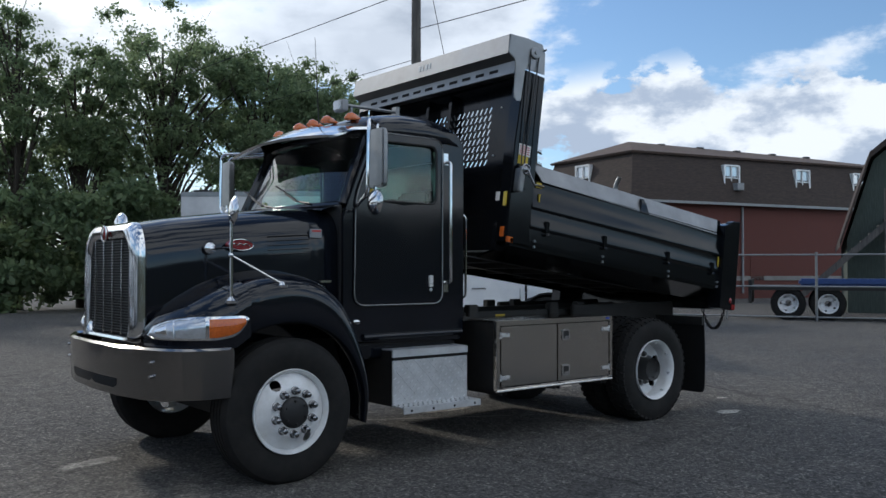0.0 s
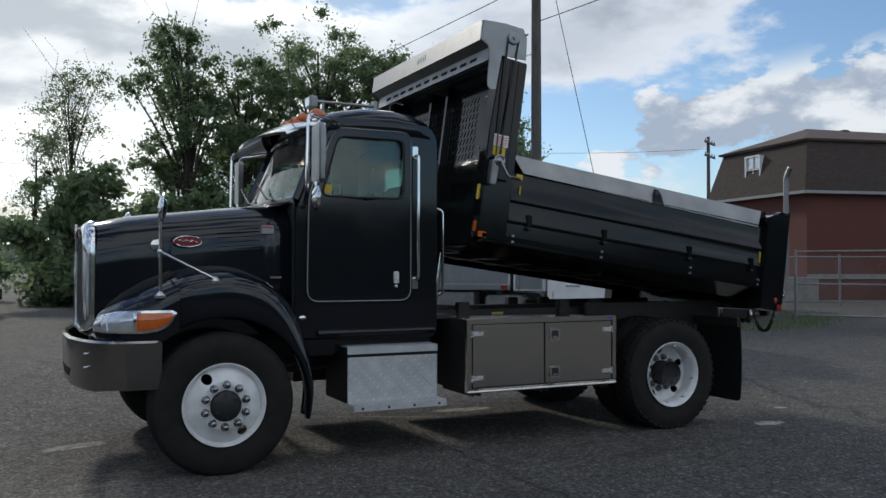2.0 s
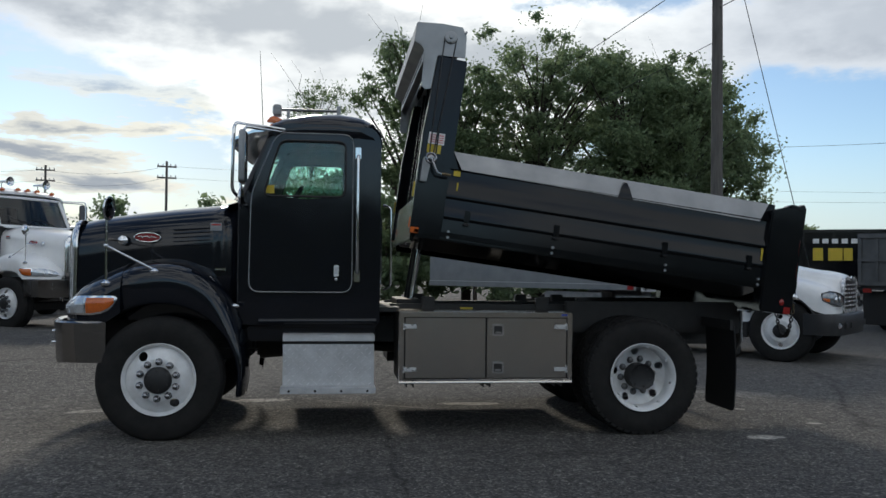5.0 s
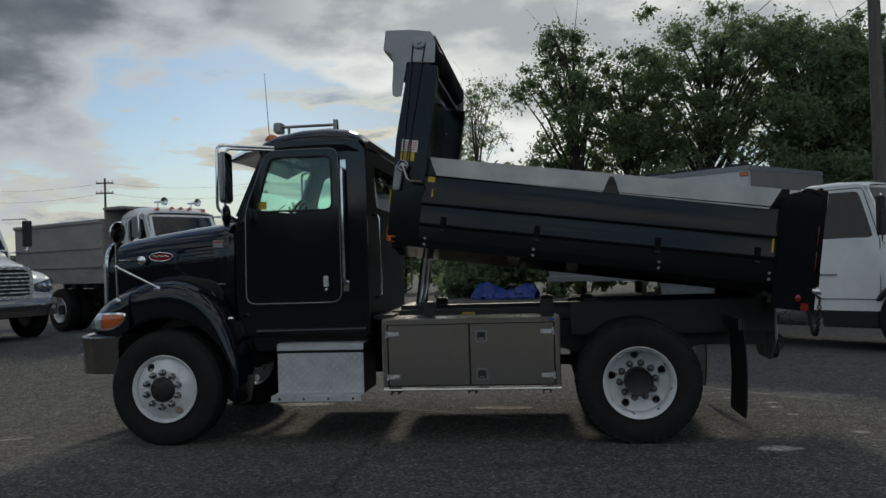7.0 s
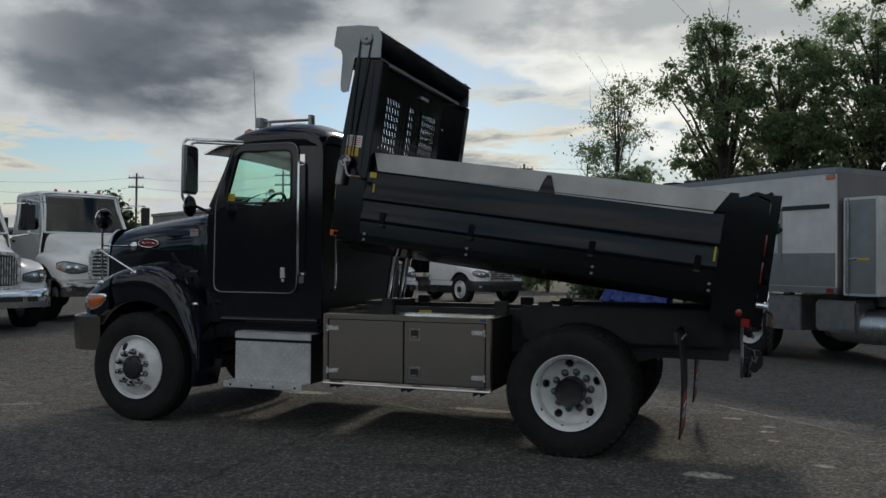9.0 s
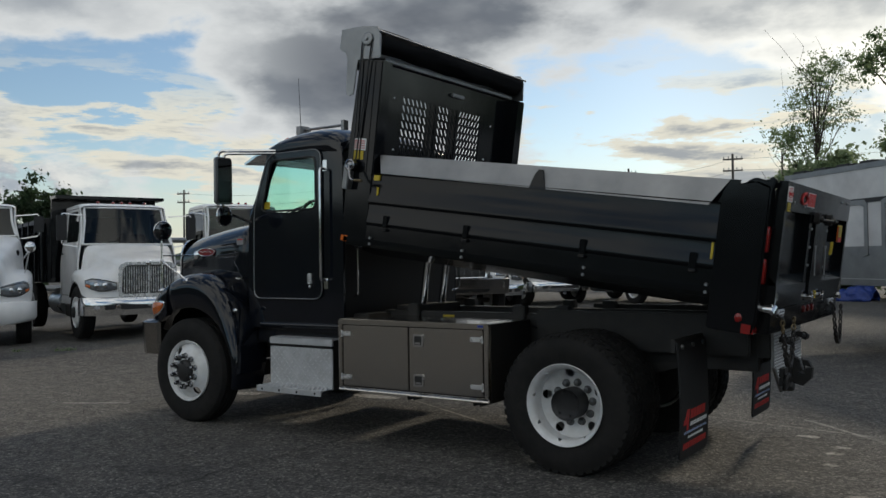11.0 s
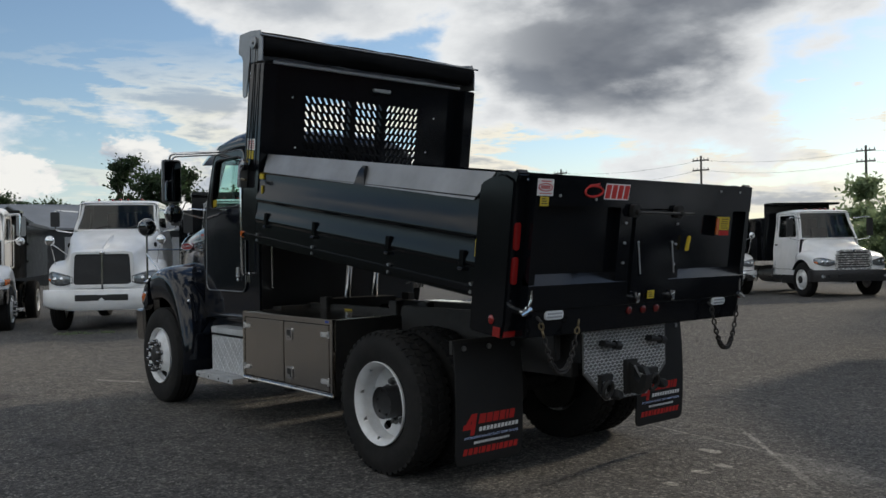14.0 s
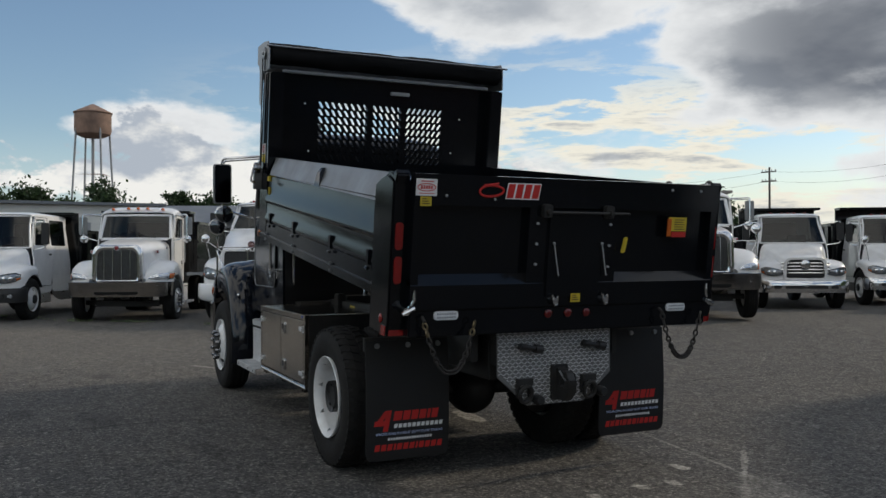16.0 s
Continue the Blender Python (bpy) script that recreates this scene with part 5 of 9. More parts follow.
for s in (-1, 1):
    side = bpart("box_side", side_skin(s), M_BOXBLACK, None, "black ribbed steel box side", smooth=25)
    # bright top rail, leaning outwards, with slanted ends
    bm = bmesh.new()
    a0, a1, b0, b1 = 0.372, 0.288, 3.13, 3.235
    o = [(a0, W, 0.617), (b0, W, 0.59), (b1, W - 0.075, 0.772), (a1, W - 0.075, 0.775)]
    q = [(a0, W - 0.012, 0.617), (b0, W - 0.012, 0.59), (b1, W - 0.087, 0.772), (a1, W - 0.087, 0.775)]
    loft(bm, [[(u, s * y, w) for u, y, w in o], [(u, s * y, w) for u, y, w in q]])
    bpart("top_rail", bm, M_ALU, side, "bright stainless top rail", smooth=0)
    bm = bmesh.new()
    loft(bm, [[(1.785, s * (W + 0.002), 0.60), (1.925, s * (W + 0.002), 0.60), (1.925, s * (W - 0.09), 0.60), (1.785, s * (W - 0.09), 0.60)],
              [(1.815, s * (W - 0.012), 0.70), (1.885, s * (W - 0.012), 0.70), (1.885, s * (W - 0.09), 0.70), (1.815, s * (W - 0.09), 0.70)],
              [(1.835, s * (W - 0.035), 0.745), (1.865, s * (W - 0.035), 0.745), (1.865, s * (W - 0.09), 0.745), (1.835, s * (W - 0.09), 0.745)]])
    bpart("rail_gusset", bm, M_BOXBLACK, side)
    bpart("inner_side", B((0.27, 3.30, *sorted((s * (W - 0.078), s * (W - 0.09))), 0.0, 0.772)), M_BOXBLACK, side)
    # pressed lower rail and hinges
    bpart("lower_rail", B((0.03, 3.24, *sorted((s * (W + 0.012), s * (W - 0.06))), 0.015, 0.06)), M_BOXBLACK, side, bevel=0.006)
    for u in (0.45, 1.25, 2.25, 3.05):
        bm = bmesh.new()
        box(bm, u, u + 0.05, *sorted((s * (W + 0.02), s * (W - 0.01))), 0.17, 0.27)
        rod(bm, (u + 0.0, s * (W + 0.02), 0.15), (u + 0.05, s * (W + 0.02), 0.15), 0.014, 8)
        hinge = bpart("side_hinge", bm, M_BOXBLACK, side, bevel=0.005)
    for u in (0.33, 1.26, 2.30, 3.18):
        for k in (0, 0.05):
            bm = bmesh.new()
            rod(bm, (u, s * W, 0.02 + k), (u, s * (W + 0.02), 0.02 + k), 0.012, 8)
            bpart("bolt", bm, M_ALU, side)
    bpart("yellow_strip", B((0.348, 0.360, *sorted((s * (W + 0.004), s * (W - 0.06))), 0.43, 0.50)), M_YELLOW, side)
    bpart("yellow_strip", B((3.182, 3.198, *sorted((s * (W + 0.004), s * (W - 0.06))), 0.24, 0.35)), M_YELLOW, side)
    bpart("warning_label", B((0.305, 0.365, *sorted((s * (W + 0.004), s * (W - 0.06))), 0.555, 0.60)), M_YELLOW, side)

    # front column of the headboard
    bm = bmesh.new()
    prism(bm, [(0.0, 0.02), (0.275, 0.0), (0.285, 1.56), (0.03, 1.565), (-0.01, 0.9)], s * (W - 0.14), s * W)
    col = bpart("headboard_post", bm, M_BOXBLACK, None, "black folded headboard post", bevel=0.008)
    for u in (0.12, 0.20):
        bpart("post_groove", B((u, u + 0.012, *sorted((s * (W + 0.006), s * (W - 0.01))), 0.62, 1.55)), M_BOXBLACK, col)
    bpart("amber_reflector", B((0.00, 0.075, *sorted((s * (W + 0.012), s * (W - 0.01))), 0.015, 0.065)), M_AMBER, col, "amber side reflector", bevel=0.004)
    bpart("amber_reflector", B((-0.016, -0.005, *sorted((s * (W - 0.03), s * (W - 0.08))), 0.06, 0.15)), M_AMBER, col, bevel=0.003)
    bpart("yellow_reflector", B((-0.022, -0.008, *sorted((s * (W - 0.03), s * (W - 0.07))), 0.33, 0.46)), M_YELLOW, col, bevel=0.003)
    bpart("white_label", B((0.045, 0.185, *sorted((s * (W + 0.003), s * (W - 0.01))), 0.80, 0.90)), M_LABEL, col)
    bpart("yellow_label", B((0.045, 0.165, *sorted((s * (W + 0.003), s * (W - 0.01))), 0.72, 0.796)), M_YELLOW, col)
    bm = bmesh.new()
    for k in range(4):
        box(bm, 0.055, 0.175, *sorted((s * (W + 0.004), s * W)), 0.815 + 0.02 * k, 0.822 + 0.02 * k)
    bpart("label_lines", bm, M_REDLABEL, col, smooth=0)

# crank box of the tarp, beside the near post
bm = bmesh.new()
prism(bm, rounded([(0.015, 0.46), (0.075, 0.46), (0.09, 0.66), (0.02, 0.67)], 0.015), -W - 0.075, -W - 0.002)
crank_box = bpart("crank_box", bm, M_PLATE, None, "grey tarp crank box with handle", bevel=0.008)
bm = bmesh.new()
lathe(bm, [(0.052, 0.025), (0.052, -0.02), (0.042, -0.026), (0.030, -0.02), (0.012, -0.03), (0.003, -0.03)], c=(0.085, -W - 0.055, 0.665), axis="y", seg=20)
tube(bm, arc_pts([(0.09, -W - 0.09, 0.66), (0.14, -W - 0.12, 0.56), (0.16, -W - 0.12, 0.54), (0.26, -W - 0.12, 0.54)], 0.03), 0.010, 8)
bpart("crank_handle", bm, M_NUT, crank_box, "bent metal crank handle")
bpart("handle_grip", made(rod, (0.19, -W - 0.12, 0.54), (0.27, -W - 0.12, 0.54), 0.012, 8), M_BRASS, crank_box)

# headboard plate with slotted screens
WIN_B = [(-0.72, -0.20), (-0.16, 0.16), (0.20, 0.60)]
W0, W1 = 0.76, 1.335
bm = bmesh.new()
xs = [-1.09, -0.72, -0.20, -0.16, 0.16, 0.20, 0.60, 1.09]
for i in range(len(xs) - 1):
    holes = (xs[i], xs[i + 1]) in [(a, b) for a, b in WIN_B]
    if holes:
        box(bm, 0.13, 0.145, xs[i], xs[i + 1], 0.0, W0)
        box(bm, 0.13, 0.145, xs[i], xs[i + 1], W1, 1.57)
    else:
        box(bm, 0.13, 0.145, xs[i], xs[i + 1], 0.0, 1.57)
headboard = bpart("headboard", bm, M_BOXBLACK, None, "black steel headboard with slotted screen", smooth=0)


SQUARE = [(1, q) for q in (-1, -2 / 3, -1 / 3, 0, 1 / 3, 2 / 3)] + [(q, 1) for q in (1, 2 / 3, 1 / 3, 0, -1 / 3, -2 / 3)]
SQUARE += [(-a, -b) for a, b in SQUARE]


def slot_at(slot, c, p):
    """Where the line from a slot's centre to p leaves the slot."""
    q = max(slot, key=lambda v: ((v[0] - c[0]) * (p[0] - c[0]) + (v[1] - c[1]) * (p[1] - c[1])) / math.hypot(v[0] - c[0], v[1] - c[1]))
    return q


def slotted(y0, y1, lean, cols, rows):
    """A plate of leaning rounded slots: each cell is a ring round one slot."""
    bm = bmesh.new()
    cw, ch = (y1 - y0) / cols, (W1 - W0) / rows
    for i in range(cols):
        for j in range(rows):
            cy, cz = y0 + (i + 0.5) * cw, W0 + (j + 0.5) * ch
            slot = []
            r, h = cw * 0.21, ch * 0.24
            for k in range(48):
                a = 2 * math.pi * k / 48
                py, pz = r * math.cos(a), r * math.sin(a) + (h if math.sin(a) > 0 else -h)
                slot.append((cy + py + lean * pz, cz + pz))
            k_y, k_z = cw / 2, ch / 2
            ring_o = [(cy + k_y * a, cz + k_z * b) for a, b in SQUARE]
            q = [slot_at(slot, (cy, cz), p) for p in ring_o]
            va = [bm.verts.new((0.137, *p)) for p in ring_o]
            vb = [bm.verts.new((0.137, *p)) for p in q]
            for k in range(24):
                bm.faces.new((va[k], va[(k + 1) % 24], vb[(k + 1) % 24], vb[k]))
    me = bpart("slotted_screen", bm, M_BOXBLACK, headboard, "slotted black steel screen", smooth=0)
    sm = me.modifiers.new("thick", "SOLIDIFY")
    sm.thickness, sm.offset = 0.008, 0
    return me


slotted(-0.72, -0.20, -0.55, 8, 8)
slotted(-0.16, 0.16, -0.55, 5, 8)
slotted(0.20, 0.60, 0.55, 7, 8)
bpart("headboard_channel", B((0.05, 0.129, -0.20, -0.16, 0.0, 1.50), (0.05, 0.129, 0.16, 0.20, 0.0, 1.50)), M_BOXBLACK, headboard)
bpart("headboard_top", B((0.06, 0.20, -1.09, 1.09, 1.571, 1.60)), M_ALU, headboard, "bright top edge strip", bevel=0.005)
bpart("headboard_lamp", B((0.147, 0.18, 0.02, 0.22, 1.44, 1.475)), M_GREYPAINT, headboard, bevel=0.005)
# solid white dots painted where daylight would show through small holes
for y, w in ((0.80, 1.25), (0.72, 0.90), (-0.85, 1.30), (-0.80, 0.85)):
    bpart("peep_hole", made(rod, (0.12, y, w), (0.15, y, w), 0.009, 8), M_LABEL, headboard)
bpart("front_label", B((0.117, 0.128, -0.98, -0.90, 0.42, 0.50)), M_LABEL, headboard)

# cab shield
GUS = [(-0.192, 1.822), (-0.198, 1.668), (-0.190, 1.650), (-0.130, 1.625), (-0.105, 1.585), (-0.096, 1.50), (-0.088, 1.34), (-0.078, 1.275), (-0.05, 1.255), (0.0, 1.27), (0.02, 1.565), (0.26, 1.58), (0.245, 1.77), (0.20, 1.843), (0.02, 1.845)]
for s in (-1, 1):
    sh = bpart("cab_shield_side", made(prism, GUS, *sorted((s * (W + 0.012), s * (W + 0.0)))), M_ALU, None, "satin steel cab shield side plate", bevel=0.003)
    bm = bmesh.new()
    lathe(bm, [(0.055, 0.0), (0.055, 0.016 * s), (0.046, 0.020 * s), (0.016, 0.018 * s), (0.014, 0.030 * s), (0.003, 0.032 * s)], c=(0.11, s * (W + 0.012), 1.735), axis="y", seg=24)
    bpart("tarp_pulley", bm, M_ALU, sh, "round grey tarp roller cap")
    bm = bmesh.new()
    for u in (0.058, 0.162):
        rod(bm, (u, s * (W + 0.022), 1.735), (0.085 + 0.3 * (u - 0.11), s * (W + 0.022), 0.66), 0.006, 6)
    bpart("crank_chain", bm, M_DARK, sh)
bm = bmesh.new()
box(bm, -0.198, -0.188, -W, W, 1.65, 1.820)
loft(bm, [[(-0.195, y, 1.810), (0.02, y, 1.835), (0.02, y, 1.845), (-0.195, y, 1.822)] for y in (-W, W)])
loft(bm, [[(-0.192, y, 1.65), (-0.10, y, 1.61), (-0.10, y, 1.618), (-0.192, y, 1.66)] for y in (-W, W)])
shield = bpart("cab_shield", bm, M_ALU, None, "satin steel cab shield", smooth=0)
bm = bmesh.new()
box(bm, -0.10, -0.02, -W, W, 1.545, 1.553)
box(bm, -0.10, -0.094, -W, W, 1.50, 1.61)
bpart("shield_lip", bm, M_ALU, shield, smooth=0)
for k in range(11):
    y = -0.95 + 0.19 * k
    bpart("shield_hole", B((-0.1035, -0.0935, y - 0.062, y + 0.062, 1.535, 1.572)), M_HOLE, shield, bevel=0.006)
bm = bmesh.new()
for k, y in enumerate((-0.06, -0.02, 0.03, 0.07)):
    box(bm, -0.2005, -0.1975, y - 0.055 + 0.01 * k, y - 0.03 + 0.01 * k, 1.715, 1.770)
tagged(bpart("shield_mark", bm, M_LABEL, shield, "white maker's mark as plain strokes"), kind="stuff")
bm = bmesh.new()
rings = []
for k in range(45):
    y = -W + 0.02 + (2 * W - 0.04) * k / 44
    ring = []
    for q in range(20):
        a = 2 * math.pi * q / 20
        r = 0.098 + 0.016 * noise.noise((2.2 * y, 1.5 * math.cos(a), 1.5 * math.sin(a))) + 0.007 * noise.noise((7.0 * y, 4 * math.cos(a), 4 * math.sin(a)))
        ring.append((0.15 + r * math.cos(a), y, 1.735 + r * math.sin(a)))
    rings.append(ring)
loft(bm, rings)
bpart("rolled_tarp", bm, M_CLOTH, shield, "black rolled load tarp")
bpart("tarp_rod", made(rod, (0.235, -W - 0.03, 1.80), (0.235, W + 0.06, 1.80), 0.010, 8), M_ALU, shield)

# floor, underside frame
bm = bmesh.new()
box(bm, 0.15, 3.53, -W + 0.09, W - 0.09, 0.0, 0.012)
bpart("box_floor", bm, M_BOXBLACK, None, "scuffed black steel box floor")
for s in (-1, 1):
    bpart("box_runner", B((0.05, 3.44, s * 0.40 - 0.05, s * 0.40 + 0.05, -0.06, -0.004)), M_CHASSIS, None, bevel=0.004)
for u in np.arange(0.35, 3.4, 0.42):
    bpart("box_crossbeam", B((u, u + 0.06, -0.80, 0.80, -0.05, -0.003)), M_CHASSIS, None, bevel=0.004)
for s in (-1, 1):
    bm = bmesh.new()
    loft(bm, [[(u, s * (W - 0.01), 0.012), (u, s * (W - 0.01), -0.012), (u, s * 0.80, -0.105), (u, s * 0.80, -0.09)] for u in (0.05, 3.23)])
    bpart("under_skirt", bm, M_BOXBLACK, None, smooth=0)
bpart("front_apron", B((0.02, 0.128, -W + 0.14, W - 0.14, -0.05, 0.35)), M_BOXBLACK, None, bevel=0.01)

# hoist
bm = bmesh.new()
rod(bm, (2.15, -0.16, 1.05), (2.26, -0.16, 1.78), 0.035, 14)
rod(bm, (2.15, 0.16, 1.05), (2.26, 0.16, 1.78), 0.035, 14)
part("hoist_rod", bm, M_CHROME, truck, "polished hydraulic hoist rod")
bm = bmesh.new()
for y in (-0.16, 0.16):
    rod(bm, (2.10, y, 0.75), (2.16, y, 1.12), 0.075, 16)
box(bm, 2.02, 2.24, -0.38, 0.38, 1.08, 1.16)
part("hoist_cylinder", bm, M_CHASSIS, truck)
for x in (2.25, 3.35, 3.75):
    for s in (-1, 1):
        part("body_prop", B((x, x + 0.12, *sorted((s * 0.52, s * 0.44)), 1.00, 1.19)), M_CHASSIS, truck, bevel=0.008)
part("frame_label", B((2.62, 2.74, -0.484, -0.481, 1.05, 1.09)), M_YELLOW, truck)
bm = bmesh.new()
for x in (3.70, 3.85, 4.05, 4.30):
    rod(bm, (x, -0.47, 1.06), (x, -0.50, 1.06), 0.016, 8)
tagged(part("frame_bolt", bm, M_ALU, truck), kind="stuff")
# inner wheel arch and tread guard over the rear wheels
for s in (-1, 1):
    part("inner_guard", B((3.62, 5.32, s * 0.56 - 0.03, s * 0.56 + 0.03, 0.86, 1.16)), M_CHASSIS, truck, bevel=0.01)
# handle and pipe behind the cab
for s in (-1, 1):
    bm = bmesh.new()
    tube(bm, arc_pts([(1.86, s * 0.80, 2.02), (1.93, s * 0.84, 2.0), (1.93, s * 0.84, 1.28), (1.86, s * 0.80, 1.26)], 0.04), 0.011, 8)
    part("rear_grab_handle", bm, M_CHROME, truck, "thin chrome handle behind the cab")
part("cab_rear_bracket", B((1.84, 2.02, -0.80, 0.80, 1.06, 1.10)), M_CHASSIS, truck, bevel=0.006)

# rear posts and tailgate
for s in (-1, 1):
    bm = bmesh.new()
    prism(bm, [(3.215, -0.21), (3.50, -0.21), (3.525, -0.12), (3.525, 0.735), (3.42, 0.77), (3.30, 0.735), (3.225, 0.70), (3.215, 0.52)], *sorted((s * 1.262, s * 1.10)))
    post = bpart("rear_post", bm, M_BOXBLACK, None, "black rear corner post with tail lamps", bevel=0.012)
    for w in (0.20, 0.405):
        bm = bmesh.new()
        prism(bm, rounded([(s * 1.188, w - 0.083), (s * 1.238, w - 0.083), (s * 1.238, w + 0.083), (s * 1.188, w + 0.083)], 0.024), 3.52, 3.536, axis="x")
        bpart("tail_lamp", bm, M_RED, post, "long red tail lamp", bevel=0.004)
    bpart("red_reflector", B((3.50, 3.512, *sorted((s * 1.245, s * 1.15)), -0.205, -0.145)), M_RED, post)
    bpart("red_reflector", B((3.44, 3.50, *sorted((s * 1.263, s * 1.269)), -0.205, -0.145)), M_RED, post)
    bm = bmesh.new()
    ball(bm, (3.415, s * 1.264, -0.11), 0.024, 0.010, 0.030)
    bpart("side_lamp", bm, M_RED, post)
    bm = bmesh.new()
    prism(bm, [(3.34, 0.70), (3.52, 0.70), (3.545, 0.775), (3.52, 0.805), (3.49, 0.775), (3.42, 0.79), (3.37, 0.765)], *sorted((s * 1.25, s * 1.16)))
    bpart("gate_hook", bm, M_BOXBLACK, post, bevel=0.008)
    bm = bmesh.new()
    rod(bm, (3.51, s * 1.17, -0.04), (3.60, s * 1.17, -0.04), 0.024, 12)
    rod(bm, (3.60, s * 1.20, -0.055), (3.60, s * 1.12, -0.02), 0.014, 8)
    tube(bm, [(3.585, s * 1.15, -0.02), (3.60, s * 1.125, 0.03), (3.585, s * 1.125, 0.11)], 0.012, 8)
    bpart("gate_latch", bm, M_CHROME, post, "bright tailgate latch")

G0, G1 = 3.53, 3.60
GY0, GY1 = -1.155, 1.165
tailgate = bpart("tailgate", B((G0, G0 + 0.012, GY0, GY1, -0.02, 0.77)), M_BOXBLACK, None, "black framed tailgate with centre chute door", smooth=0)
bm = bmesh.new()
box(bm, G0 + 0.012, G1, GY0, GY1, 0.60, 0.785)
box(bm, G0 + 0.012, G1, GY0, GY1, -0.03, 0.115)
loft(bm, [[(G0 + 0.012, y, 0.115), (G1, y, 0.115), (G0 + 0.013, y, 0.175)] for y in (GY0, GY1)])
for ya, yb in ((GY0, GY0 + 0.05), (-0.36, -0.22), (0.20, 0.32), (GY1 - 0.05, GY1)):
    box(bm, G0 + 0.012, G1 - 0.004, ya, yb, 0.115, 0.60)
bpart("tailgate_frame", bm, M_BOXBLACK, tailgate, "folded tailgate frame", smooth=0, bevel=0.008)
bm = bmesh.new()
box(bm, G1 - 0.03, G1 + 0.012, -0.225, 0.20, 0.02, 0.59)
chute = bpart("chute_door", bm, M_BOXBLACK, tailgate, "small black sliding chute door", bevel=0.01)
bpart("chute_rod", made(rod, (G1 + 0.05, -0.24, 0.575), (G1 + 0.05, 0.37, 0.575), 0.009, 8), M_CHASSIS, tailgate)
for y in (-0.25, 0.225):
    bm = bmesh.new()
    prism(bm, rounded([(y - 0.035, 0.54), (y + 0.035, 0.54), (y + 0.035, 0.625), (y - 0.035, 0.625)], 0.02), G1, G1 + 0.04, axis="x")
    rod(bm, (G1, y, 0.575), (G1 + 0.065, y, 0.575), 0.020, 10)
    bpart("rod_bracket", bm, M_CHASSIS, tailgate, bevel=0.005)
for y in (-0.18, 0.19):
    bm = bmesh.new()
    rod(bm, (G1 + 0.02, y, 0.375), (G1 + 0.024, y + 0.045, 0.165), 0.005, 6)
    ball(bm, (G1 + 0.02, y, 0.375), 0.008, 0.010, 0.010)
    bpart("chute_pull", bm, M_GREYPAINT, tailgate)
for y in (-0.155, 0.235):
    bm = bmesh.new()
    rod(bm, (G1 + 0.0, y, 0.005), (G1 + 0.04, y, 0.005), 0.020, 10)
    rod(bm, (G1 + 0.03, y - 0.02, 0.045), (G1 + 0.03, y + 0.006, -0.028), 0.008, 8)
    rod(bm, (G1 + 0.03, y + 0.02, 0.04), (G1 + 0.03, y + 0.022, -0.02), 0.007, 8)
    bpart("chute_clamp", bm, M_CHROME, tailgate, "bright screw clamp")
for y, w in ((-0.30, 0.50), (-0.30, 0.37), (-0.30, 0.24), (0.26, 0.50), (0.26, 0.36), (0.26, 0.22), (-0.95, 0.66), (-0.62, 0.645), (0.75, 0.74), (1.0, 0.74)):
    bpart("bolt", made(rod, (G1 - 0.01, y, w), (G1 + 0.008, y, w), 0.009, 8), M_GREYPAINT, tailgate)
bm = bmesh.new()
loft(bm, [[(G1 + d, 0.335, 0.315), (G1 + d, 0.365, 0.315), (G1 + d, 0.385, 0.42), (G1 + d, 0.355, 0.42)] for d in (0.02, 0.04)])
bpart("yellow_handle", bm, M_YELLOW, tailgate, bevel=0.006)
lab = bpart("white_label", B((G1 + 0.001, G1 + 0.004, -1.15, -1.015, 0.655, 0.755)), M_LABEL, tailgate, "white label with red print")
bm = bmesh.new()
box(bm, G1 + 0.004, G1 + 0.006, -1.12, -1.04, 0.738, 0.744)
box(bm, G1 + 0.004, G1 + 0.006, -1.13, -1.03, 0.667, 0.671)
tube(bm, [(G1 + 0.005, -1.083 + 0.058 * math.cos(t), 0.705 + 0.022 * math.sin(t)) for t in (2 * math.pi * k / 20 for k in range(20))], 0.003, 5, closed=True)
for k in range(5):
    box(bm, G1 + 0.004, G1 + 0.006, -1.12 + 0.016 * k, -1.11 + 0.016 * k, 0.695, 0.716)
tagged(bpart("label_print", bm, M_REDLABEL, lab, smooth=0), kind="stuff")
for y, w in ((-1.083, 0.622), (0.012, 0.02)):
    yl = bpart("yellow_label", B((G1 + 0.012, G1 + 0.016, y - 0.036, y + 0.036, w - 0.028, w + 0.028)) if y > -0.5 else B((G1 + 0.001, G1 + 0.004, y - 0.036, y + 0.036, w - 0.028, w + 0.028)), M_YELLOW, tailgate)
    bm = bmesh.new()
    d = G1 + (0.016 if y > -0.5 else 0.004)
    for k in range(3):
        box(bm, d, d + 0.001, y - 0.025, y + 0.005 + 0.01 * k, w + 0.012 - 0.014 * k, w + 0.018 - 0.014 * k)
    tagged(bpart("label_print", bm, M_DARK, yl, smooth=0), kind="stuff")
bpart("label_mount", B((G0 + 0.012, G1 - 0.005, 0.73, 0.90, 0.415, 0.56)), M_BOXBLACK, tailgate)
wl = bpart("warning_label", B((G1 - 0.004, G1 + 0.004, 0.745, 0.895, 0.46, 0.555)), M_YELLOW, tailgate, "yellow and red warning label")
bpart("label_foot", B((G1 - 0.004, G1 + 0.004, 0.775, 0.895, 0.42, 0.456)), M_REDLABEL, wl)
bpart("label_side", B((G1 - 0.004, G1 + 0.0045, 0.735, 0.765, 0.425, 0.545)), M_AMBER, wl)
bm = bmesh.new()
for k in range(5):
    box(bm, G1 + 0.004, G1 + 0.0055, 0.79, 0.875 - 0.01 * (k % 2), 0.472 + 0.016 * k, 0.477 + 0.016 * k)
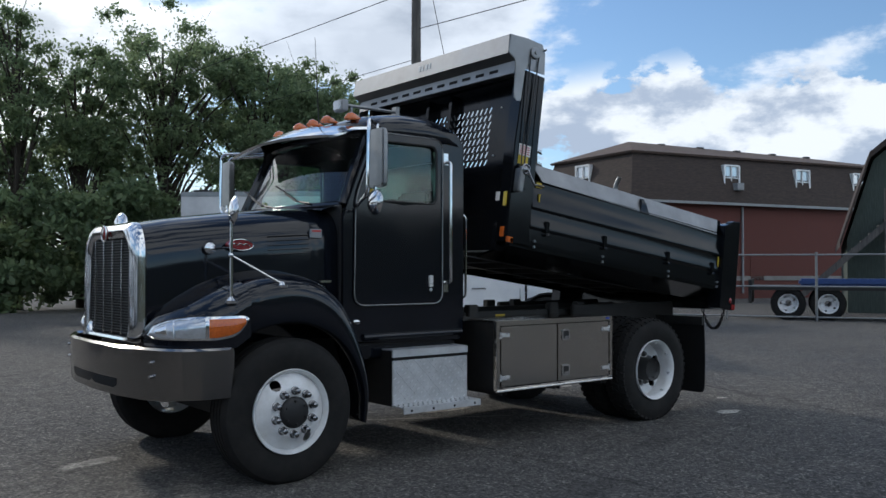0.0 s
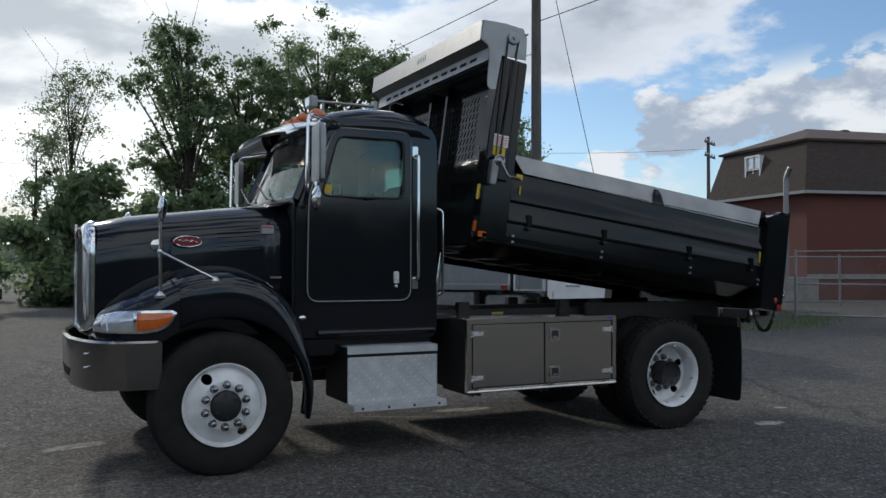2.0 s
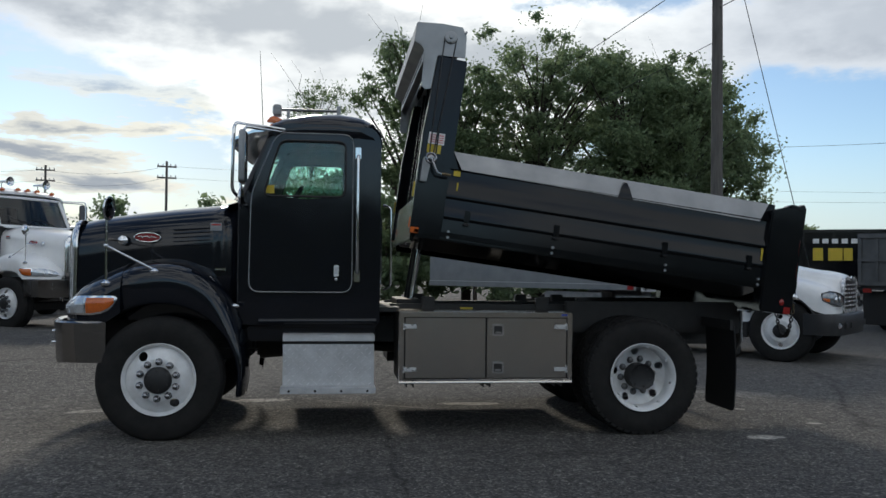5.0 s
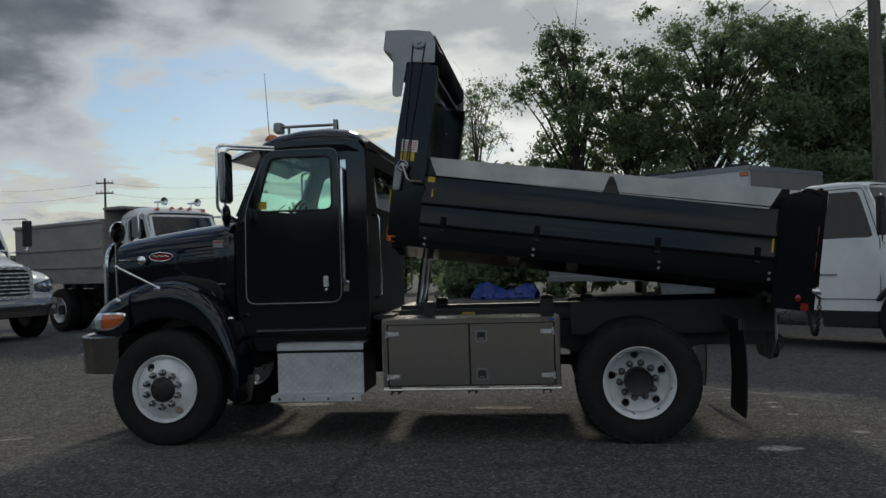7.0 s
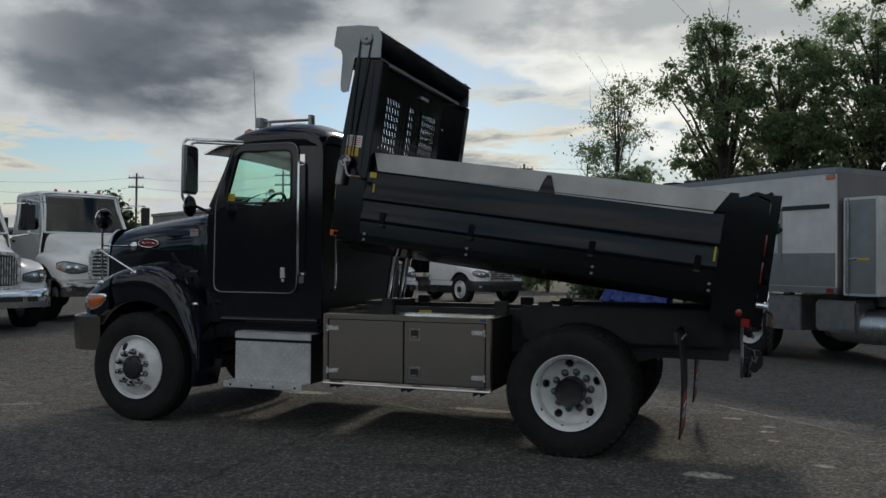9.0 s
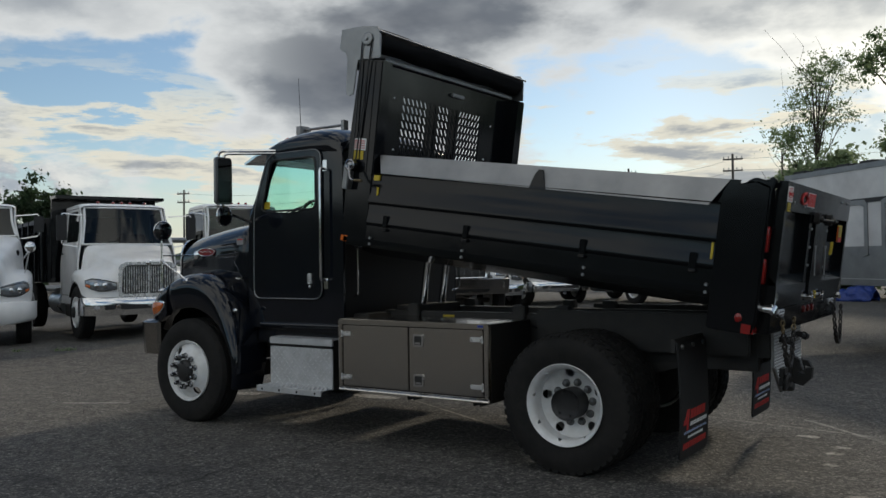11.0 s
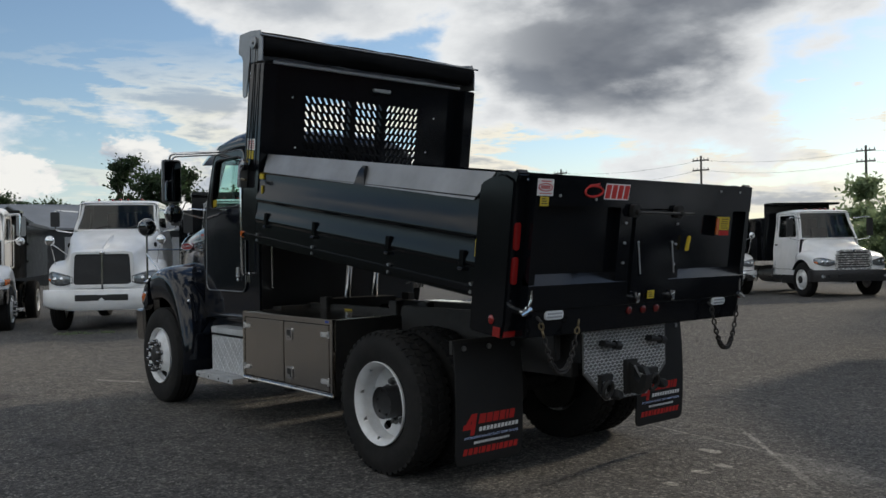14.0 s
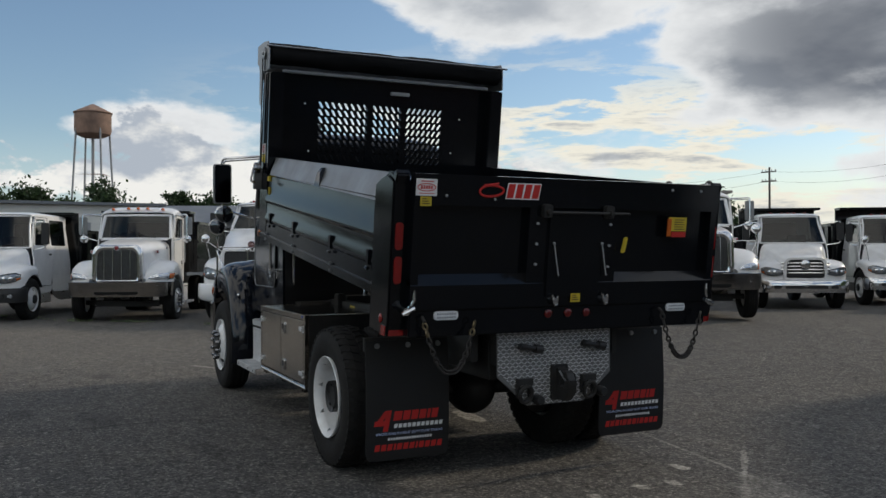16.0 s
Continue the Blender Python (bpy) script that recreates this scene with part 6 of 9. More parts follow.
tagged(bpart("warning_print", bm, M_DARK, wl, smooth=0), kind="stuff")
# maker's mark: a swept ring and slanted strokes, white edged
bm = bmesh.new()
edge = bmesh.new()
for k in range(4):
    y = -0.545 + 0.060 * k
    lean = 0.016
    loft(bm, [[(G1 + h, y + 0.004, 0.655), (G1 + h, y + 0.050, 0.655), (G1 + h, y + 0.050 + lean, 0.742), (G1 + h, y + lean + 0.004, 0.742)] for h in (0.002, 0.005)])
    loft(edge, [[(G1 + h, y - 0.003, 0.648), (G1 + h, y + 0.057, 0.648), (G1 + h, y + 0.057 + lean, 0.749), (G1 + h, y + lean - 0.003, 0.749)] for h in (0.001, 0.003)])
tube(bm, [(G1 + 0.004, -0.655 + (0.082 + 0.01 * math.cos(t)) * math.cos(t) + 0.010 * math.sin(t), 0.695 + 0.034 * math.sin(t)) for t in (2 * math.pi * k / 24 for k in range(24))], 0.0075, 6, closed=True)
rod(bm, (G1 + 0.004, -0.70, 0.728), (G1 + 0.004, -0.60, 0.742), 0.006, 6)
mk = bpart("maker_mark", bm, M_REDLABEL, tailgate, "red maker's mark, ring and plain strokes", smooth=0)
tagged(mk, kind="stuff")
tagged(bpart("mark_edge", edge, M_LABEL, mk, smooth=0), kind="stuff")

# rear sill below the gate with lamps, chains, hitch plate, flaps
sill = bpart("rear_sill", B((3.44, 3.585, -1.15, 1.15, -0.205, -0.035)), M_BOXBLACK, None, "black rear cross beam", bevel=0.01)
for y in (-0.905, 0.87):
    bm = bmesh.new()
    prism(bm, rounded([(y - 0.082, -0.10), (y + 0.082, -0.10), (y + 0.082, -0.045), (y - 0.082, -0.045)], 0.027), 3.58, 3.598, axis="x")
    lp = bpart("reversing_lamp", bm, M_WLENS, sill, "clear oval reversing lamp", bevel=0.004)
    bm = bmesh.new()
    for i in range(8):
        for j in range(2):
            rod(bm, (3.597, y - 0.058 + 0.0165 * i, -0.083 + 0.022 * j), (3.6005, y - 0.058 + 0.0165 * i, -0.083 + 0.022 * j), 0.007, 8)
    tagged(bpart("lamp_diode", bm, M_LENS, lp), kind="stuff")
for y in (-0.17, -0.02, 0.125):
    bm = bmesh.new()
    lathe(bm, [(0.028, 0.0), (0.028, 0.010), (0.018, 0.016), (0.002, 0.017)], c=(3.584, y, -0.085), axis="x", seg=18)
    bpart("red_marker", bm, M_DARKRED, sill, "small round red marker lamp")


def chain_link(p, d, a, bm):
    tube(bm, [p + d * 0.021 * math.cos(w) + a * 0.0135 * math.sin(w) for w in (2 * math.pi * j / 10 for j in range(10))], 0.0068, 6, closed=True)


for c, dx in ((-0.90, 0.0), (0.885, 0.0)):
    n = 31
    pts = []
    for k in range(n + 1):
        t = -1 + 2 * k / n
        pts.append(Vector((5.655, c + 0.172 * t * (0.86 + 0.14 * t * t), 1.165 - 0.31 * (1 - abs(t) ** 2.6))))
    ch = part("gate_chain", made(rod, pts[0] + Vector((-0.03, 0, 0.03)), pts[0] + Vector((0.01, 0, 0.0)), 0.01, 8), M_CHAIN, truck, "hanging dark steel tailgate chain")
    for k in range(n):
        p, q = pts[k], pts[k + 1]
        d = (q - p).normalized()
        side = d.cross(Vector((1, 0, 0))).normalized()
        a = (side + Vector((1, 0, 0))).normalized() if k % 2 else (side - Vector((1, 0, 0))).normalized()
        bm = bmesh.new()
        chain_link(0.5 * (p + q), d, a, bm)
        part("chain_link", bm, M_CHAIN if 1 < k < n - 2 or c > 0 else M_BRASS, ch)
bm = bmesh.new()
prism(bm, [(-0.465, 1.072), (0.424, 1.072), (0.424, 0.76), (0.20, 0.572), (-0.245, 0.572), (-0.465, 0.77)], 5.44, 5.46, axis="x")
plate = part("hitch_plate", bm, M_PLATE, truck, "bright tread plate hitch panel", bevel=0.003)
bm = bmesh.new()
pitch = 0.0225
for i in range(40):
    for j in range(22):
        y, z = -0.455 + pitch * i, 0.585 + pitch * j
        if z > 1.06 or y > 0.41 or (z < 0.78 and not (-0.225 - (z - 0.585) * 1.15 < y < 0.185 + (z - 0.585) * 1.15)):
            continue
        k = 1 if (i + j) % 2 else -1
        a, b = 0.0100, 0.0072 * k
        nx, nz = -b / 0.0123 * 0.0032, a / 0.0123 * 0.0032
        loft(bm, [[(5.4602, y - a - nx, z - b - nz), (5.4602, y + a - nx, z + b - nz), (5.4602, y + a + nx, z + b + nz), (5.4602, y - a + nx, z - b + nz)],
                  [(5.4640, y - 0.7 * a - 0.4 * nx, z - 0.7 * b - 0.4 * nz), (5.4640, y + 0.7 * a - 0.4 * nx, z + 0.7 * b - 0.4 * nz), (5.4640, y + 0.7 * a + 0.4 * nx, z + 0.7 * b + 0.4 * nz), (5.4640, y - 0.7 * a + 0.4 * nx, z - 0.7 * b + 0.4 * nz)]])
tagged(part("tread_pattern", bm, M_TREADBAR, plate, smooth=0), kind="stuff")
bm = bmesh.new()
prism(bm, rounded([(-0.065, 0.60), (0.06, 0.60), (0.06, 0.835), (-0.065, 0.835)], 0.012), 5.46, 5.49, axis="x")
prism(bm, [(5.49, 0.62), (5.56, 0.60), (5.62, 0.66), (5.63, 0.74), (5.59, 0.74), (5.57, 0.69), (5.53, 0.70), (5.53, 0.80), (5.49, 0.82)], -0.035, 0.035)
prism(bm, [(5.53, 0.80), (5.60, 0.79), (5.625, 0.74), (5.59, 0.75), (5.55, 0.76)], -0.028, 0.028)
tube(bm, [(5.545, 0.035, 0.80), (5.55, 0.07, 0.77), (5.55, 0.08, 0.70)], 0.007, 6)
part("pintle_hook", bm, M_CHASSIS, plate, "black pintle hook", bevel=0.006)
part("hook_pin", made(rod, (5.55, -0.05, 0.80), (5.56, 0.0, 0.72), 0.007, 8), M_GREYPAINT, plate)
for y in (-0.275, 0.225):
    bm = bmesh.new()
    box(bm, 5.46, 5.50, y - 0.055, y + 0.055, 0.715, 0.755)
    for q in (-0.045, 0.045):
        box(bm, 5.46, 5.485, y + q - 0.012, y + q + 0.012, 0.63, 0.72)
    tube(bm, [(5.50 + 0.015 * math.sin(t), y + 0.045 * math.cos(t), 0.655 + 0.055 * math.sin(t)) for t in (2 * math.pi * k / 16 for k in range(16))], 0.014, 8, closed=True)
    part("safety_ring", bm, M_CHASSIS, plate, "black safety chain ring")
    bm = bmesh.new()
    lathe(bm, [(0.034, 0.0), (0.034, 0.05), (0.026, 0.07), (0.002, 0.072)], c=(5.46, y + 0.10, 0.61 if y < 0 else 0.635), axis="x", seg=18)
    part("trailer_socket", bm, M_DARK, plate, "round black trailer socket")
for y in (-0.265, 0.235):
    bm = bmesh.new()
    rod(bm, (5.455, y - 0.03, 0.965), (5.52, y - 0.03, 0.965), 0.022, 10)
    rod(bm, (5.51, y - 0.06, 0.972), (5.51, y + 0.085, 0.945), 0.018, 10)
    rod(bm, (5.51, y + 0.05, 0.952), (5.51, y + 0.105, 0.942), 0.030, 12)
    part("air_coupling", bm, M_DARK, plate, "black air line coupling")
part("hitch_beam", B((5.20, 5.44, -0.46, 0.42, 0.84, 1.06)), M_CHASSIS, truck, bevel=0.01)


def words(text, size, m, mat, parent, name, label=""):
    cu = bpy.data.curves.new("lettering", "FONT")
    cu.body, cu.size, cu.extrude = text, size, 0.0012
    cu.align_x = "CENTER"
    tmp = bpy.data.objects.new("lettering", cu)
    scene.collection.objects.link(tmp)
    dg = bpy.context.evaluated_depsgraph_get()
    me = bpy.data.meshes.new_from_object(tmp.evaluated_get(dg))
    bpy.data.objects.remove(tmp)
    bpy.data.curves.remove(cu)
    me.materials.clear()
    me.materials.append(mat)
    ob = new(name, me)
    ob.parent = parent
    ob.matrix_local = m
    return tagged(ob, label) if label else ob


for s in (-1, 1):
    y0, y1 = (-1.21, -0.607) if s < 0 else (0.64, 1.25)
    x = 5.0
    bm = bmesh.new()
    rings = []
    for z, e in ((0.20, 0.045), (0.212, 0.016), (0.245, 0.0), (0.30, 0.0), (0.4, 0.0), (0.5, 0.0), (0.6, 0.0), (0.7, 0.0), (0.8, 0.0), (0.9, 0.0), (1.0, 0.0)):
        bow = 0.02 * math.sin(math.pi * (z - 0.2) / 0.8)
        rings.append([(x + bow, y0 + e, z), (x + bow, y1 - e, z), (x + bow + 0.012, y1 - e, z), (x + bow + 0.012, y0 + e, z)])
    loft(bm, rings)
    flap = part("mud_flap", bm, M_FLAP, truck, "black rubber mud flap with red and white print", bevel=0.003)
    bm = bmesh.new()
    for y in (y0 + 0.08, 0.5 * (y0 + y1), y1 - 0.08):
        rod(bm, (x + 0.012, y, 0.965), (x + 0.028, y, 0.965), 0.018, 10)
    tagged(part("flap_bolt", bm, M_ALU, flap), kind="stuff")
    part("flap_bracket", B((x - 0.03, x - 0.002, y0, y1, 0.93, 1.02)), M_CHASSIS, flap)
    px = x + 0.031

    def strokes(yc, z, widths, h, lean=0.2, depth=0.003):
        bm2 = bmesh.new()
        y = yc
        for w_, gap in widths:
            loft(bm2, [[(px + d, y, z), (px + d, y + w_, z), (px + d, y + w_ + lean * h, z + h), (px + d, y + lean * h, z + h)] for d in (-0.006, depth - 0.003)])
            y += w_ + gap
        return lie_on(bm2)

    def lie_on(bm2):
        """Lays the flat print on the bowed rubber."""
        for v in bm2.verts:
            v.co.x = x + 0.02 * math.sin(math.pi * (v.co.z - 0.2) / 0.8) + (0.0134 if v.co.x > px - 0.004 else 0.009)
        return bm2
    ya = y0 + 0.055
    four = strokes(ya, 0.435, [(0.085, 0.03)], 0.034, 0.2)
    loft(four, [[(px + d, ya + 0.062, 0.395), (px + d, ya + 0.098, 0.395), (px + d, ya + 0.125, 0.535), (px + d, ya + 0.089, 0.535)] for d in (-0.006, 0.0)])
    loft(four, [[(px + d, ya - 0.004, 0.435), (px + d, ya + 0.032, 0.435), (px + d, ya + 0.115, 0.535), (px + d, ya + 0.078, 0.535)] for d in (-0.006, -0.0005)])
    part("flap_mark", lie_on(four), M_REDPRINT, flap, "red trade mark as plain strokes", smooth=0)
    tagged(part("flap_mark", strokes(ya + 0.135, 0.465, [(0.058, 0.010), (0.05, 0.010), (0.048, 0.010), (0.048, 0.010), (0.022, 0.010), (0.045, 0.0)], 0.062, 0.2), M_REDPRINT, flap, smooth=0), kind="stuff")
    tagged(part("flap_mark", strokes(ya + 0.14, 0.415, [(0.024, 0.009)] * 11, 0.027, 0.2), M_LABEL, flap, smooth=0), kind="stuff")
    words("SPECIALIZING IN LIGHT DUTY DUMP TRUCKS", 0.0235, Matrix(((0, 0, 1, x + 0.0262), (1, 0, 0, ya + 0.255), (0, 1, 0, 0.372), (0, 0, 0, 1))), M_PALEBLUE, flap, "flap_slogan", "pale printed slogan")
    tagged(part("flap_mark", strokes(ya + 0.10, 0.335, [(0.013, 0.006)] * 17, 0.016, 0.1), M_LABEL, flap, smooth=0), kind="stuff")
    tagged(part("flap_mark", strokes(ya + 0.005, 0.268, [(0.034, 0.011)] * 3 + [(0.014, 0.010)] + [(0.034, 0.011)] * 3 + [(0.014, 0.010)] + [(0.034, 0.011)] * 4, 0.042, 0.2), M_REDPRINT, flap, smooth=0), kind="stuff")


# ---- parked trucks ----
M_POLE = material("weathered_wood", (0.135, 0.125, 0.115), 0.9, vary=0.5, scale=4, stretch=(4, 4, 0.4), bump=0.25, bump_scale=20)
M_GRILLE = material("dark_grille", (0.022, 0.022, 0.024), 0.4, vary=0.4, scale=30, metal=0.3)
M_MESH = material("grey_grille_mesh", (0.085, 0.085, 0.088), 0.5, vary=0.3, scale=60, metal=0.4)
M_TANK = material("polished_tank", (0.62, 0.63, 0.64), 0.22, 1.0, vary=0.15, scale=6, rough_vary=0.2)
M_VAN = material("van_panel", (0.70, 0.70, 0.70), 0.42, vary=0.18, scale=1.6, coat=0.2, rough_vary=0.2, second=(0.47, 0.47, 0.48))
M_BIN = material("dark_bin", (0.022, 0.023, 0.026), 0.5, vary=0.4, scale=3)
M_SEATGREY = material("grey_interior", (0.09, 0.09, 0.095), 0.8, vary=0.3, scale=8)


def arch_band(bm, cx, cz, r0, r1, y0, y1, a0, a1, n=16):
    rings = []
    for k in range(n + 1):
        t = radians(a0 + (a1 - a0) * k / n)
        c, s = math.cos(t), math.sin(t)
        rings.append([(cx + r * c, y, cz + r * s) for r, y in ((r0, y0), (r1, y0), (r1, y1 * 0.93 + y0 * 0.07), (r1 - 0.05, y1), (r0, y1))])
    loft(bm, rings)


def parked_truck(name, m, label, group="", hood=1.35, nose=1.42, cowl=1.72, top=2.62, cab=1.55, crew=False, grille="bars", bumper=None, body=None,
                 body_mat=None, paint=None, lamps=True, rounds=False, rims=None, sleeper=0.0, base=4.3, body_top=2.75, body_len=3.6, bz=(0.46, 0.80), wide=0.0, high=0.0, stalks=False, slot=(0.57, 0.66, 0.55), fog=True):
    """A conventional truck; its front bumper at x = 0 facing +x, its left side towards +y."""
    paint, bumper, body_mat = paint or M_WHITE, bumper or M_CHROME, body_mat or M_BOXBLACK
    t = thing(name, m, label, "truck", group)
    fx = -0.95
    rx = fx - base
    # bumper
    bm = bmesh.new()
    plan = [(-0.52, -1.21), (-0.36, -1.205), (-0.24, -1.17), (-0.14, -1.08), (-0.07, -0.92), (-0.02, -0.6), (0.0, 0.0), (-0.02, 0.6), (-0.07, 0.92), (-0.14, 1.08), (-0.24, 1.17), (-0.36, 1.205), (-0.52, 1.21)]
    tuck = 0.07 if wide else 0.0

    def lift(y):
        return bz[0] + tuck * max(0.0, abs(y) - 0.75) / 0.46

    loft(bm, [[(x - tuck * 0.6, y * (1 - tuck * 0.4), lift(y)), (x + 0.004, y, lift(y) + 0.06), (x + 0.014, y, 0.5 * (bz[0] + bz[1])), (x + 0.006, y, bz[1] - 0.03), (x - 0.02, y, bz[1]), (x - 0.08, y * 0.96, bz[1]), (x - 0.08, y * 0.96, lift(y))] for x, y in ((x, y * (1.04 if wide else 1.0)) for x, y in plan)])
    bp = part("bumper", bm, bumper, t, smooth=50)
    part("bumper_slot", B((-0.05, 0.012, -slot[2], slot[2], slot[0], slot[1])), M_DARK, bp, bevel=0.006)
    for y in (-0.74, 0.74) if fog else ():
        part("bumper_opening", B((-0.10, -0.012, y - 0.10, y + 0.10, slot[0], slot[1])), M_DARK, bp, bevel=0.01)
    for y in (-0.96, 0.96) if fog else ():
        part("fog_lamp", B((-0.16, -0.055, y - 0.06, y + 0.06, 0.57, 0.66)), M_LENS, bp, bevel=0.02)
    # hood and fenders in one moulded front
    cx = -0.18 - hood

    def station(x, fw, ft, hw, ht):
        d = abs(x - fx)
        low = 0.80 if d >= 0.60 else max(0.80, 0.505 + math.sqrt(0.37 - d * d))
        half = [(fw, low), (fw + 0.004, 0.5 * (low + ft)), (fw - 0.012, ft - 0.09), (fw - 0.06, ft - 0.025), (fw - 0.15, ft), (max(hw + 0.06, fw - 0.30), ft + 0.02), (hw + 0.015, max(ft + 0.04, ht - 0.22)),
                (hw - 0.02, ht - 0.10), (hw - 0.08, ht - 0.03), (hw * 0.55, ht + 0.005), (hw * 0.2, ht + 0.02)]
        return [(x, -y, z) for y, z in half] + [(x, y, z) for y, z in reversed(half)]

    stations = [(-0.13, 0.80, 1.02, 0.50, nose - 0.16), (-0.155, 0.92, 1.09, 0.53, nose - 0.06), (-0.20, 1.02, 1.15, 0.55, nose - 0.01), (-0.30, 1.10, 1.21, 0.58, nose + 0.02), (-0.45, 1.155, 1.26, 0.61, nose + 0.05),
                (-0.62, 1.175, 1.31, 0.65, nose + 0.25 * (cowl - nose)), (-0.80, 1.18, 1.34, 0.69, nose + 0.38 * (cowl - nose)), (-0.95, 1.18, 1.35, 0.72, nose + 0.5 * (cowl - nose)),
                (-1.12, 1.18, 1.34, 0.76, nose + 0.65 * (cowl - nose)), (-1.30, 1.15, 1.31, 0.81, nose + 0.82 * (cowl - nose)), (cx + 0.03, 1.06, 1.26, 0.88, cowl)]
    bm = bmesh.new()
    vs = loft(bm, [station(x, fw, ft + high, min(0.97, hw + wide), ht) for x, fw, ft, hw, ht in stations], closed=False)
    bm.faces.new(list(reversed(vs[0])))
    hd = part("hood", bm, paint, t, "moulded hood with fenders", smooth=60)
    if wide:
        bm = bmesh.new()
        loft(bm, [[(-0.13, -0.05, nose - 0.10), (-0.11, 0.0, nose - 0.07), (-0.13, 0.05, nose - 0.10)], [(-0.30, -0.07, nose + 0.02), (-0.29, 0.0, nose + 0.065), (-0.30, 0.07, nose + 0.02)],
                  [(-0.80, -0.09, nose + 0.39 * (cowl - nose)), (-0.80, 0.0, nose + 0.39 * (cowl - nose) + 0.045), (-0.80, 0.09, nose + 0.39 * (cowl - nose))], [(cx + 0.03, -0.10, cowl), (cx + 0.03, 0.0, cowl + 0.03), (cx + 0.03, 0.10, cowl)]])
        part("hood_ridge", bm, paint, hd, smooth=20)
        for s in (-1, 1):
            part("hood_intake", made(ball, (-1.18, s * 0.915, nose + 0.12), 0.10, 0.03, 0.06), M_HOLE, hd, "dark oval hood intake")
    part("wheel_lining", B((cx, -0.35, -0.62, 0.62, 0.62, 1.05)), M_DARK, t)
    # grille
    gz = 0.98 if wide else 0.84
    g = part("grille", made(prism, rounded([(-0.52, gz), (0.52, gz), (0.50, nose - 0.14), (0.40, nose - 0.08), (-0.40, nose - 0.08), (-0.50, nose - 0.14)] if not wide else [(-0.58, gz), (0.58, gz), (0.55, nose - 0.08), (-0.55, nose - 0.08)], 0.05), -0.16, -0.112, axis="x"), M_GRILLE, t)
    bm = bmesh.new()
    if grille == "bars":
        for y in np.linspace(-0.46, 0.46, 21):
            box(bm, -0.116, -0.094, y - 0.007, y + 0.007, 0.88, nose - 0.12)
        box(bm, -0.116, -0.090, -0.016, 0.016, 0.86, nose - 0.08)
    elif grille == "wide":
        for z in (1.00, 1.09, 1.18, 1.27):
            loft(bm, [[(-0.135 + 0.03 * (1 - (y / 0.64) ** 2), y, z - 0.026), (-0.120 + 0.03 * (1 - (y / 0.64) ** 2), y, z), (-0.135 + 0.03 * (1 - (y / 0.64) ** 2), y, z + 0.020), (-0.17, y, z)] for y in np.linspace(-0.64, 0.64, 11)])
    elif grille == "rows":
        for z in np.linspace(0.92, nose - 0.16, 6):
            box(bm, -0.116, -0.092, -0.49, 0.49, z - 0.014, z + 0.014)
    else:
        box(bm, -0.116, -0.086, -0.02, 0.02, 0.86, nose - 0.02)
        for z in np.linspace(gz + 0.03, nose - 0.13, 26):
            box(bm, -0.116, -0.108, -0.55, 0.55, z - 0.004, z + 0.004)
    part("grille_bar", bm, {"mesh": M_MESH, "wide": M_CHROME}.get(grille, M_TRIMBRIGHT), g, smooth=0)
    if grille == "mesh":
        part("grille_spine", B((-0.116, -0.080, -0.022, 0.022, gz, nose - 0.03)), M_CHROME, g, "bright upright grille spine", bevel=0.008)
    bm = bmesh.new()
    ring_panel(bm, rounded([(-0.575, 0.80), (0.575, 0.80), (0.555, nose - 0.11), (0.44, nose - 0.03), (-0.44, nose - 0.03), (-0.555, nose - 0.11)] if not wide else [(-0.65, gz - 0.07), (0.65, gz - 0.07), (0.62, nose - 0.03), (-0.62, nose - 0.03)], 0.08),
               rounded([(-0.505, 0.86), (0.505, 0.86), (0.485, nose - 0.15), (0.39, nose - 0.09), (-0.39, nose - 0.09), (-0.485, nose - 0.15)] if not wide else [(-0.58, gz), (0.58, gz), (0.55, nose - 0.08), (-0.55, nose - 0.08)], 0.05), -0.15, -0.098, axis="x", n=64)
    part("grille_frame", bm, M_TRIMBRIGHT if grille not in ("mesh", "wide") else paint, g, bevel=0.006)
    bm = bmesh.new()
    ball(bm, (-0.092, 0, nose - 0.05), 0.02, 0.055, 0.045) if grille != "wide" else ball(bm, (-0.085, 0, 1.24), 0.03, 0.13, 0.12)
    part("emblem", bm, M_CHROME, g)
    # fenders and lamps
    for s in (-1, 1):
        bm = bmesh.new()
        arch_band(bm, fx, 0.505, 0.585, 0.625, s * 0.66, s * 1.165, 28, 152)
        part("arch_liner", bm, M_DARK, t, smooth=60)
        bm = bmesh.new()
        loft(bm, [[(-0.118, s * 0.60, 0.955), (-0.112, s * 0.60, 1.00), (-0.118, s * 0.60, 1.035), (-0.20, s * 0.60, 1.0)],
                  [(-0.120, s * 0.78, 0.935), (-0.108, s * 0.78, 1.00), (-0.130, s * 0.78, 1.065), (-0.24, s * 0.78, 1.0)],
                  [(-0.145, s * 0.93, 0.94), (-0.138, s * 0.93, 1.01), (-0.165, s * 0.92, 1.085), (-0.28, s * 0.88, 1.0)],
                  [(-0.215, s * 1.035, 0.96), (-0.205, s * 1.04, 1.02), (-0.235, s * 1.03, 1.095), (-0.34, s * 0.95, 1.0)],
                  [(-0.33, s * 1.115, 1.00), (-0.32, s * 1.12, 1.03), (-0.34, s * 1.115, 1.075), (-0.40, s * 1.05, 1.03)]])
        for v in bm.verts:
            v.co.z = 1.02 + (v.co.z - 1.0) * (1.9 if wide else 1.45) + 0.5 * high
            v.co.x += 0.012
        hl = part("headlight", bm, M_LAMP, t, "grey glass headlight", smooth=60)
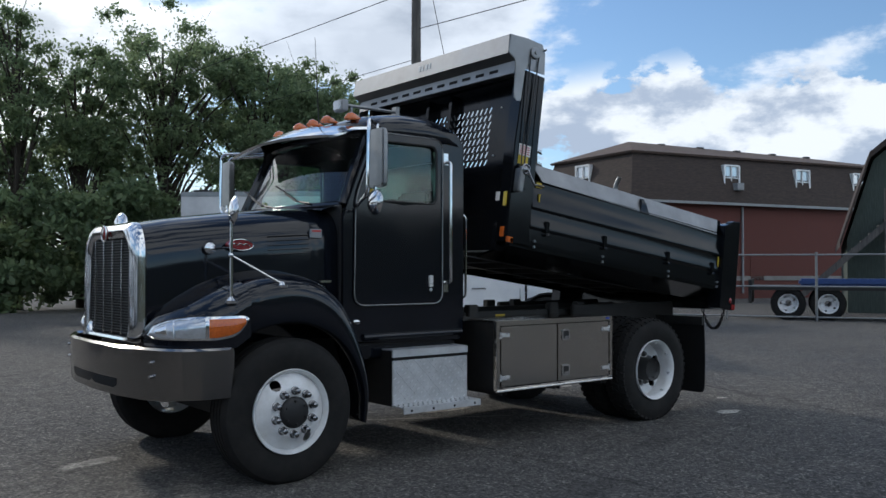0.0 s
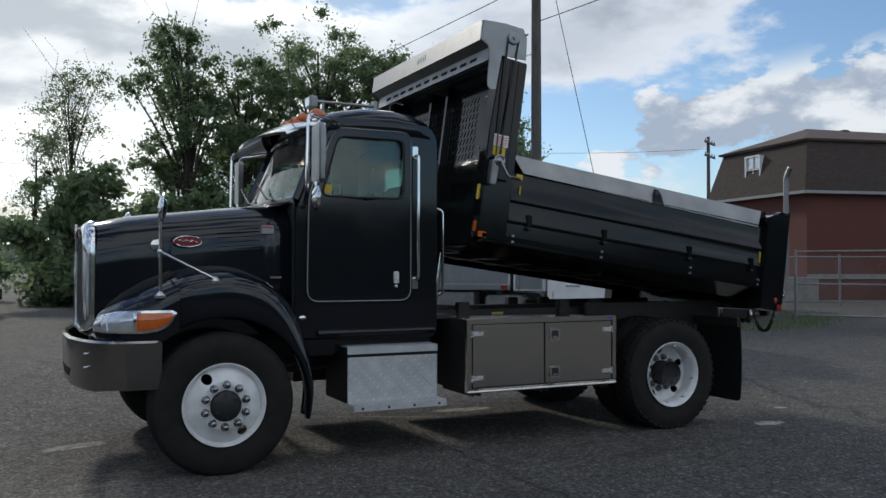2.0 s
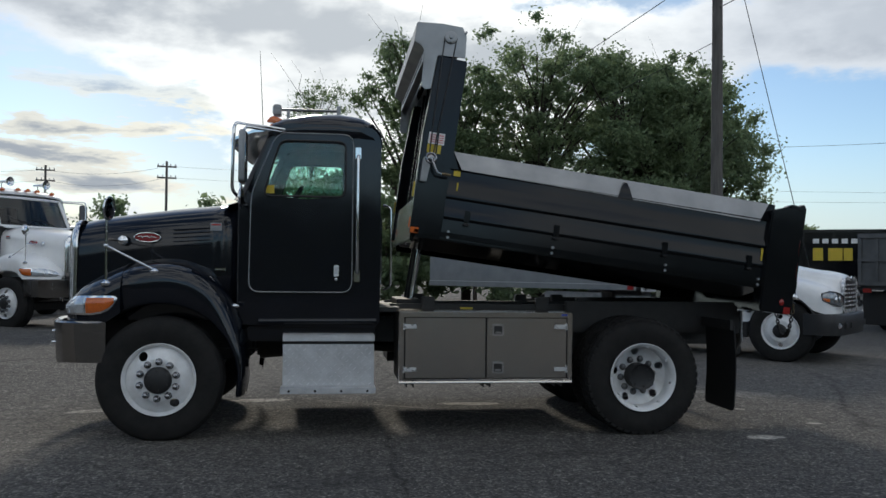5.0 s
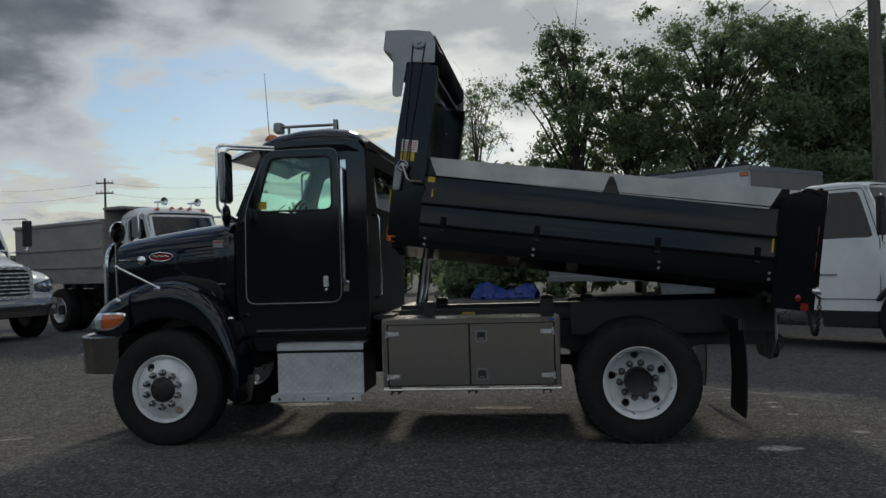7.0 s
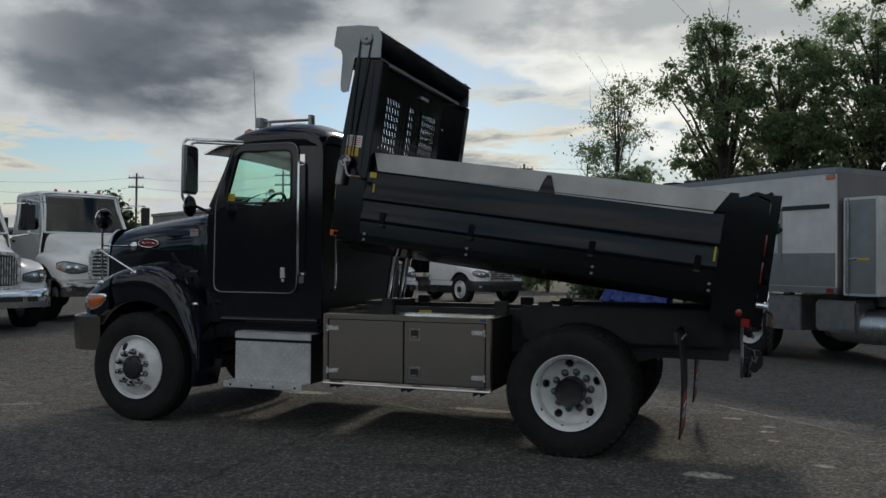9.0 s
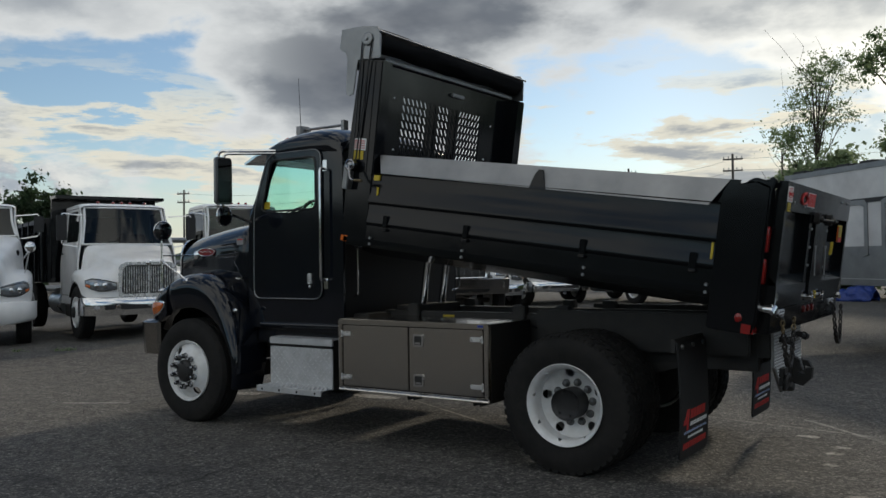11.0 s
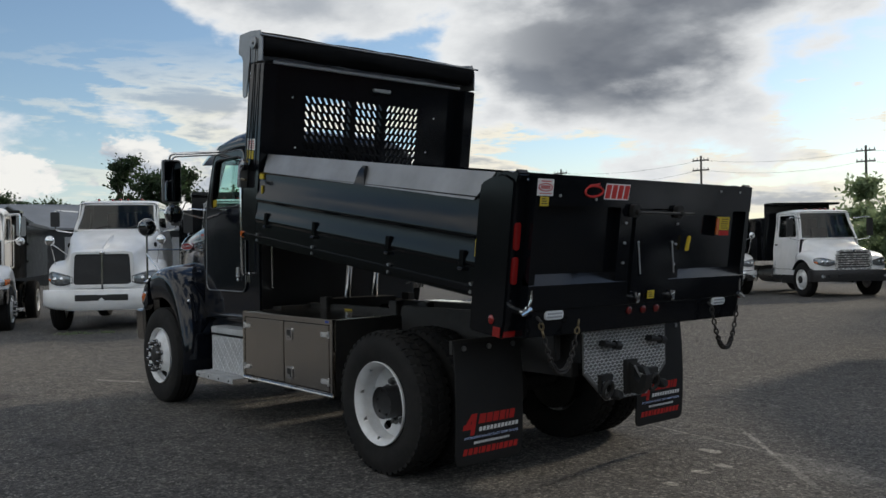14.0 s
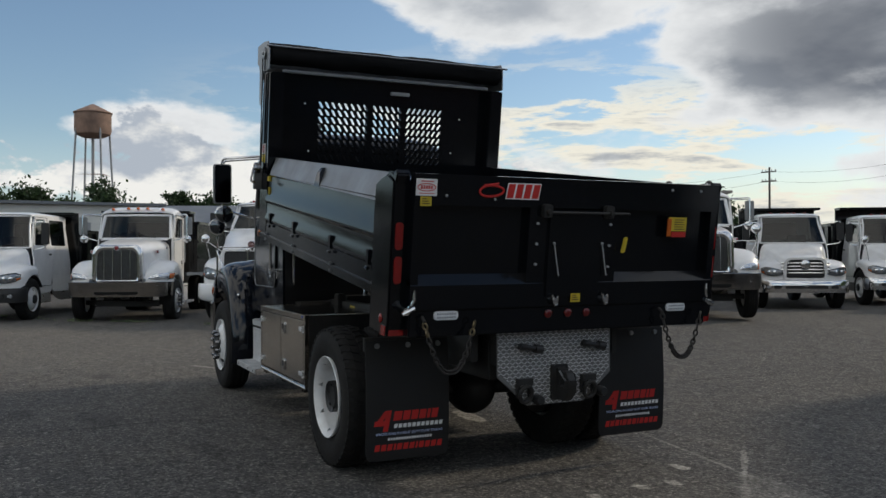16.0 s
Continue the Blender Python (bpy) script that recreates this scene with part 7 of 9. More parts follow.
        for x, y, r in ((-0.128, 0.80, 0.062), (-0.150, 0.945, 0.056)):
            part("reflector", made(ball, (x, s * y, 1.025 + 0.5 * high), 0.03, r, r), M_CHROME, hl, "round bright reflector")
        bm = bmesh.new()
        tube(bm, [(x + 0.010, s * y, z + 0.5 * high) for x, y, z in ((-0.112, 0.60, 0.955), (-0.112, 0.78, 0.925), (-0.135, 0.93, 0.93), (-0.205, 1.035, 0.96), (-0.32, 1.118, 1.02), (-0.335, 1.118, 1.12), (-0.230, 1.03, 1.16), (-0.16, 0.92, 1.145),
                                                                     (-0.122, 0.78, 1.115), (-0.11, 0.60, 1.07))], 0.011, 5, closed=True)
        part("lamp_rim", bm, M_DARK, hl)
        bm = bmesh.new()
        loft(bm, [[(-0.235, s * 1.058, 0.985), (-0.228, s * 1.062, 1.02), (-0.25, s * 1.055, 1.06), (-0.33, s * 1.0, 1.02)], [(-0.325, s * 1.120, 1.01), (-0.318, s * 1.124, 1.03), (-0.335, s * 1.120, 1.062), (-0.40, s * 1.05, 1.03)]])
        for v in bm.verts:
            v.co.z += 0.5 * high
            v.co.x += 0.016
        part("turn_signal", bm, M_AMBER, hl)
    # cab
    back = cx - cab
    rake = 0.34
    side = [(cx, 0.62), (back, 0.62), (back, top - 0.10), (back + 0.06, top - 0.03), (cx - rake - 0.05, top - 0.03), (cx - rake, top - 0.10), (cx - 0.02, cowl + 0.02)]
    for s in (-1, 1):
        w0, w1 = (cx - 0.20, back + 0.22) if not crew else (cx - 0.20, cx - 1.02)
        win = rounded([(w0, cowl + 0.06), (w1, cowl + 0.06), (w1, top - 0.14), (w0 - rake * 0.72, top - 0.14)], 0.05)
        bm = bmesh.new()
        if crew:
            mid = cx - 1.14
            ring_panel(bm, [(cx, 0.62), (mid, 0.62), (mid, top - 0.03), (cx - rake - 0.05, top - 0.03), (cx - 0.02, cowl + 0.02)], win, s * 0.97, s * 1.0, n=72)
            win2 = rounded([(mid - 0.10, cowl + 0.06), (back + 0.16, cowl + 0.06), (back + 0.16, top - 0.14), (mid - 0.10, top - 0.14)], 0.05)
            ring_panel(bm, [(mid, 0.62), (back, 0.62), (back, top - 0.03), (mid, top - 0.03)], win2, s * 0.97, s * 1.0, n=72)
            part("side_window", made(prism, win2, s * 0.98, s * 0.984), M_DARKGLASS, t)
        else:
            ring_panel(bm, side, win, s * 0.97, s * 1.0, n=72)
        part("cab_side", bm, paint, t, smooth=30)
        part("side_window", made(prism, win, s * 0.98, s * 0.984), M_DARKGLASS, t)
        d0, d1 = cx - 0.10, (back + 0.10 if not crew else cx - 1.12)
        bm = bmesh.new()
        tube(bm, [(x, s * 1.001, z) for x, z in rounded([(d0, 0.80), (d1, 0.80), (d1, top - 0.09), (d0 - rake * 0.8, top - 0.09), (d0, cowl)], 0.06)], 0.006, 5, closed=True)
        door_ = part("door_seam", bm, M_DARK, t)
        part("door_handle", B((d1 + 0.06, d1 + 0.20, *sorted((s * 1.0, s * 1.02)), cowl - 0.20, cowl - 0.15)), M_DARK, door_, bevel=0.008)
        # mirror
        bm = bmesh.new()
        tube(bm, arc_pts([(cx - 0.10, s * 0.86, top - 0.25), (cx + 0.08, s * 1.30, top - 0.22), (cx + 0.08, s * 1.30, cowl), (cx - 0.05, s * 0.93, cowl - 0.06)], 0.05), 0.015, 6)
        arm = part("mirror_arm", bm, M_CHROME, t)
        bm = bmesh.new()
        prism(bm, rounded([(s * 1.21, cowl + 0.08), (s * 1.40, cowl + 0.08), (s * 1.40, top - 0.26), (s * 1.21, top - 0.26)], 0.03), cx + 0.04, cx + 0.11, axis="x")
        part("mirror_head", bm, M_DARK if not rounds else M_CHROME, arm, bevel=0.012)
        if rounds or stalks:
            bm = bmesh.new()
            if stalks:
                rod(bm, (-1.15, s * 0.96, 1.62), (-0.50, s * 1.14, 1.88), 0.012, 6)
            rod(bm, (-0.55, s * 1.02, 1.30), (-0.50, s * 1.14, 1.92), 0.011, 6)
            ball(bm, (-0.50, s * 1.14, 1.92), 0.05, 0.10, 0.11)
            part("fender_mirror", bm, M_CHROME, t)
        part("cab_step", B((cx - 1.0, cx - 0.12, *sorted((s * 1.02, s * 0.66)), 0.36, 0.62)), M_TANK if s > 0 or rounds else M_DARK, t, bevel=0.02)
        bm = bmesh.new()
        rod(bm, (back - 0.9, s * 0.80, 0.62), (back + 0.1, s * 0.80, 0.62), 0.27, 18)
        part("fuel_tank", bm, M_TANK, t, "bright cylindrical tank")
    bm = bmesh.new()
    ring_panel(bm, [(-0.98, 0.70), (0.98, 0.70), (0.98, top - 0.03), (-0.98, top - 0.03)], rounded([(-0.6, cowl + 0.1), (0.6, cowl + 0.1), (0.6, top - 0.2), (-0.6, top - 0.2)], 0.05), back - 0.005, back + 0.025, axis="x", n=64)
    part("cab_back", bm, paint, t, smooth=30)
    part("back_window", made(prism, [(-0.6, cowl + 0.1), (0.6, cowl + 0.1), (0.6, top - 0.2), (-0.6, top - 0.2)], back + 0.006, back + 0.010, axis="x"), M_DARKGLASS, t)
    bm = bmesh.new()
    loft(bm, [roof_ring(cx - rake + 0.06, top - 0.03, top - 0.08, 0.96), roof_ring(cx - rake - 0.06, top + 0.02, top - 0.08, 1.0), roof_ring(cx - rake - 0.5, top + 0.05, top - 0.08, 1.0),
              roof_ring(back + 0.1, top + 0.03, top - 0.08, 1.0), roof_ring(back, top - 0.02, top - 0.09, 0.99)], closed=False)
    part("roof", bm, paint, t, smooth=50)
    bm = bmesh.new()
    rings = []
    for k in range(7):
        u = k / 6
        rings.append([(cx - 0.01 - rake * u + 0.10 * (1 - (j / 6) ** 2), (0.95 - 0.05 * u) * j / 6, cowl + (top - 0.07 - cowl) * u) for j in range(-6, 7)])
    loft(bm, rings, closed=False)
    part("windshield", bm, M_DARKGLASS, t, "dark raked windshield")
    bm = bmesh.new()
    for s in (-1, 1):
        tube(bm, [r[0 if s < 0 else -1] for r in rings], 0.032, 6)
    tube(bm, rings[0], 0.022, 6)
    tube(bm, rings[-1], 0.022, 6)
    part("windshield_frame", bm, paint, t)
    for y in (-0.45, 0.25):
        part("wiper", made(tube, [(cx + 0.08, y, cowl + 0.04), (cx + 0.05, y + 0.3, cowl + 0.10)], 0.01, 5), M_DARK, t)
    part("cab_inside", B((back + 0.03, cx - 0.06, -0.95, 0.95, 0.75, 1.10), (cx - 0.30, cx - 0.02, -0.86, 0.86, 1.1, cowl - 0.02), (back + 0.1, back + 0.25, -0.75, -0.2, 1.1, 2.1), (back + 0.1, back + 0.25, 0.2, 0.75, 1.1, 2.1)), M_SEATGREY, t, bevel=0.03)
    if lamps:
        for y in (-0.55, -0.2, 0.0, 0.2, 0.55):
            bm = bmesh.new()
            ball(bm, (cx - rake - 0.14, y, top + 0.045), 0.06, 0.035, 0.03, 10, 6)
            part("roof_lamp", bm, M_RED, t)
    if rounds:
        for y in (-0.6, 0.6):
            bm = bmesh.new()
            rod(bm, (cx - rake - 0.2, y, top + 0.02), (cx - rake - 0.2, y, top + 0.22), 0.015, 6)
            ball(bm, (cx - rake - 0.18, y, top + 0.26), 0.08, 0.08, 0.08)
            part("beacon", bm, M_CHROME, t, "round chrome roof beacon")
    # chassis and wheels
    part("frame", B((rx - 1.0, -0.3, -0.45, -0.36, 0.62, 0.86), (rx - 1.0, -0.3, 0.36, 0.45, 0.62, 0.86), (-1.4, -0.35, -0.5, 0.5, 0.62, 0.9)), M_CHASSIS, t)
    bm = bmesh.new()
    rod(bm, (fx, -1.0, 0.5), (fx, 1.0, 0.5), 0.05, 8)
    rod(bm, (rx, -1.0, 0.5), (rx, 1.0, 0.5), 0.07, 8)
    part("axle", bm, M_CHASSIS, t)
    for s in (-1, 1):
        for x, steer, yo in ((fx, True, 1.16), (rx, False, 1.18)):
            w = new("front_wheel" if steer else "rear_wheel")
            w.parent = t
            w.matrix_local = pose(x, s * yo, 0.505, 0, 0, 0 if s < 0 else 180)
            shared("tyre", TYRE_STEER, w, pose(0, 0.14, 0))
            shared("rim", RIM_STEER if steer else RIM_DRIVE, w)
            shared("hub", HUB_STEER if steer else HUB_DRIVE, w)
    # load body
    b0 = back - 0.25 - sleeper
    if body == "dump":
        bm = bmesh.new()
        x0, x1, z0, z1 = b0, b0 - body_len, 1.05, body_top - 0.45
        ring = [(-1.2, z0), (1.2, z0), (1.22, z1), (1.12, z1), (1.12, z0 + 0.1), (-1.12, z0 + 0.1), (-1.12, z1), (-1.22, z1)]
        loft(bm, [[(x0, *p) for p in ring], [(x1, *p) for p in ring]])
        box(bm, x0 - 0.08, x0, -1.12, 1.12, z0 + 0.1, body_top)
        box(bm, x1, x1 + 0.06, -1.12, 1.12, z0 + 0.1, z1)
        db = part("dump_body", bm, body_mat, t, "steel dump body", smooth=0, bevel=0.01)
        part("cab_shield", B((x0, x0 + 0.55, -1.15, 1.15, body_top - 0.05, body_top + 0.02)), body_mat, db, bevel=0.01)
        for s in (-1, 1):
            for x in np.linspace(x0 - 0.3, x1 + 0.3, 5):
                part("side_rib", B((x - 0.04, x + 0.04, *sorted((s * 1.28, s * 1.21)), z0, z1)), body_mat, db, bevel=0.01)
            part("side_rail", B((x1, x0, *sorted((s * 1.27, s * 1.215)), z1 - 0.1, z1)), body_mat, db, bevel=0.01)
    # the cab draws in towards its roof
    for ob in t.children:
        if ob.type == "MESH" and ob.name.split(".")[0] in ("cab_side", "side_window", "cab_back", "back_window", "roof", "windshield", "windshield_frame", "door_seam", "wiper", "cab_lamp", "roof_lamp"):
            for v in ob.data.vertices:
                v.co.y *= 1.0 - 0.13 * min(1.0, max(0.0, (v.co.z - cowl + 0.35) / (top - cowl)))

    return t


def at_yard(x, y, heading, dz=0.0):
    """heading: degrees from +x towards +y."""
    return pose(x, y, ground_height(x, y) + dz, 0, 0, heading)


TWIN_PARTS = ("hood hood_louvre grille_surround hood_emblem side_emblem fender_badge front_fender hood_skirt fender_nose headlight bumper cab_side door grab_handle cab_back back_window cab_floor "
              "cab_sill roof windshield windshield_frame cowl wiper marker_lamp seat dashboard steering_wheel mirror_bracket fender_mirror_stalk hood_latch_cup front_wheel rear_wheel frame_rail "
              "front_axle rear_axle engine step_box step_face").split()
REPAINT = {"black_paint": M_WHITE, "satin_black": M_WHITE, "cab_glass": M_DARKGLASS}
M_DULLBODY = material("dull_beige_body", (0.30, 0.285, 0.265), 0.6, vary=0.3, scale=1.2, stretch=(1, 1, 3), second=(0.21, 0.20, 0.19), bump=0.05)
twin_mesh = {}


def twin_part(ob, parent):
    c = ob.copy()
    key = ob.data.name if ob.data else ""
    if ob.data and ob.data.materials and REPAINT.get(ob.data.materials[0].name):
        if key not in twin_mesh:
            twin_mesh[key] = ob.data.copy()
            twin_mesh[key].materials[0] = REPAINT[ob.data.materials[0].name]
        c.data = twin_mesh[key]
    scene.collection.objects.link(c)
    c.parent = parent
    c.matrix_local = ob.matrix_local.copy()
    for ch in ob.children:
        twin_part(ch, c)


def plain_label(ob, old, new_word):
    for k, v in list(ob.items()):
        if isinstance(v, str) and old in v:
            ob[k] = v.replace(old, new_word)
    for ch in ob.children:
        plain_label(ch, old, new_word)


def white_twin(m, label, body_mat, top, horns):
    """A parked truck of the same make in white: the same front and cab, with its own load body."""
    t = thing("parked_truck", m, label, "truck", "row of parked trucks")
    for ob in list(truck.children):
        kind_ = ob.name.split(".")[0]
        if kind_ in TWIN_PARTS and (horns or kind_ not in ("fender_mirror_stalk", "hood_latch_cup")):
            twin_part(ob, t)
    for ob in t.children:
        if ob.type == "MESH" and ob.data.materials and ob.data.materials[0] in (M_WHITE, M_DARKGLASS):
            plain_label(ob, "black", "white")
    bm = bmesh.new()
    ring = [(-1.2, 1.15), (1.2, 1.15), (1.22, top - 0.25), (1.12, top - 0.25), (1.12, 1.25), (-1.12, 1.25), (-1.12, top - 0.25), (-1.22, top - 0.25)]
    loft(bm, [[(x, *p) for p in ring] for x in (2.15, 6.3)])
    box(bm, 2.15, 2.23, -1.12, 1.12, 1.25, top)
    box(bm, 6.24, 6.3, -1.12, 1.12, 1.25, top - 0.3)
    db = part("dump_body", bm, body_mat, t, "steel dump body with ribbed sides", smooth=0, bevel=0.01)
    part("cab_shield", B((1.55, 2.23, -1.15, 1.15, top - 0.02, top + 0.04)), body_mat, db, bevel=0.01)
    for s in (-1, 1):
        for z in (1.55, 1.98):
            part("side_rib", B((2.2, 6.25, *sorted((s * 1.25, s * 1.20)), z - 0.03, z + 0.03)), body_mat, db, bevel=0.01)
        part("top_rail", B((2.15, 6.3, *sorted((s * 1.27, s * 1.10)), top - 0.30, top - 0.22)), body_mat, db, bevel=0.01)
    if horns:
        for y in (-0.45, 0.45):
            bm = bmesh.new()
            lathe(bm, [(0.02, 0.0), (0.03, -0.25), (0.09, -0.36), (0.095, -0.38), (0.02, -0.36)], c=(1.22, y, 2.97), axis="x", seg=18)
            rod(bm, (1.1, y, 2.83), (1.1, y, 2.96), 0.012, 6)
            part("air_horn", bm, M_CHROME, t, "chrome trumpet horn on the roof")
    return t


white_twin(pose(-11.99, -1.16, -0.04, 0, 0, -21.2 + 180), "white parked truck with tall barred chrome grille and dark body", M_BOXBLACK, 2.75, False)
white_twin(pose(-4.24, 9.91, ground_height(-4.24, 9.91), 0, 0, -30.6 + 180), "white parked truck with chrome horns and dull beige dump body", M_DULLBODY, 2.85, True)
ROW = "row of parked trucks"
parked_truck("parked_truck", at_yard(-12.6, -4.7, -22), "white parked crew-cab truck with dark dump box", ROW, hood=1.2, cowl=1.78, top=2.66, crew=True, cab=2.4, body="dump", lamps=False, grille="bars", bumper=M_DARK)
parked_truck("parked_truck", at_yard(-9.15, 1.12, -30), "white parked truck with grey mesh grille and white bumper", ROW, hood=1.45, nose=1.70, cowl=2.17, top=2.84, grille="mesh", bumper=M_WHITE,
             bz=(0.44, 0.88), wide=0.13, high=0.14, stalks=True, slot=(0.64, 0.77, 0.53), fog=False)
parked_truck("parked_truck", at_yard(-7.05, 3.64, -20), "white parked truck with barred chrome grille and black dump box", ROW, hood=1.30, nose=1.50, cowl=1.84, top=2.68, grille="bars", body="dump", body_top=2.9)
parked_truck("parked_truck", at_yard(-6.6, 6.35, -23), "white parked truck with slatted grille and grey bumper", ROW, hood=1.25, nose=1.45, cowl=1.76, top=2.64, grille="rows", bumper=M_BUMPER)
parked_truck("parked_truck", at_yard(-6.5, 15.8, -33), "white parked truck with wide chrome slatted grille", ROW, hood=1.25, nose=1.45, cowl=1.84, top=2.68, grille="wide", body="dump", body_top=2.9)
parked_truck("parked_truck", at_yard(-5.9, 19.35, -33), "white parked truck with upright chrome grille bars and dark dump box", ROW, stalks=True, hood=1.25, nose=1.48, cowl=1.80, top=2.66, grille="bars", body="dump", body_top=2.95)
parked_truck("parked_truck", at_yard(-2.3, 20.4, -33), "white parked truck with black bumper and slatted grille", ROW, hood=1.2, cowl=1.74, crew=False, grille="rows", bumper=M_DARK, body="dump", body_top=2.9)

# box truck standing behind, nose towards the yard's mouth
vm = at_yard(10.12, 4.78, -43)
van = parked_truck("box_truck", vm, "white box truck with plain panelled body", hood=1.2, nose=1.42, cowl=1.68, top=2.60, cab=1.35, grille="rows", bumper=M_DARK, base=4.2, lamps=False)
x0, x1 = -3.40, -8.0
part("van_side", B((x1, x0, -1.25, 1.25, 1.12, 3.0)), M_VAN, van, "white panelled van body", bevel=0.02)
vb = part("van_rail", B((x1, x0 + 0.01, -1.262, 1.262, 1.10, 1.20), (x1, x0 + 0.012, -1.262, 1.262, 2.93, 3.02)), M_ALU, van, bevel=0.006)
M_VANFRONT = material("dark_van_front", (0.16, 0.15, 0.15), 0.5, vary=0.2, scale=2)
part("van_front", B((x0 + 0.002, x0 + 0.012, -1.23, 1.23, 1.2, 2.93)), M_VANFRONT, van, "dull grey van front panel")
for s in (-1, 1):
    for a in (-1.1, -2.6):
        bm = bmesh.new()
        ring_panel(bm, [(x0 + a - 1.1, 1.55), (x0 + a + 0.1, 1.55), (x0 + a + 0.1, 2.45), (x0 + a - 1.1, 2.45)], [(x0 + a - 1.02, 1.63), (x0 + a + 0.02, 1.63), (x0 + a + 0.02, 2.37), (x0 + a - 1.02, 2.37)], *sorted((s * 1.268, s * 1.25)), n=48)
        part("side_panel", bm, M_ALU, vb, "aluminium framed side panel", smooth=0)
    part("kick_panel", B((x1 + 0.02, x0 - 0.02, *sorted((s * 1.256, s * 1.249)), 1.21, 1.72)), M_ALU, vb, "dull aluminium lower panel", smooth=0)
    part("panel_strip", B((x1 + 0.02, x0 - 0.12, *sorted((s * 1.262, s * 1.249)), 2.40, 2.47)), M_DARK, vb, "dark horizontal strip", smooth=0)
    part("under_box", B((x0 - 1.9, x0 - 0.7, *sorted((s * 1.18, s * 0.70)), 0.50, 1.05)), M_PLATE, vb, "bright under-body box", bevel=0.015)
    part("under_tank", B((x0 - 0.5, x0 + 0.25, *sorted((s * 1.12, s * 0.66)), 0.52, 1.0)), M_PLATE, vb, "bright side tank", bevel=0.04)
    bm = bmesh.new()
    box(bm, x0 - 0.18, x0 - 0.02, *sorted((s * 1.27, s * 1.25)), 2.84, 2.91)
    part("corner_lamp", bm, M_AMBER, vb, bevel=0.01)
    part("tail_reflector", B((x0 - 0.16, x0 - 0.04, *sorted((s * 1.27, s * 1.25)), 1.11, 1.18)), M_RED, vb)
cb = part("side_cabinet", B((x0 + 0.06, x0 + 0.64, -1.18, -0.45, 1.08, 2.55)), M_VAN, van, "upright aluminium cabinet with latch", bevel=0.012)
part("cabinet_door", B((x0 + 0.10, x0 + 0.60, -1.19, -1.181, 1.12, 2.51)), M_ALU, cb, bevel=0.004)
bm = bmesh.new()
rod(bm, (x0 + 0.17, -1.205, 1.10), (x0 + 0.17, -1.205, 2.53), 0.014, 8)
rod(bm, (x0 + 0.17, -1.205, 1.62), (x0 + 0.32, -1.21, 1.64), 0.014, 8)
part("lock_rod", bm, M_CHROME, cb)
part("lock_handle", B((x0 + 0.32, x0 + 0.52, -1.21, -1.195, 1.61, 1.645)), M_YELLOW, cb)
bm = bmesh.new()
for k in range(8):
    box(bm, x1 + 0.25 + 0.56 * k, x1 + 0.55 + 0.56 * k, -1.25, -1.02, 3.02, 3.06)
part("roof_vent_cap", bm, M_DARK, vb)
bm = bmesh.new()
for k in range(9):
    box(bm, -2.15 - 0.03 * k, -2.132 - 0.03 * k, -1.0045, -1.002, 1.16, 1.19)
part("door_print", bm, M_DARK, van, smooth=0)

# black dump truck standing across the far end of the yard
bt = parked_truck("black_dump_truck", at_yard(23.4, 15.0, -30), "black dump truck with coloured lettering strokes on its box", hood=1.3, paint=M_BLACK, body="dump", body_top=3.3, body_len=4.2, base=4.6)
bm = bmesh.new()
for k, w_ in enumerate((0.30, 0.42, 0.26, 0.22, 0.22, 0.14, 0.2)):
    x = -6.9 + 0.45 * k
    box(bm, x, x + w_, -1.292, -1.285, 1.85, 2.25)
tagged(part("box_lettering", bm, M_YELLOW, bt, "yellow trade mark as plain strokes", smooth=0), kind="stuff")
bm = bmesh.new()
for k in range(11):
    box(bm, -6.9 + 0.28 * k, -6.72 + 0.28 * k, -1.292, -1.285, 2.40, 2.55)
tagged(part("box_lettering", bm, M_LABEL, bt, smooth=0), kind="stuff")

# dark dump truck with its tail to the yard
M_DULLGREY = material("dull_grey_gate", (0.10, 0.105, 0.11), 0.6, vary=0.4, scale=3, bump=0.05)
dt = parked_truck("dark_dump_truck", at_yard(20.25, 13.95, 36), "dark dump truck with ribbed grey tailgate and high headboard", hood=1.2, cab=1.4, paint=M_BLACK, body="dump", body_mat=M_BIN, body_top=2.9, body_len=3.4, base=4.0)
back_x = -0.18 - 1.2 - 1.4 - 0.25 - 3.4
part("high_headboard", B((back_x + 3.32, back_x + 3.40, -1.16, 1.16, 1.2, 3.25)), M_BIN, dt, "tall dark headboard", bevel=0.01)
tg = part("tailgate", B((back_x - 0.06, back_x - 0.004, -1.22, 1.22, 1.15, 2.42)), M_DULLGREY, dt, "dull grey ribbed tailgate", bevel=0.01)
for z in (1.20, 1.78, 2.36):
    part("gate_rib", B((back_x - 0.11, back_x - 0.061, -1.22, 1.22, z - 0.045, z + 0.045)), M_DULLGREY, tg, bevel=0.01)
for y in np.linspace(-1.17, 1.17, 7):
    part("gate_rib", B((back_x - 0.105, back_x - 0.061, y - 0.045, y + 0.045, 1.246, 2.314)), M_DULLGREY, tg, bevel=0.01)
for s in (-1, 1):
    part("mud_flap", B((back_x + 0.25, back_x + 0.27, *sorted((s * 1.22, s * 0.62)), 0.18, 0.98)), M_FLAP, dt)
    part("tail_lamp", B((back_x - 0.03, back_x + 0.02, *sorted((s * 1.12, s * 0.92)), 0.98, 1.08)), M_RED, dt, bevel=0.01)

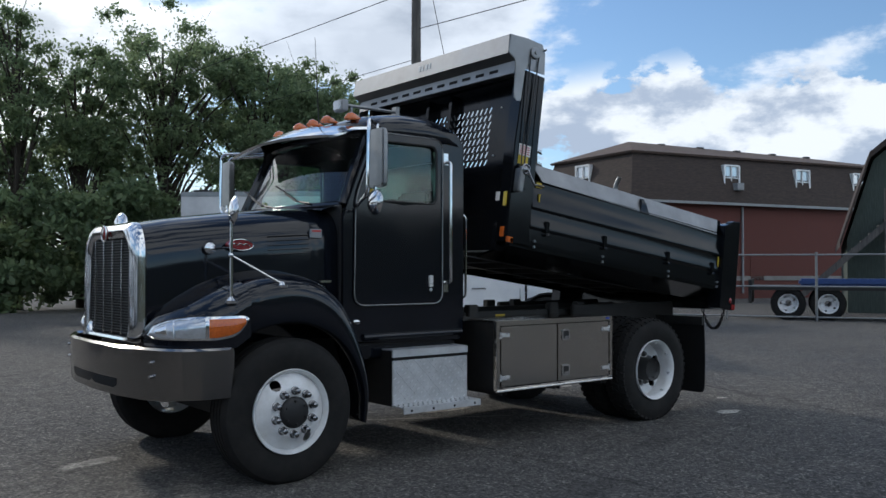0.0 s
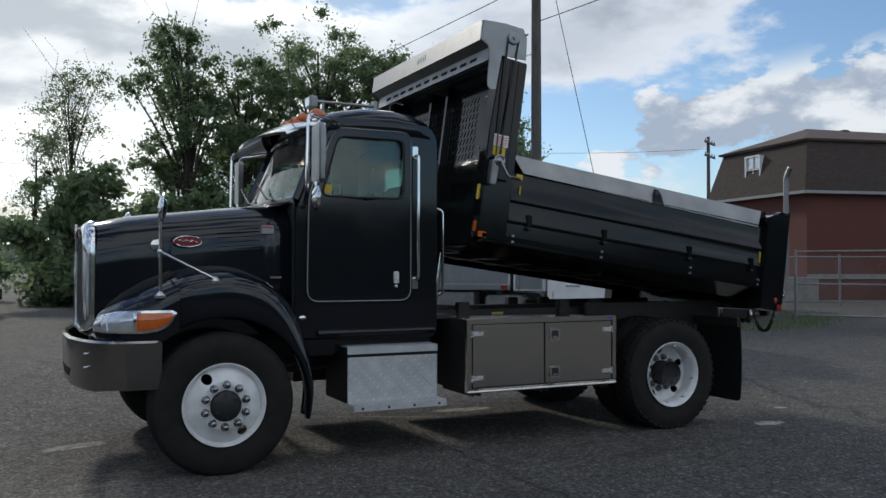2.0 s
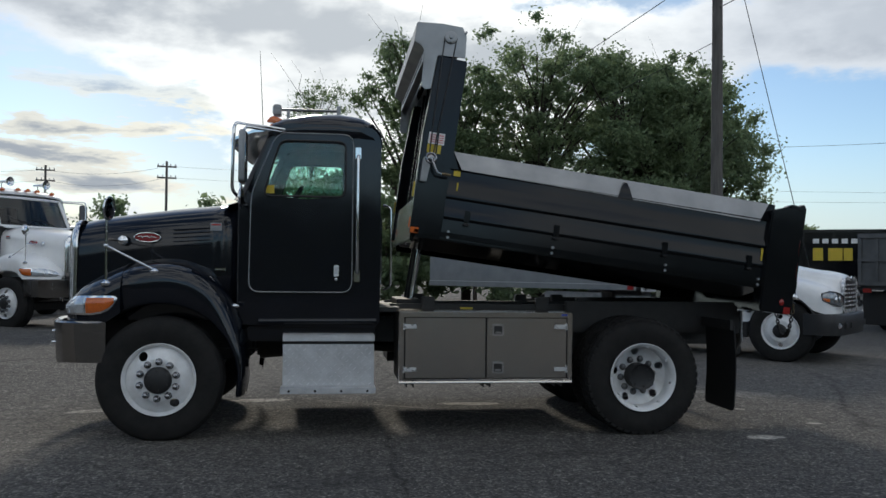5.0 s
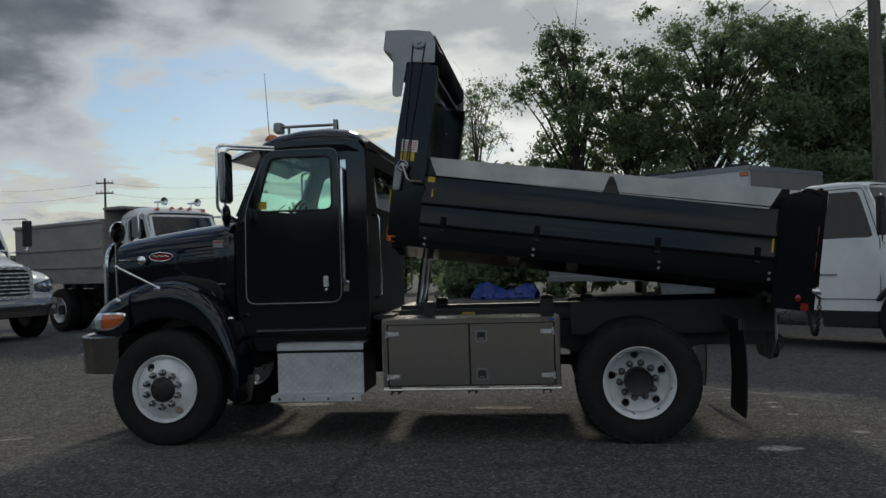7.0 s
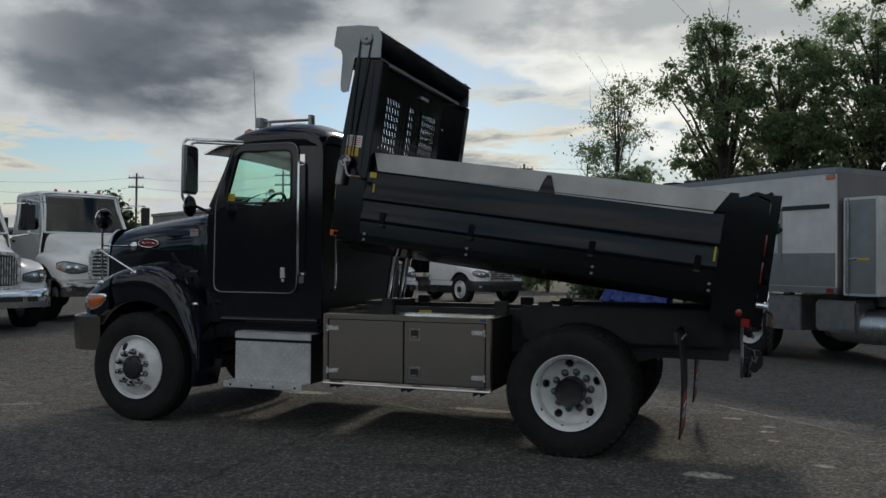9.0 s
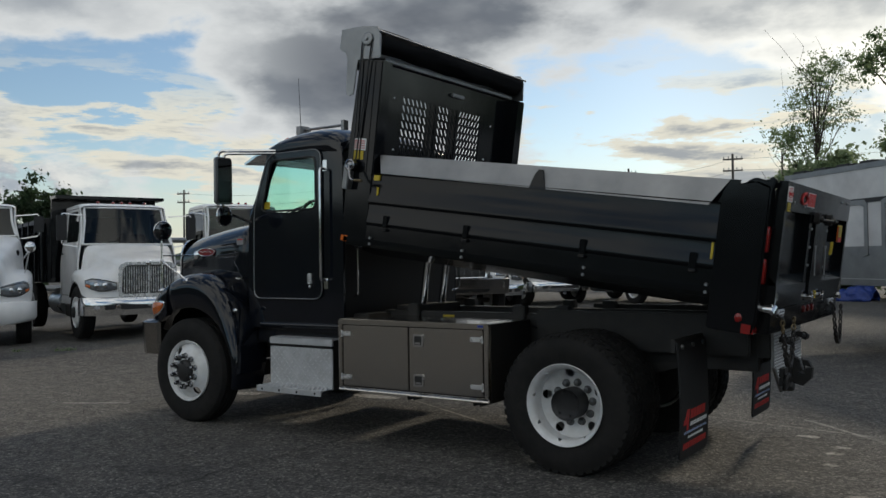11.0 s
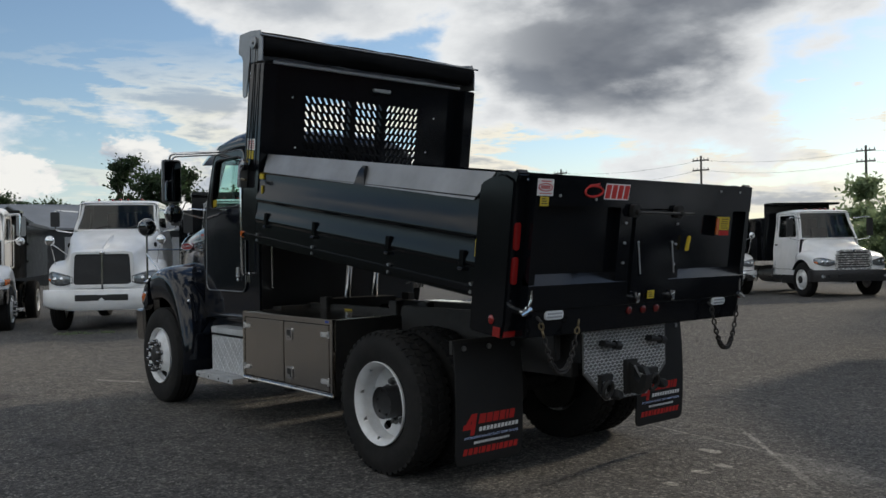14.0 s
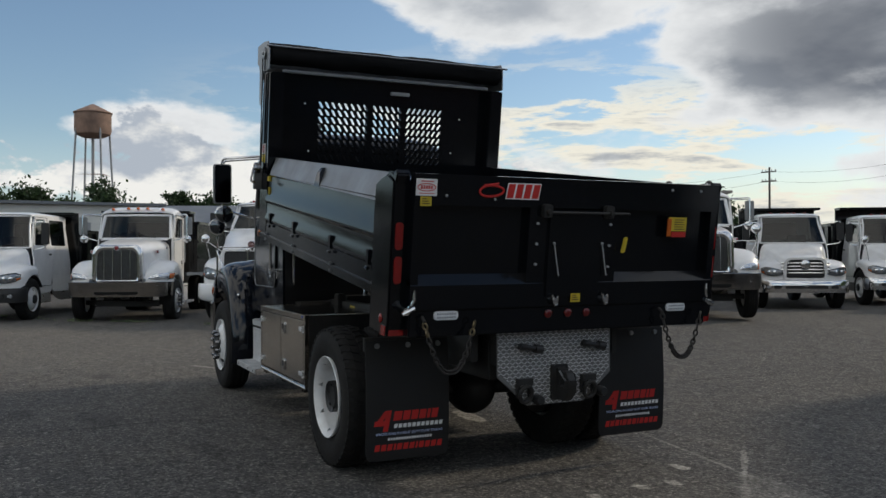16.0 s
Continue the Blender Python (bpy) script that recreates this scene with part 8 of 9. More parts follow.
# ---- brick building with a mansard roof ----
M_BRICK = material("red_brick", (0.135, 0.043, 0.034), 0.85, vary=0.5, scale=6, bump=0.2, bump_scale=30, second=(0.13, 0.05, 0.04))
M_SHINGLE = material("brown_shingle", (0.072, 0.052, 0.044), 0.9, vary=0.5, scale=3, bump=0.3, bump_scale=18, stretch=(1, 1, 5), second=(0.04, 0.032, 0.028))
# the hip roof's shingle, a lighter brown than the mansard's
M_ROOF = material("lighter_brown_shingle", (0.115, 0.078, 0.062), 0.9, vary=0.5, scale=3, bump=0.3, bump_scale=18, stretch=(1, 1, 5), second=(0.075, 0.055, 0.046))
M_TRIM = material("grey_trim", (0.35, 0.36, 0.37), 0.6, vary=0.2, scale=5)
M_CONCRETE = material("weathered_concrete", (0.33, 0.32, 0.30), 0.9, vary=0.4, scale=2.5, bump=0.2)


def mansard():
    b = thing("brick_building", pose(32.6, 21.6, 0, 0, 0, -15), "red brick building with brown shingled mansard roof", "building")
    L, D = 21.0, 9.0                           # local x along the facade, y back
    plan = [(0, 0), (L, 0), (L, D), (-0.82, 7.11)]

    def ring(grow, z):
        """The footprint moved outwards by grow, at a height."""
        out = []
        for i in range(4):
            p, c, q = (Vector(plan[(i + k) % 4]) for k in (-1, 0, 1))
            u, v = (c - p).normalized(), (q - c).normalized()
            n1, n2 = Vector((u.y, -u.x)), Vector((v.y, -v.x))
            m = (n1 + n2).normalized()
            c = c + m * (grow / max(0.3, m.dot(n1)))
            out.append((c.x, c.y, z))
        return out

    bm = bmesh.new()
    loft(bm, [ring(0, 0), ring(0, 5.2)])
    part("brick_wall", bm, M_BRICK, b, "red brick lower storey", smooth=0)
    bm = bmesh.new()
    loft(bm, [ring(0.35, 5.2), ring(-0.30, 7.75)])
    part("mansard", bm, M_SHINGLE, b, "brown shingled mansard slope", smooth=0)
    bm = bmesh.new()
    loft(bm, [ring(-0.15, 7.75), ring(-0.10, 7.86), [(3.0, D / 2 - 0.2, 9.05), (L - 4.2, D / 2, 8.9), (L - 4.2, D / 2 + 0.05, 8.9), (3.0, D / 2 - 0.15, 9.05)]])
    part("hip_roof", bm, M_ROOF, b, "lighter brown hipped roof", smooth=0)
    bm = bmesh.new()
    loft(bm, [ring(0.33, 5.12), ring(0.45, 5.12), ring(0.45, 5.26), ring(0.33, 5.26), ring(0.33, 5.12)], cap=False)
    part("gutter", bm, M_TRIM, b, smooth=0)
    for k in range(5):
        part("roof_vent", B((5.0 + 2.9 * k, 5.4 + 2.9 * k, D / 2 - 0.45, D / 2 - 0.2, 8.80, 9.03 - 0.03 * k)), M_DARK, b)
    def window(m, w, h):
        wn = new("window")
        wn.parent = b
        wn.matrix_local = m
        bm = bmesh.new()
        ring_panel(bm, [(-w / 2, 0), (w / 2, 0), (w / 2, h), (-w / 2, h)], [(-w / 2 + 0.09, 0.09), (w / 2 - 0.09, 0.09), (w / 2 - 0.09, h - 0.09), (-w / 2 + 0.09, h - 0.09)], -0.06, 0.5, n=48)
        box(bm, -0.03, 0.03, -0.02, 0.04, 0.05, h - 0.05)
        box(bm, -w / 2, w / 2, -0.02, 0.04, h * 0.5 - 0.025, h * 0.5 + 0.025)
        part("window_frame", bm, M_WHITE, wn, "white window frame", smooth=0)
        part("pane", B((-w / 2 + 0.05, w / 2 - 0.05, 0.05, 0.06, 0.05, h - 0.05)), M_LENS, wn)
        part("sill", B((-w / 2 - 0.08, w / 2 + 0.08, -0.14, 0.02, -0.07, 0.0)), M_TRIM, wn)
        return wn
    for k, x in enumerate((6.7, 12.0, 16.6, 20.0)):
        wn = window(pose(x, 0.0, 5.95), 1.15, 1.45)
        if k == 0:
            part("window_cooler", B((0.02, 0.50, -0.45, 0.0, 0.02, 0.42)), M_TRIM, wn, bevel=0.02)
    window(pose(-0.45, 3.89, 5.95, 0, 0, -83.4), 1.25, 1.5)
    part("blind_window", B((5.2, 6.0, -0.03, 0.0, 2.1, 3.8)), M_BIN, b, "dark boarded window")
    part("blind_sill", B((5.05, 6.15, -0.12, 0.0, 1.95, 2.1)), M_CONCRETE, b)
    part("wall_door", B((8.0, 9.0, -0.03, 0.0, 0.3, 2.5)), M_BRICK, b)
    part("wall_band", B((-0.02, L + 0.02, -0.03, 0.0, 1.0, 1.25)), M_CONCRETE, b)
    bm = bmesh.new()
    rod(bm, (7.4, -0.08, 0.3), (7.4, -0.08, 5.1), 0.06, 8)
    part("downpipe", bm, M_TRIM, b)
    bm = bmesh.new()
    tube(bm, arc_pts([(-1.73, -0.97, 0), (-1.73, -0.97, 5.8), (-1.63, -1.17, 6.2)], 0.3), 0.12, 10)
    part("flue_pipe", bm, M_ALU, b, "pale flue pipe")
    part("dock", B((-3.2, -0.2, -1.2, 2.0, 0.0, 1.1)), M_CONCRETE, b, "grey concrete dock", bevel=0.03)


mansard()

# flatbed trailer by the building
ft = thing("flatbed_trailer", at_yard(23.0, 8.4, -61), "low black flatbed trailer with blue load", "trailer")
part("deck", B((-0.6, 6.2, -1.2, 1.2, 0.92, 1.06)), M_CHASSIS, ft, bevel=0.01)
part("deck_load", B((0.9, 3.6, -0.8, 0.8, 1.06, 1.28)), material("blue_cover", (0.03, 0.07, 0.22), 0.6, vary=0.3), ft, "blue covered load", bevel=0.06)
part("stake_board", B((-0.6, -0.5, -1.2, 1.2, 0.5, 1.25)), M_CHASSIS, ft, bevel=0.01)
for s in (-1, 1):
    for x in (0.57, 1.72):
        w = new("trailer_wheel")
        w.parent = ft
        w.matrix_local = pose(x, s * 1.16, 0.505, 0, 0, 0 if s < 0 else 180)
        shared("tyre", TYRE_STEER, w, pose(0, 0.14, 0))
        shared("rim", RIM_DRIVE, w)

# ---- gambrel barn with outside stairs ----
M_BOARD = material("faded_green_boards", (0.075, 0.095, 0.082), 0.85, vary=0.5, scale=5, stretch=(5, 5, 0.5), bump=0.2, second=(0.045, 0.058, 0.05))
barn = thing("barn", pose(28.3, 8.35, 0, 0, 0, -63), "dark green boarded barn with gambrel roof and stairs", "building")
GAM = [(0, 0), (7, 0), (7, 2.7), (6.1, 5.6), (3.5, 7.8), (0.9, 5.6), (0, 2.7)]
part("barn_wall", made(prism, GAM, 0, 10), M_BOARD, barn, "faded green boarded gable wall", smooth=0)
bm = bmesh.new()
for (xa, za), (xb, zb) in (((-0.25, 2.4), (0.8, 5.7)), ((0.75, 5.6), (3.5, 7.95)), ((3.5, 7.95), (6.25, 5.6)), ((6.2, 5.7), (7.25, 2.4))):
    loft(bm, [[(xa, y, za), (xb, y, zb), (xb, y, zb + 0.22), (xa, y, za + 0.22)] for y in (-0.45, 10.4)])
part("barn_roof", bm, M_SHINGLE, barn, "dark shingled gambrel roof", smooth=0)
part("landing", B((1.2, 4.2, -1.5, 0, 3.3, 3.42)), M_POLE, barn)
for k in range(12):
    part("stair_tread", B((0.95 - 0.28 * k, 1.2 - 0.28 * k, -1.4, -0.3, 3.1 - 0.27 * k, 3.14 - 0.27 * k)), M_POLE, barn)
for y in (-1.45, -0.28):
    bm = bmesh.new()
    prism(bm, [(1.25, 3.35), (1.25, 3.05), (-2.2, -0.1), (-2.4, 0.0)], y, y + 0.06)
    part("stringer", bm, M_POLE, barn)
bm = bmesh.new()
for x in (1.2, 2.2, 3.2, 4.2):
    box(bm, x - 0.05, x + 0.05, -1.5, -1.4, 0.0 if x in (1.2, 4.2) else 3.3, 4.4)
box(bm, 1.2, 4.2, -1.5, -1.4, 4.32, 4.4)
box(bm, 1.2, 4.2, -1.48, -1.42, 3.82, 3.88)
part("landing_rail", bm, M_POLE, barn)
part("barn_door", B((2.0, 2.9, -0.05, 0, 3.42, 5.3)), M_DARK, barn, bevel=0.01)

# ---- pipe fence in front of the building ----
M_FENCE = material("galvanised_fence", (0.30, 0.31, 0.31), 0.5, 0.5, vary=0.3, scale=6)
fence = thing("pipe_fence", pose(20.0, 10.2, 0, 0, 0, -61), "grey galvanised pipe fence with wire mesh", "fence")
for k in range(5):
    x = -0.8 + 2.6 * k
    part("fence_post", made(rod, (x, 0, 0), (x, 0, 2.1), 0.04, 10), M_FENCE, fence)
for z in (0.12, 1.05, 2.02):
    part("fence_rail", made(rod, (-0.8, 0, z), (9.6, 0, z), 0.026, 8), M_FENCE, fence)

gate = thing("wire_gate", pose(26.9, 18.4, 0, 0, 0, -35), "chain-link gate with dark steel posts", "gate")
for x, r, hh in ((0.0, 0.09, 2.45), (2.6, 0.05, 2.1), (5.2, 0.05, 2.1)):
    part("gate_post", made(rod, (x, 0, 0), (x, 0, hh), r, 10), M_CHASSIS if x == 0 else M_FENCE, gate)
for z in (0.15, 1.1, 2.0):
    part("gate_rail", made(rod, (-1.6, 0, z), (5.2, 0, z), 0.028, 8), M_FENCE, gate)
bm = bmesh.new()
for k in range(-12, 40):
    for q in (-1, 1):
        a0, b0 = -1.6, 5.2
        x0_, z0_ = -1.6 + 0.17 * k, 0.15
        x1_, z1_ = x0_ + q * 1.85, 2.0
        lo, hi = sorted((x0_, x1_))
        if lo < a0 or hi > b0:
            continue
        rod(bm, (x0_, 0, z0_), (x1_, 0, z1_), 0.004, 3)
tagged(part("wire_mesh", bm, M_FENCE, gate), kind="stuff")

# ---- pole and wires ----


def utility_pole(x, y, h, r, arms=True, rot=0.0, arm=1.1):
    p = thing("utility_pole", pose(x, y, ground_height(x, y), 0, 0, rot), "weathered grey wooden utility pole", "pole", "utility poles")
    bm = bmesh.new()
    rod(bm, (0, 0, 0), (0, 0, h), r, 14, r * 0.7)
    part("post", bm, M_POLE, p)
    if arms:
        for z in (h - 0.5, h - 1.4):
            ca = part("crossarm", B((-arm, arm, -0.16, -0.06, z, z + 0.12)), M_POLE, p, bevel=0.01)
            for a in (-0.9 * arm, -0.4 * arm, 0.4 * arm, 0.9 * arm):
                bm = bmesh.new()
                lathe(bm, [(0.03, 0.0), (0.05, 0.06), (0.03, 0.10), (0.045, 0.14), (0.01, 0.18)], c=(a, -0.11, z + 0.12), axis="z", seg=10)
                part("insulator", bm, M_TRIM, ca)
    return p


utility_pole(10.8, 11.55, 11.5, 0.16, arms=True, rot=20)
for x, y, h in ((-12.0, 62.0, 9.8), (-23.4, 68.7, 10.0), (-35.8, 63.3, 10.0), (-50.0, 60.0, 9.8), (-66.0, 52.0, 9.5)):
    utility_pole(x, y, h, 0.13, rot=15, arm=0.75)
utility_pole(40.2, 36.1, 10.4, 0.15, rot=30)


def wire(a, b, sag, r=0.012, name="overhead_wire"):
    a, b = Vector(a), Vector(b)
    pts = [a + (b - a) * (k / 24) - Vector((0, 0, 4 * sag * (k / 24) * (1 - k / 24))) for k in range(25)]
    bm = bmesh.new()
    tube(bm, pts, r, 5)
    tagged(part(name, bm, M_DARK), "thin dark overhead wire", "wire", "overhead wires")


wire((10.8, 11.5, 9.1), (6.7, 45.0, 8.3), 0.1)
wire((10.8, 11.5, 8.0), (14.0, -16.0, 8.4), 0.2)
wire((10.8, 11.5, 7.2), (6.7, 45.0, 6.8), 0.2, 0.009)
wire((10.8, 11.5, 10.9), (13.4, 11.1, 0.0), 0.03, 0.010, "guy_wire")
wire((40.2, 36.1, 9.6), (12.0, 44.0, 9.5), 0.6)
FAR = ((60, 66, 9.2), (-12.0, 62.0, 9.4), (-23.4, 68.7, 9.6), (-35.8, 63.3, 9.6), (-50.0, 60.0, 9.4), (-66.0, 52.0, 9.1))
for a, b in zip(FAR, FAR[1:]):
    wire(a, b, 0.5, 0.010)
    wire((a[0], a[1], a[2] - 0.9), (b[0], b[1], b[2] - 0.9), 0.6, 0.010)

# ---- trees ----
M_BARK = material("bark", (0.075, 0.062, 0.05), 0.95, vary=0.5, scale=9, stretch=(3, 3, 0.6), bump=0.4, bump_scale=25)
M_LEAF = leaf_material("green_leaves", (0.150, 0.205, 0.105), (0.28, 0.350, 0.190))
M_LEAF_D = leaf_material("dark_leaves", (0.130, 0.180, 0.092), (0.24, 0.310, 0.160))
M_LEAF_C = leaf_material("conifer_needles", (0.026, 0.050, 0.024), (0.052, 0.085, 0.036))


def leaf_cloud(name, centres, radii, per, size, mat, parent, rng, flat=0.75):
    """Many small leaves scattered through clumps."""
    total = len(centres) * per
    c = np.repeat(np.asarray(centres), per, 0)
    rad = np.repeat(np.asarray(radii), per)[:, None]
    d = rng.normal(size=(total, 3))
    d /= np.linalg.norm(d, axis=1)[:, None]
    p = c + d * rad * np.minimum(1.5, np.abs(rng.normal(size=(total, 1))) * 0.72) * (1, 1, flat)
    a = rng.normal(size=(total, 3))
    a /= np.linalg.norm(a, axis=1)[:, None]
    b = np.cross(a, rng.normal(size=(total, 3)))
    b /= np.linalg.norm(b, axis=1)[:, None]
    s = size * (0.6 + 0.8 * rng.random((total, 1)))
    quad = np.stack([p - a * s, p + b * s * 0.5, p + a * s, p - b * s * 0.5], 1).reshape(-1, 3)
    me = bpy.data.meshes.new(name)
    me.vertices.add(4 * total), me.loops.add(4 * total), me.polygons.add(total)
    me.vertices.foreach_set("co", quad.ravel())
    me.loops.foreach_set("vertex_index", np.arange(4 * total, dtype=np.int32))
    me.polygons.foreach_set("loop_start", np.arange(0, 4 * total, 4, dtype=np.int32))
    me.update(calc_edges=True)
    me.materials.append(mat)
    ob = new(name, me)
    ob.parent = parent
    return tagged(ob, kind="stuff")


def tree(x, y, h, spread, seed, label, mat=None, clumps=90, per=170, leaf=0.13, low=0.16, clump_r=0.85, bare=0.0, name="tree", limb=1.0):
    rng = np.random.default_rng(seed)
    t = thing(name, pose(x, y, ground_height(x, y)), label, "tree", "trees along the yard")
    bm = bmesh.new()
    lean = rng.normal(size=2) * 0.03 * h
    fork = h * (0.25 + 0.1 * rng.random())
    r0 = 0.020 * h * limb
    tube_pts = [(0, 0, 0), (lean[0] * 0.3, lean[1] * 0.3, fork), (lean[0], lean[1], h * 0.86)]
    for k in range(8):
        u0, u1 = k / 8, (k + 1) / 8
        p = Vector(tube_pts[0]).lerp(Vector(tube_pts[2]), u0)
        q = Vector(tube_pts[0]).lerp(Vector(tube_pts[2]), u1)
        rod(bm, p, q, r0 * (1 - 0.85 * u0), 8, r0 * (1 - 0.85 * u1))
    part("trunk", bm, M_BARK, t)
    centres, radii = [], []
    boughs = []
    nb = max(4, int(clumps ** 0.5 * 0.75))
    for i in range(nb):
        u = low + (0.93 - low) * ((i + rng.random()) / nb)
        env = spread * (math.sin(math.pi * min(1, 0.20 + 0.74 * u) ** 1.05) ** 0.8)
        a = i * 2.4 + rng.normal() * 0.5
        r = env * (0.25 + 0.55 * rng.random())
        boughs.append((lean[0] * u + r * math.cos(a), lean[1] * u + r * math.sin(a), h * u * 0.95, spread * (0.30 + 0.26 * rng.random())))
    for i in range(clumps):
        bx, by, bz, br = boughs[int(rng.integers(nb))]
        d = rng.normal(size=3)
        d /= np.linalg.norm(d)
        k = br * (0.35 + 0.80 * rng.random() ** 0.6)
        centres.append((bx + k * d[0], by + k * d[1], max(0.25, bz + k * d[2] * 0.72)))
        radii.append(clump_r * (0.35 + 0.75 * rng.random() ** 1.5))
    bm = bmesh.new()
    for i in range(0, clumps, 3):
        c = Vector(centres[i])
        base = Vector((lean[0] * 0.5, lean[1] * 0.5, max(fork * 0.7, c.z - 0.35 * h * (0.5 + rng.random() * 0.5))))
        mid = base.lerp(c, 0.55) + Vector((0, 0, 0.04 * h))
        rr = 0.0055 * h * limb
        rod(bm, base, mid, rr, 6, rr * 0.6)
        rod(bm, mid, c + Vector((0, 0, 0.3)), rr * 0.6, 5, rr * 0.15)
    for k in range(int(bare)):
        a, z = rng.random() * 6.28, h * (0.55 + 0.35 * rng.random())
        p = Vector((lean[0] * 0.7, lean[1] * 0.7, z))
        for j in range(3):
            q = p + Vector((math.cos(a + rng.normal() * 0.5), math.sin(a + rng.normal() * 0.5), 1.1 + 0.4 * rng.random())) * 0.055 * h
            rod(bm, p, q, 0.02 / (j + 1), 5, 0.012 / (j + 1))
            p = q
    part("limb", bm, M_BARK, t)
    leaf_cloud("crown", centres, radii, per, leaf, mat or M_LEAF, t, rng)
    return t


GREEN = "broad leafy green tree with gaps in its crown"
for k, (x, y, h, sp) in enumerate(((4.7, 28.0, 12.8, 2.8), (10.2, 27.8, 12.7, 3.8), (13.2, 26.8, 11.6, 3.8), (15.2, 25.5, 10.8, 3.6), (7.2, 28.6, 10.9, 3.2), (18.0, 27.5, 9.4, 3.0))):
    tree(x, y, h, sp, 11 + k, GREEN, M_LEAF if k % 2 else M_LEAF_D, clumps=(190, 320, 400, 400, 260, 300)[k], per=(130, 150, 180, 180, 150, 180)[k], low=0.13, leaf=0.084, clump_r=0.78, bare=4 if k in (0, 1, 3) else 0)
tree(0.6, 28.7, 10.6, 1.9, 41, "slender sparse tree with thin upright crown", M_LEAF, clumps=280, per=48, leaf=0.055, clump_r=0.75, bare=5, low=0.12, limb=0.35)
tree(-0.9, 28.6, 6.6, 1.2, 42, "small tree with bare twigs and sparse leaves", M_LEAF, clumps=14, per=60, leaf=0.10, clump_r=0.5, bare=9, low=0.05)
tree(1.4, 27.4, 5.6, 2.0, 43, "low bushy green tree", M_LEAF, clumps=60, per=170, leaf=0.13, low=0.05)
for k, (x, y, h, sp) in enumerate(((3.6, 26.2, 4.2, 2.4), (7.0, 25.0, 4.6, 2.6), (10.5, 24.4, 4.6, 2.6), (14.0, 23.6, 4.4, 2.6), (17.5, 24.2, 4.0, 2.4), (0.2, 26.8, 3.6, 2.2), (20.4, 26.5, 4.2, 2.2))):
    tree(x, y, h, sp, 60 + k, "dense green undergrowth bush", M_LEAF_D, clumps=70, per=170, leaf=0.14, low=0.02, clump_r=0.8, name="bush")
for k, (x, y, h, sp) in enumerate(((-9.5, 40.0, 5.0, 2.6), (-7.0, 38.0, 4.2, 2.4), (-4.2, 36.0, 5.4, 2.4), (-12.5, 44, 4.0, 2.6))):
    tree(x, y, h, sp, 80 + k, "green bush at the yard's far edge", M_LEAF, clumps=50, per=130, leaf=0.16, low=0.04, clump_r=0.9, name="bush")
for k in range(17):
    tree(-62 - 2 * (k % 3), -22 + 2.7 * k, 5.6 + 1.7 * ((k * 7) % 5) / 4, 2.5, 140 + k, "distant dark green tree", M_LEAF_C, clumps=70, per=170, leaf=0.17, low=0.15, clump_r=1.25)
for k, (x, y, h, sp) in enumerate(((-42, 21.5, 7.5, 2.4), (-46, 26.5, 7.0, 2.6), (-50, 19.0, 9.5, 2.2), (-52, 16.5, 10.0, 2.2), (-48.5, 17.6, 8.8, 2.0), (-58, 6.5, 7.4, 1.6), (-70, 2.0, 9.5, 2.6), (-36, 40, 6.0, 2.6))):
    tree(x, y, h, sp, 100 + k, "distant dark green tree", M_LEAF_C, clumps=70, per=120, leaf=0.14, low=0.12, clump_r=0.85)

# weeds along the old joint in front of the row
rngg = np.random.default_rng(77)
bm = bmesh.new()
line = [(-15.0, -4.2), (-11.9, -2.3), (-11.0, -1.0), (-9.4, 0.15), (-8.2, 1.5), (-7.0, 2.0)]
for (ax, ay), (bx_, by_) in zip(line, line[1:]):
    for k in range(110):
        u = rngg.random()
        x, y = ax + (bx_ - ax) * u + 0.06 * rngg.normal(), ay + (by_ - ay) * u + 0.07 * rngg.normal()
        if noise.noise((x * 1.3, y * 1.3, 0.0)) < -0.05:
            continue
        z = ground_height(x, y) - 0.005
        hgt = 0.02 + 0.06 * rngg.random() ** 2
        for j in range(4):
            a = rngg.random() * 6.28
            dx, dy = 0.012 * math.cos(a), 0.012 * math.sin(a)
            lx, ly = 0.6 * hgt * rngg.normal(), 0.6 * hgt * rngg.normal()
            bm.faces.new([bm.verts.new(p) for p in ((x - dx, y - dy, z), (x + dx, y + dy, z), (x + lx, y + ly, z + hgt))])
me = bpy.data.meshes.new("weeds")
bm.to_mesh(me)
bm.free()
me.materials.append(M_LEAF)
tagged(new("weeds", me), "low green weeds along a cracked joint", "weeds", kind="stuff")

# rough grass along the fence
verts, faces = [], []
for k in range(1500):
    u = rngg.random()
    x, y = 14.6 + 7.2 * u + 0.5 * rngg.normal(), 8.2 + 4.4 * u * u + 0.45 * rngg.normal()
    hgt, a = 0.04 + 0.16 * rngg.random() ** 2, rngg.random() * 6.28
    dx, dy = 0.014 * math.cos(a), 0.014 * math.sin(a)
    lx, ly = 0.4 * hgt * rngg.normal(), 0.4 * hgt * rngg.normal()
    verts += [(x - dx, y - dy, -0.005), (x + dx, y + dy, -0.005), (x + lx, y + ly, hgt)]
    faces.append((3 * k, 3 * k + 1, 3 * k + 2))
me = bpy.data.meshes.new("rough_grass")
me.from_pydata(verts, [], faces)
me.materials.append(M_LEAF_D)
tagged(new("rough_grass", me), "rough green grass along the fence", "grass", kind="stuff")

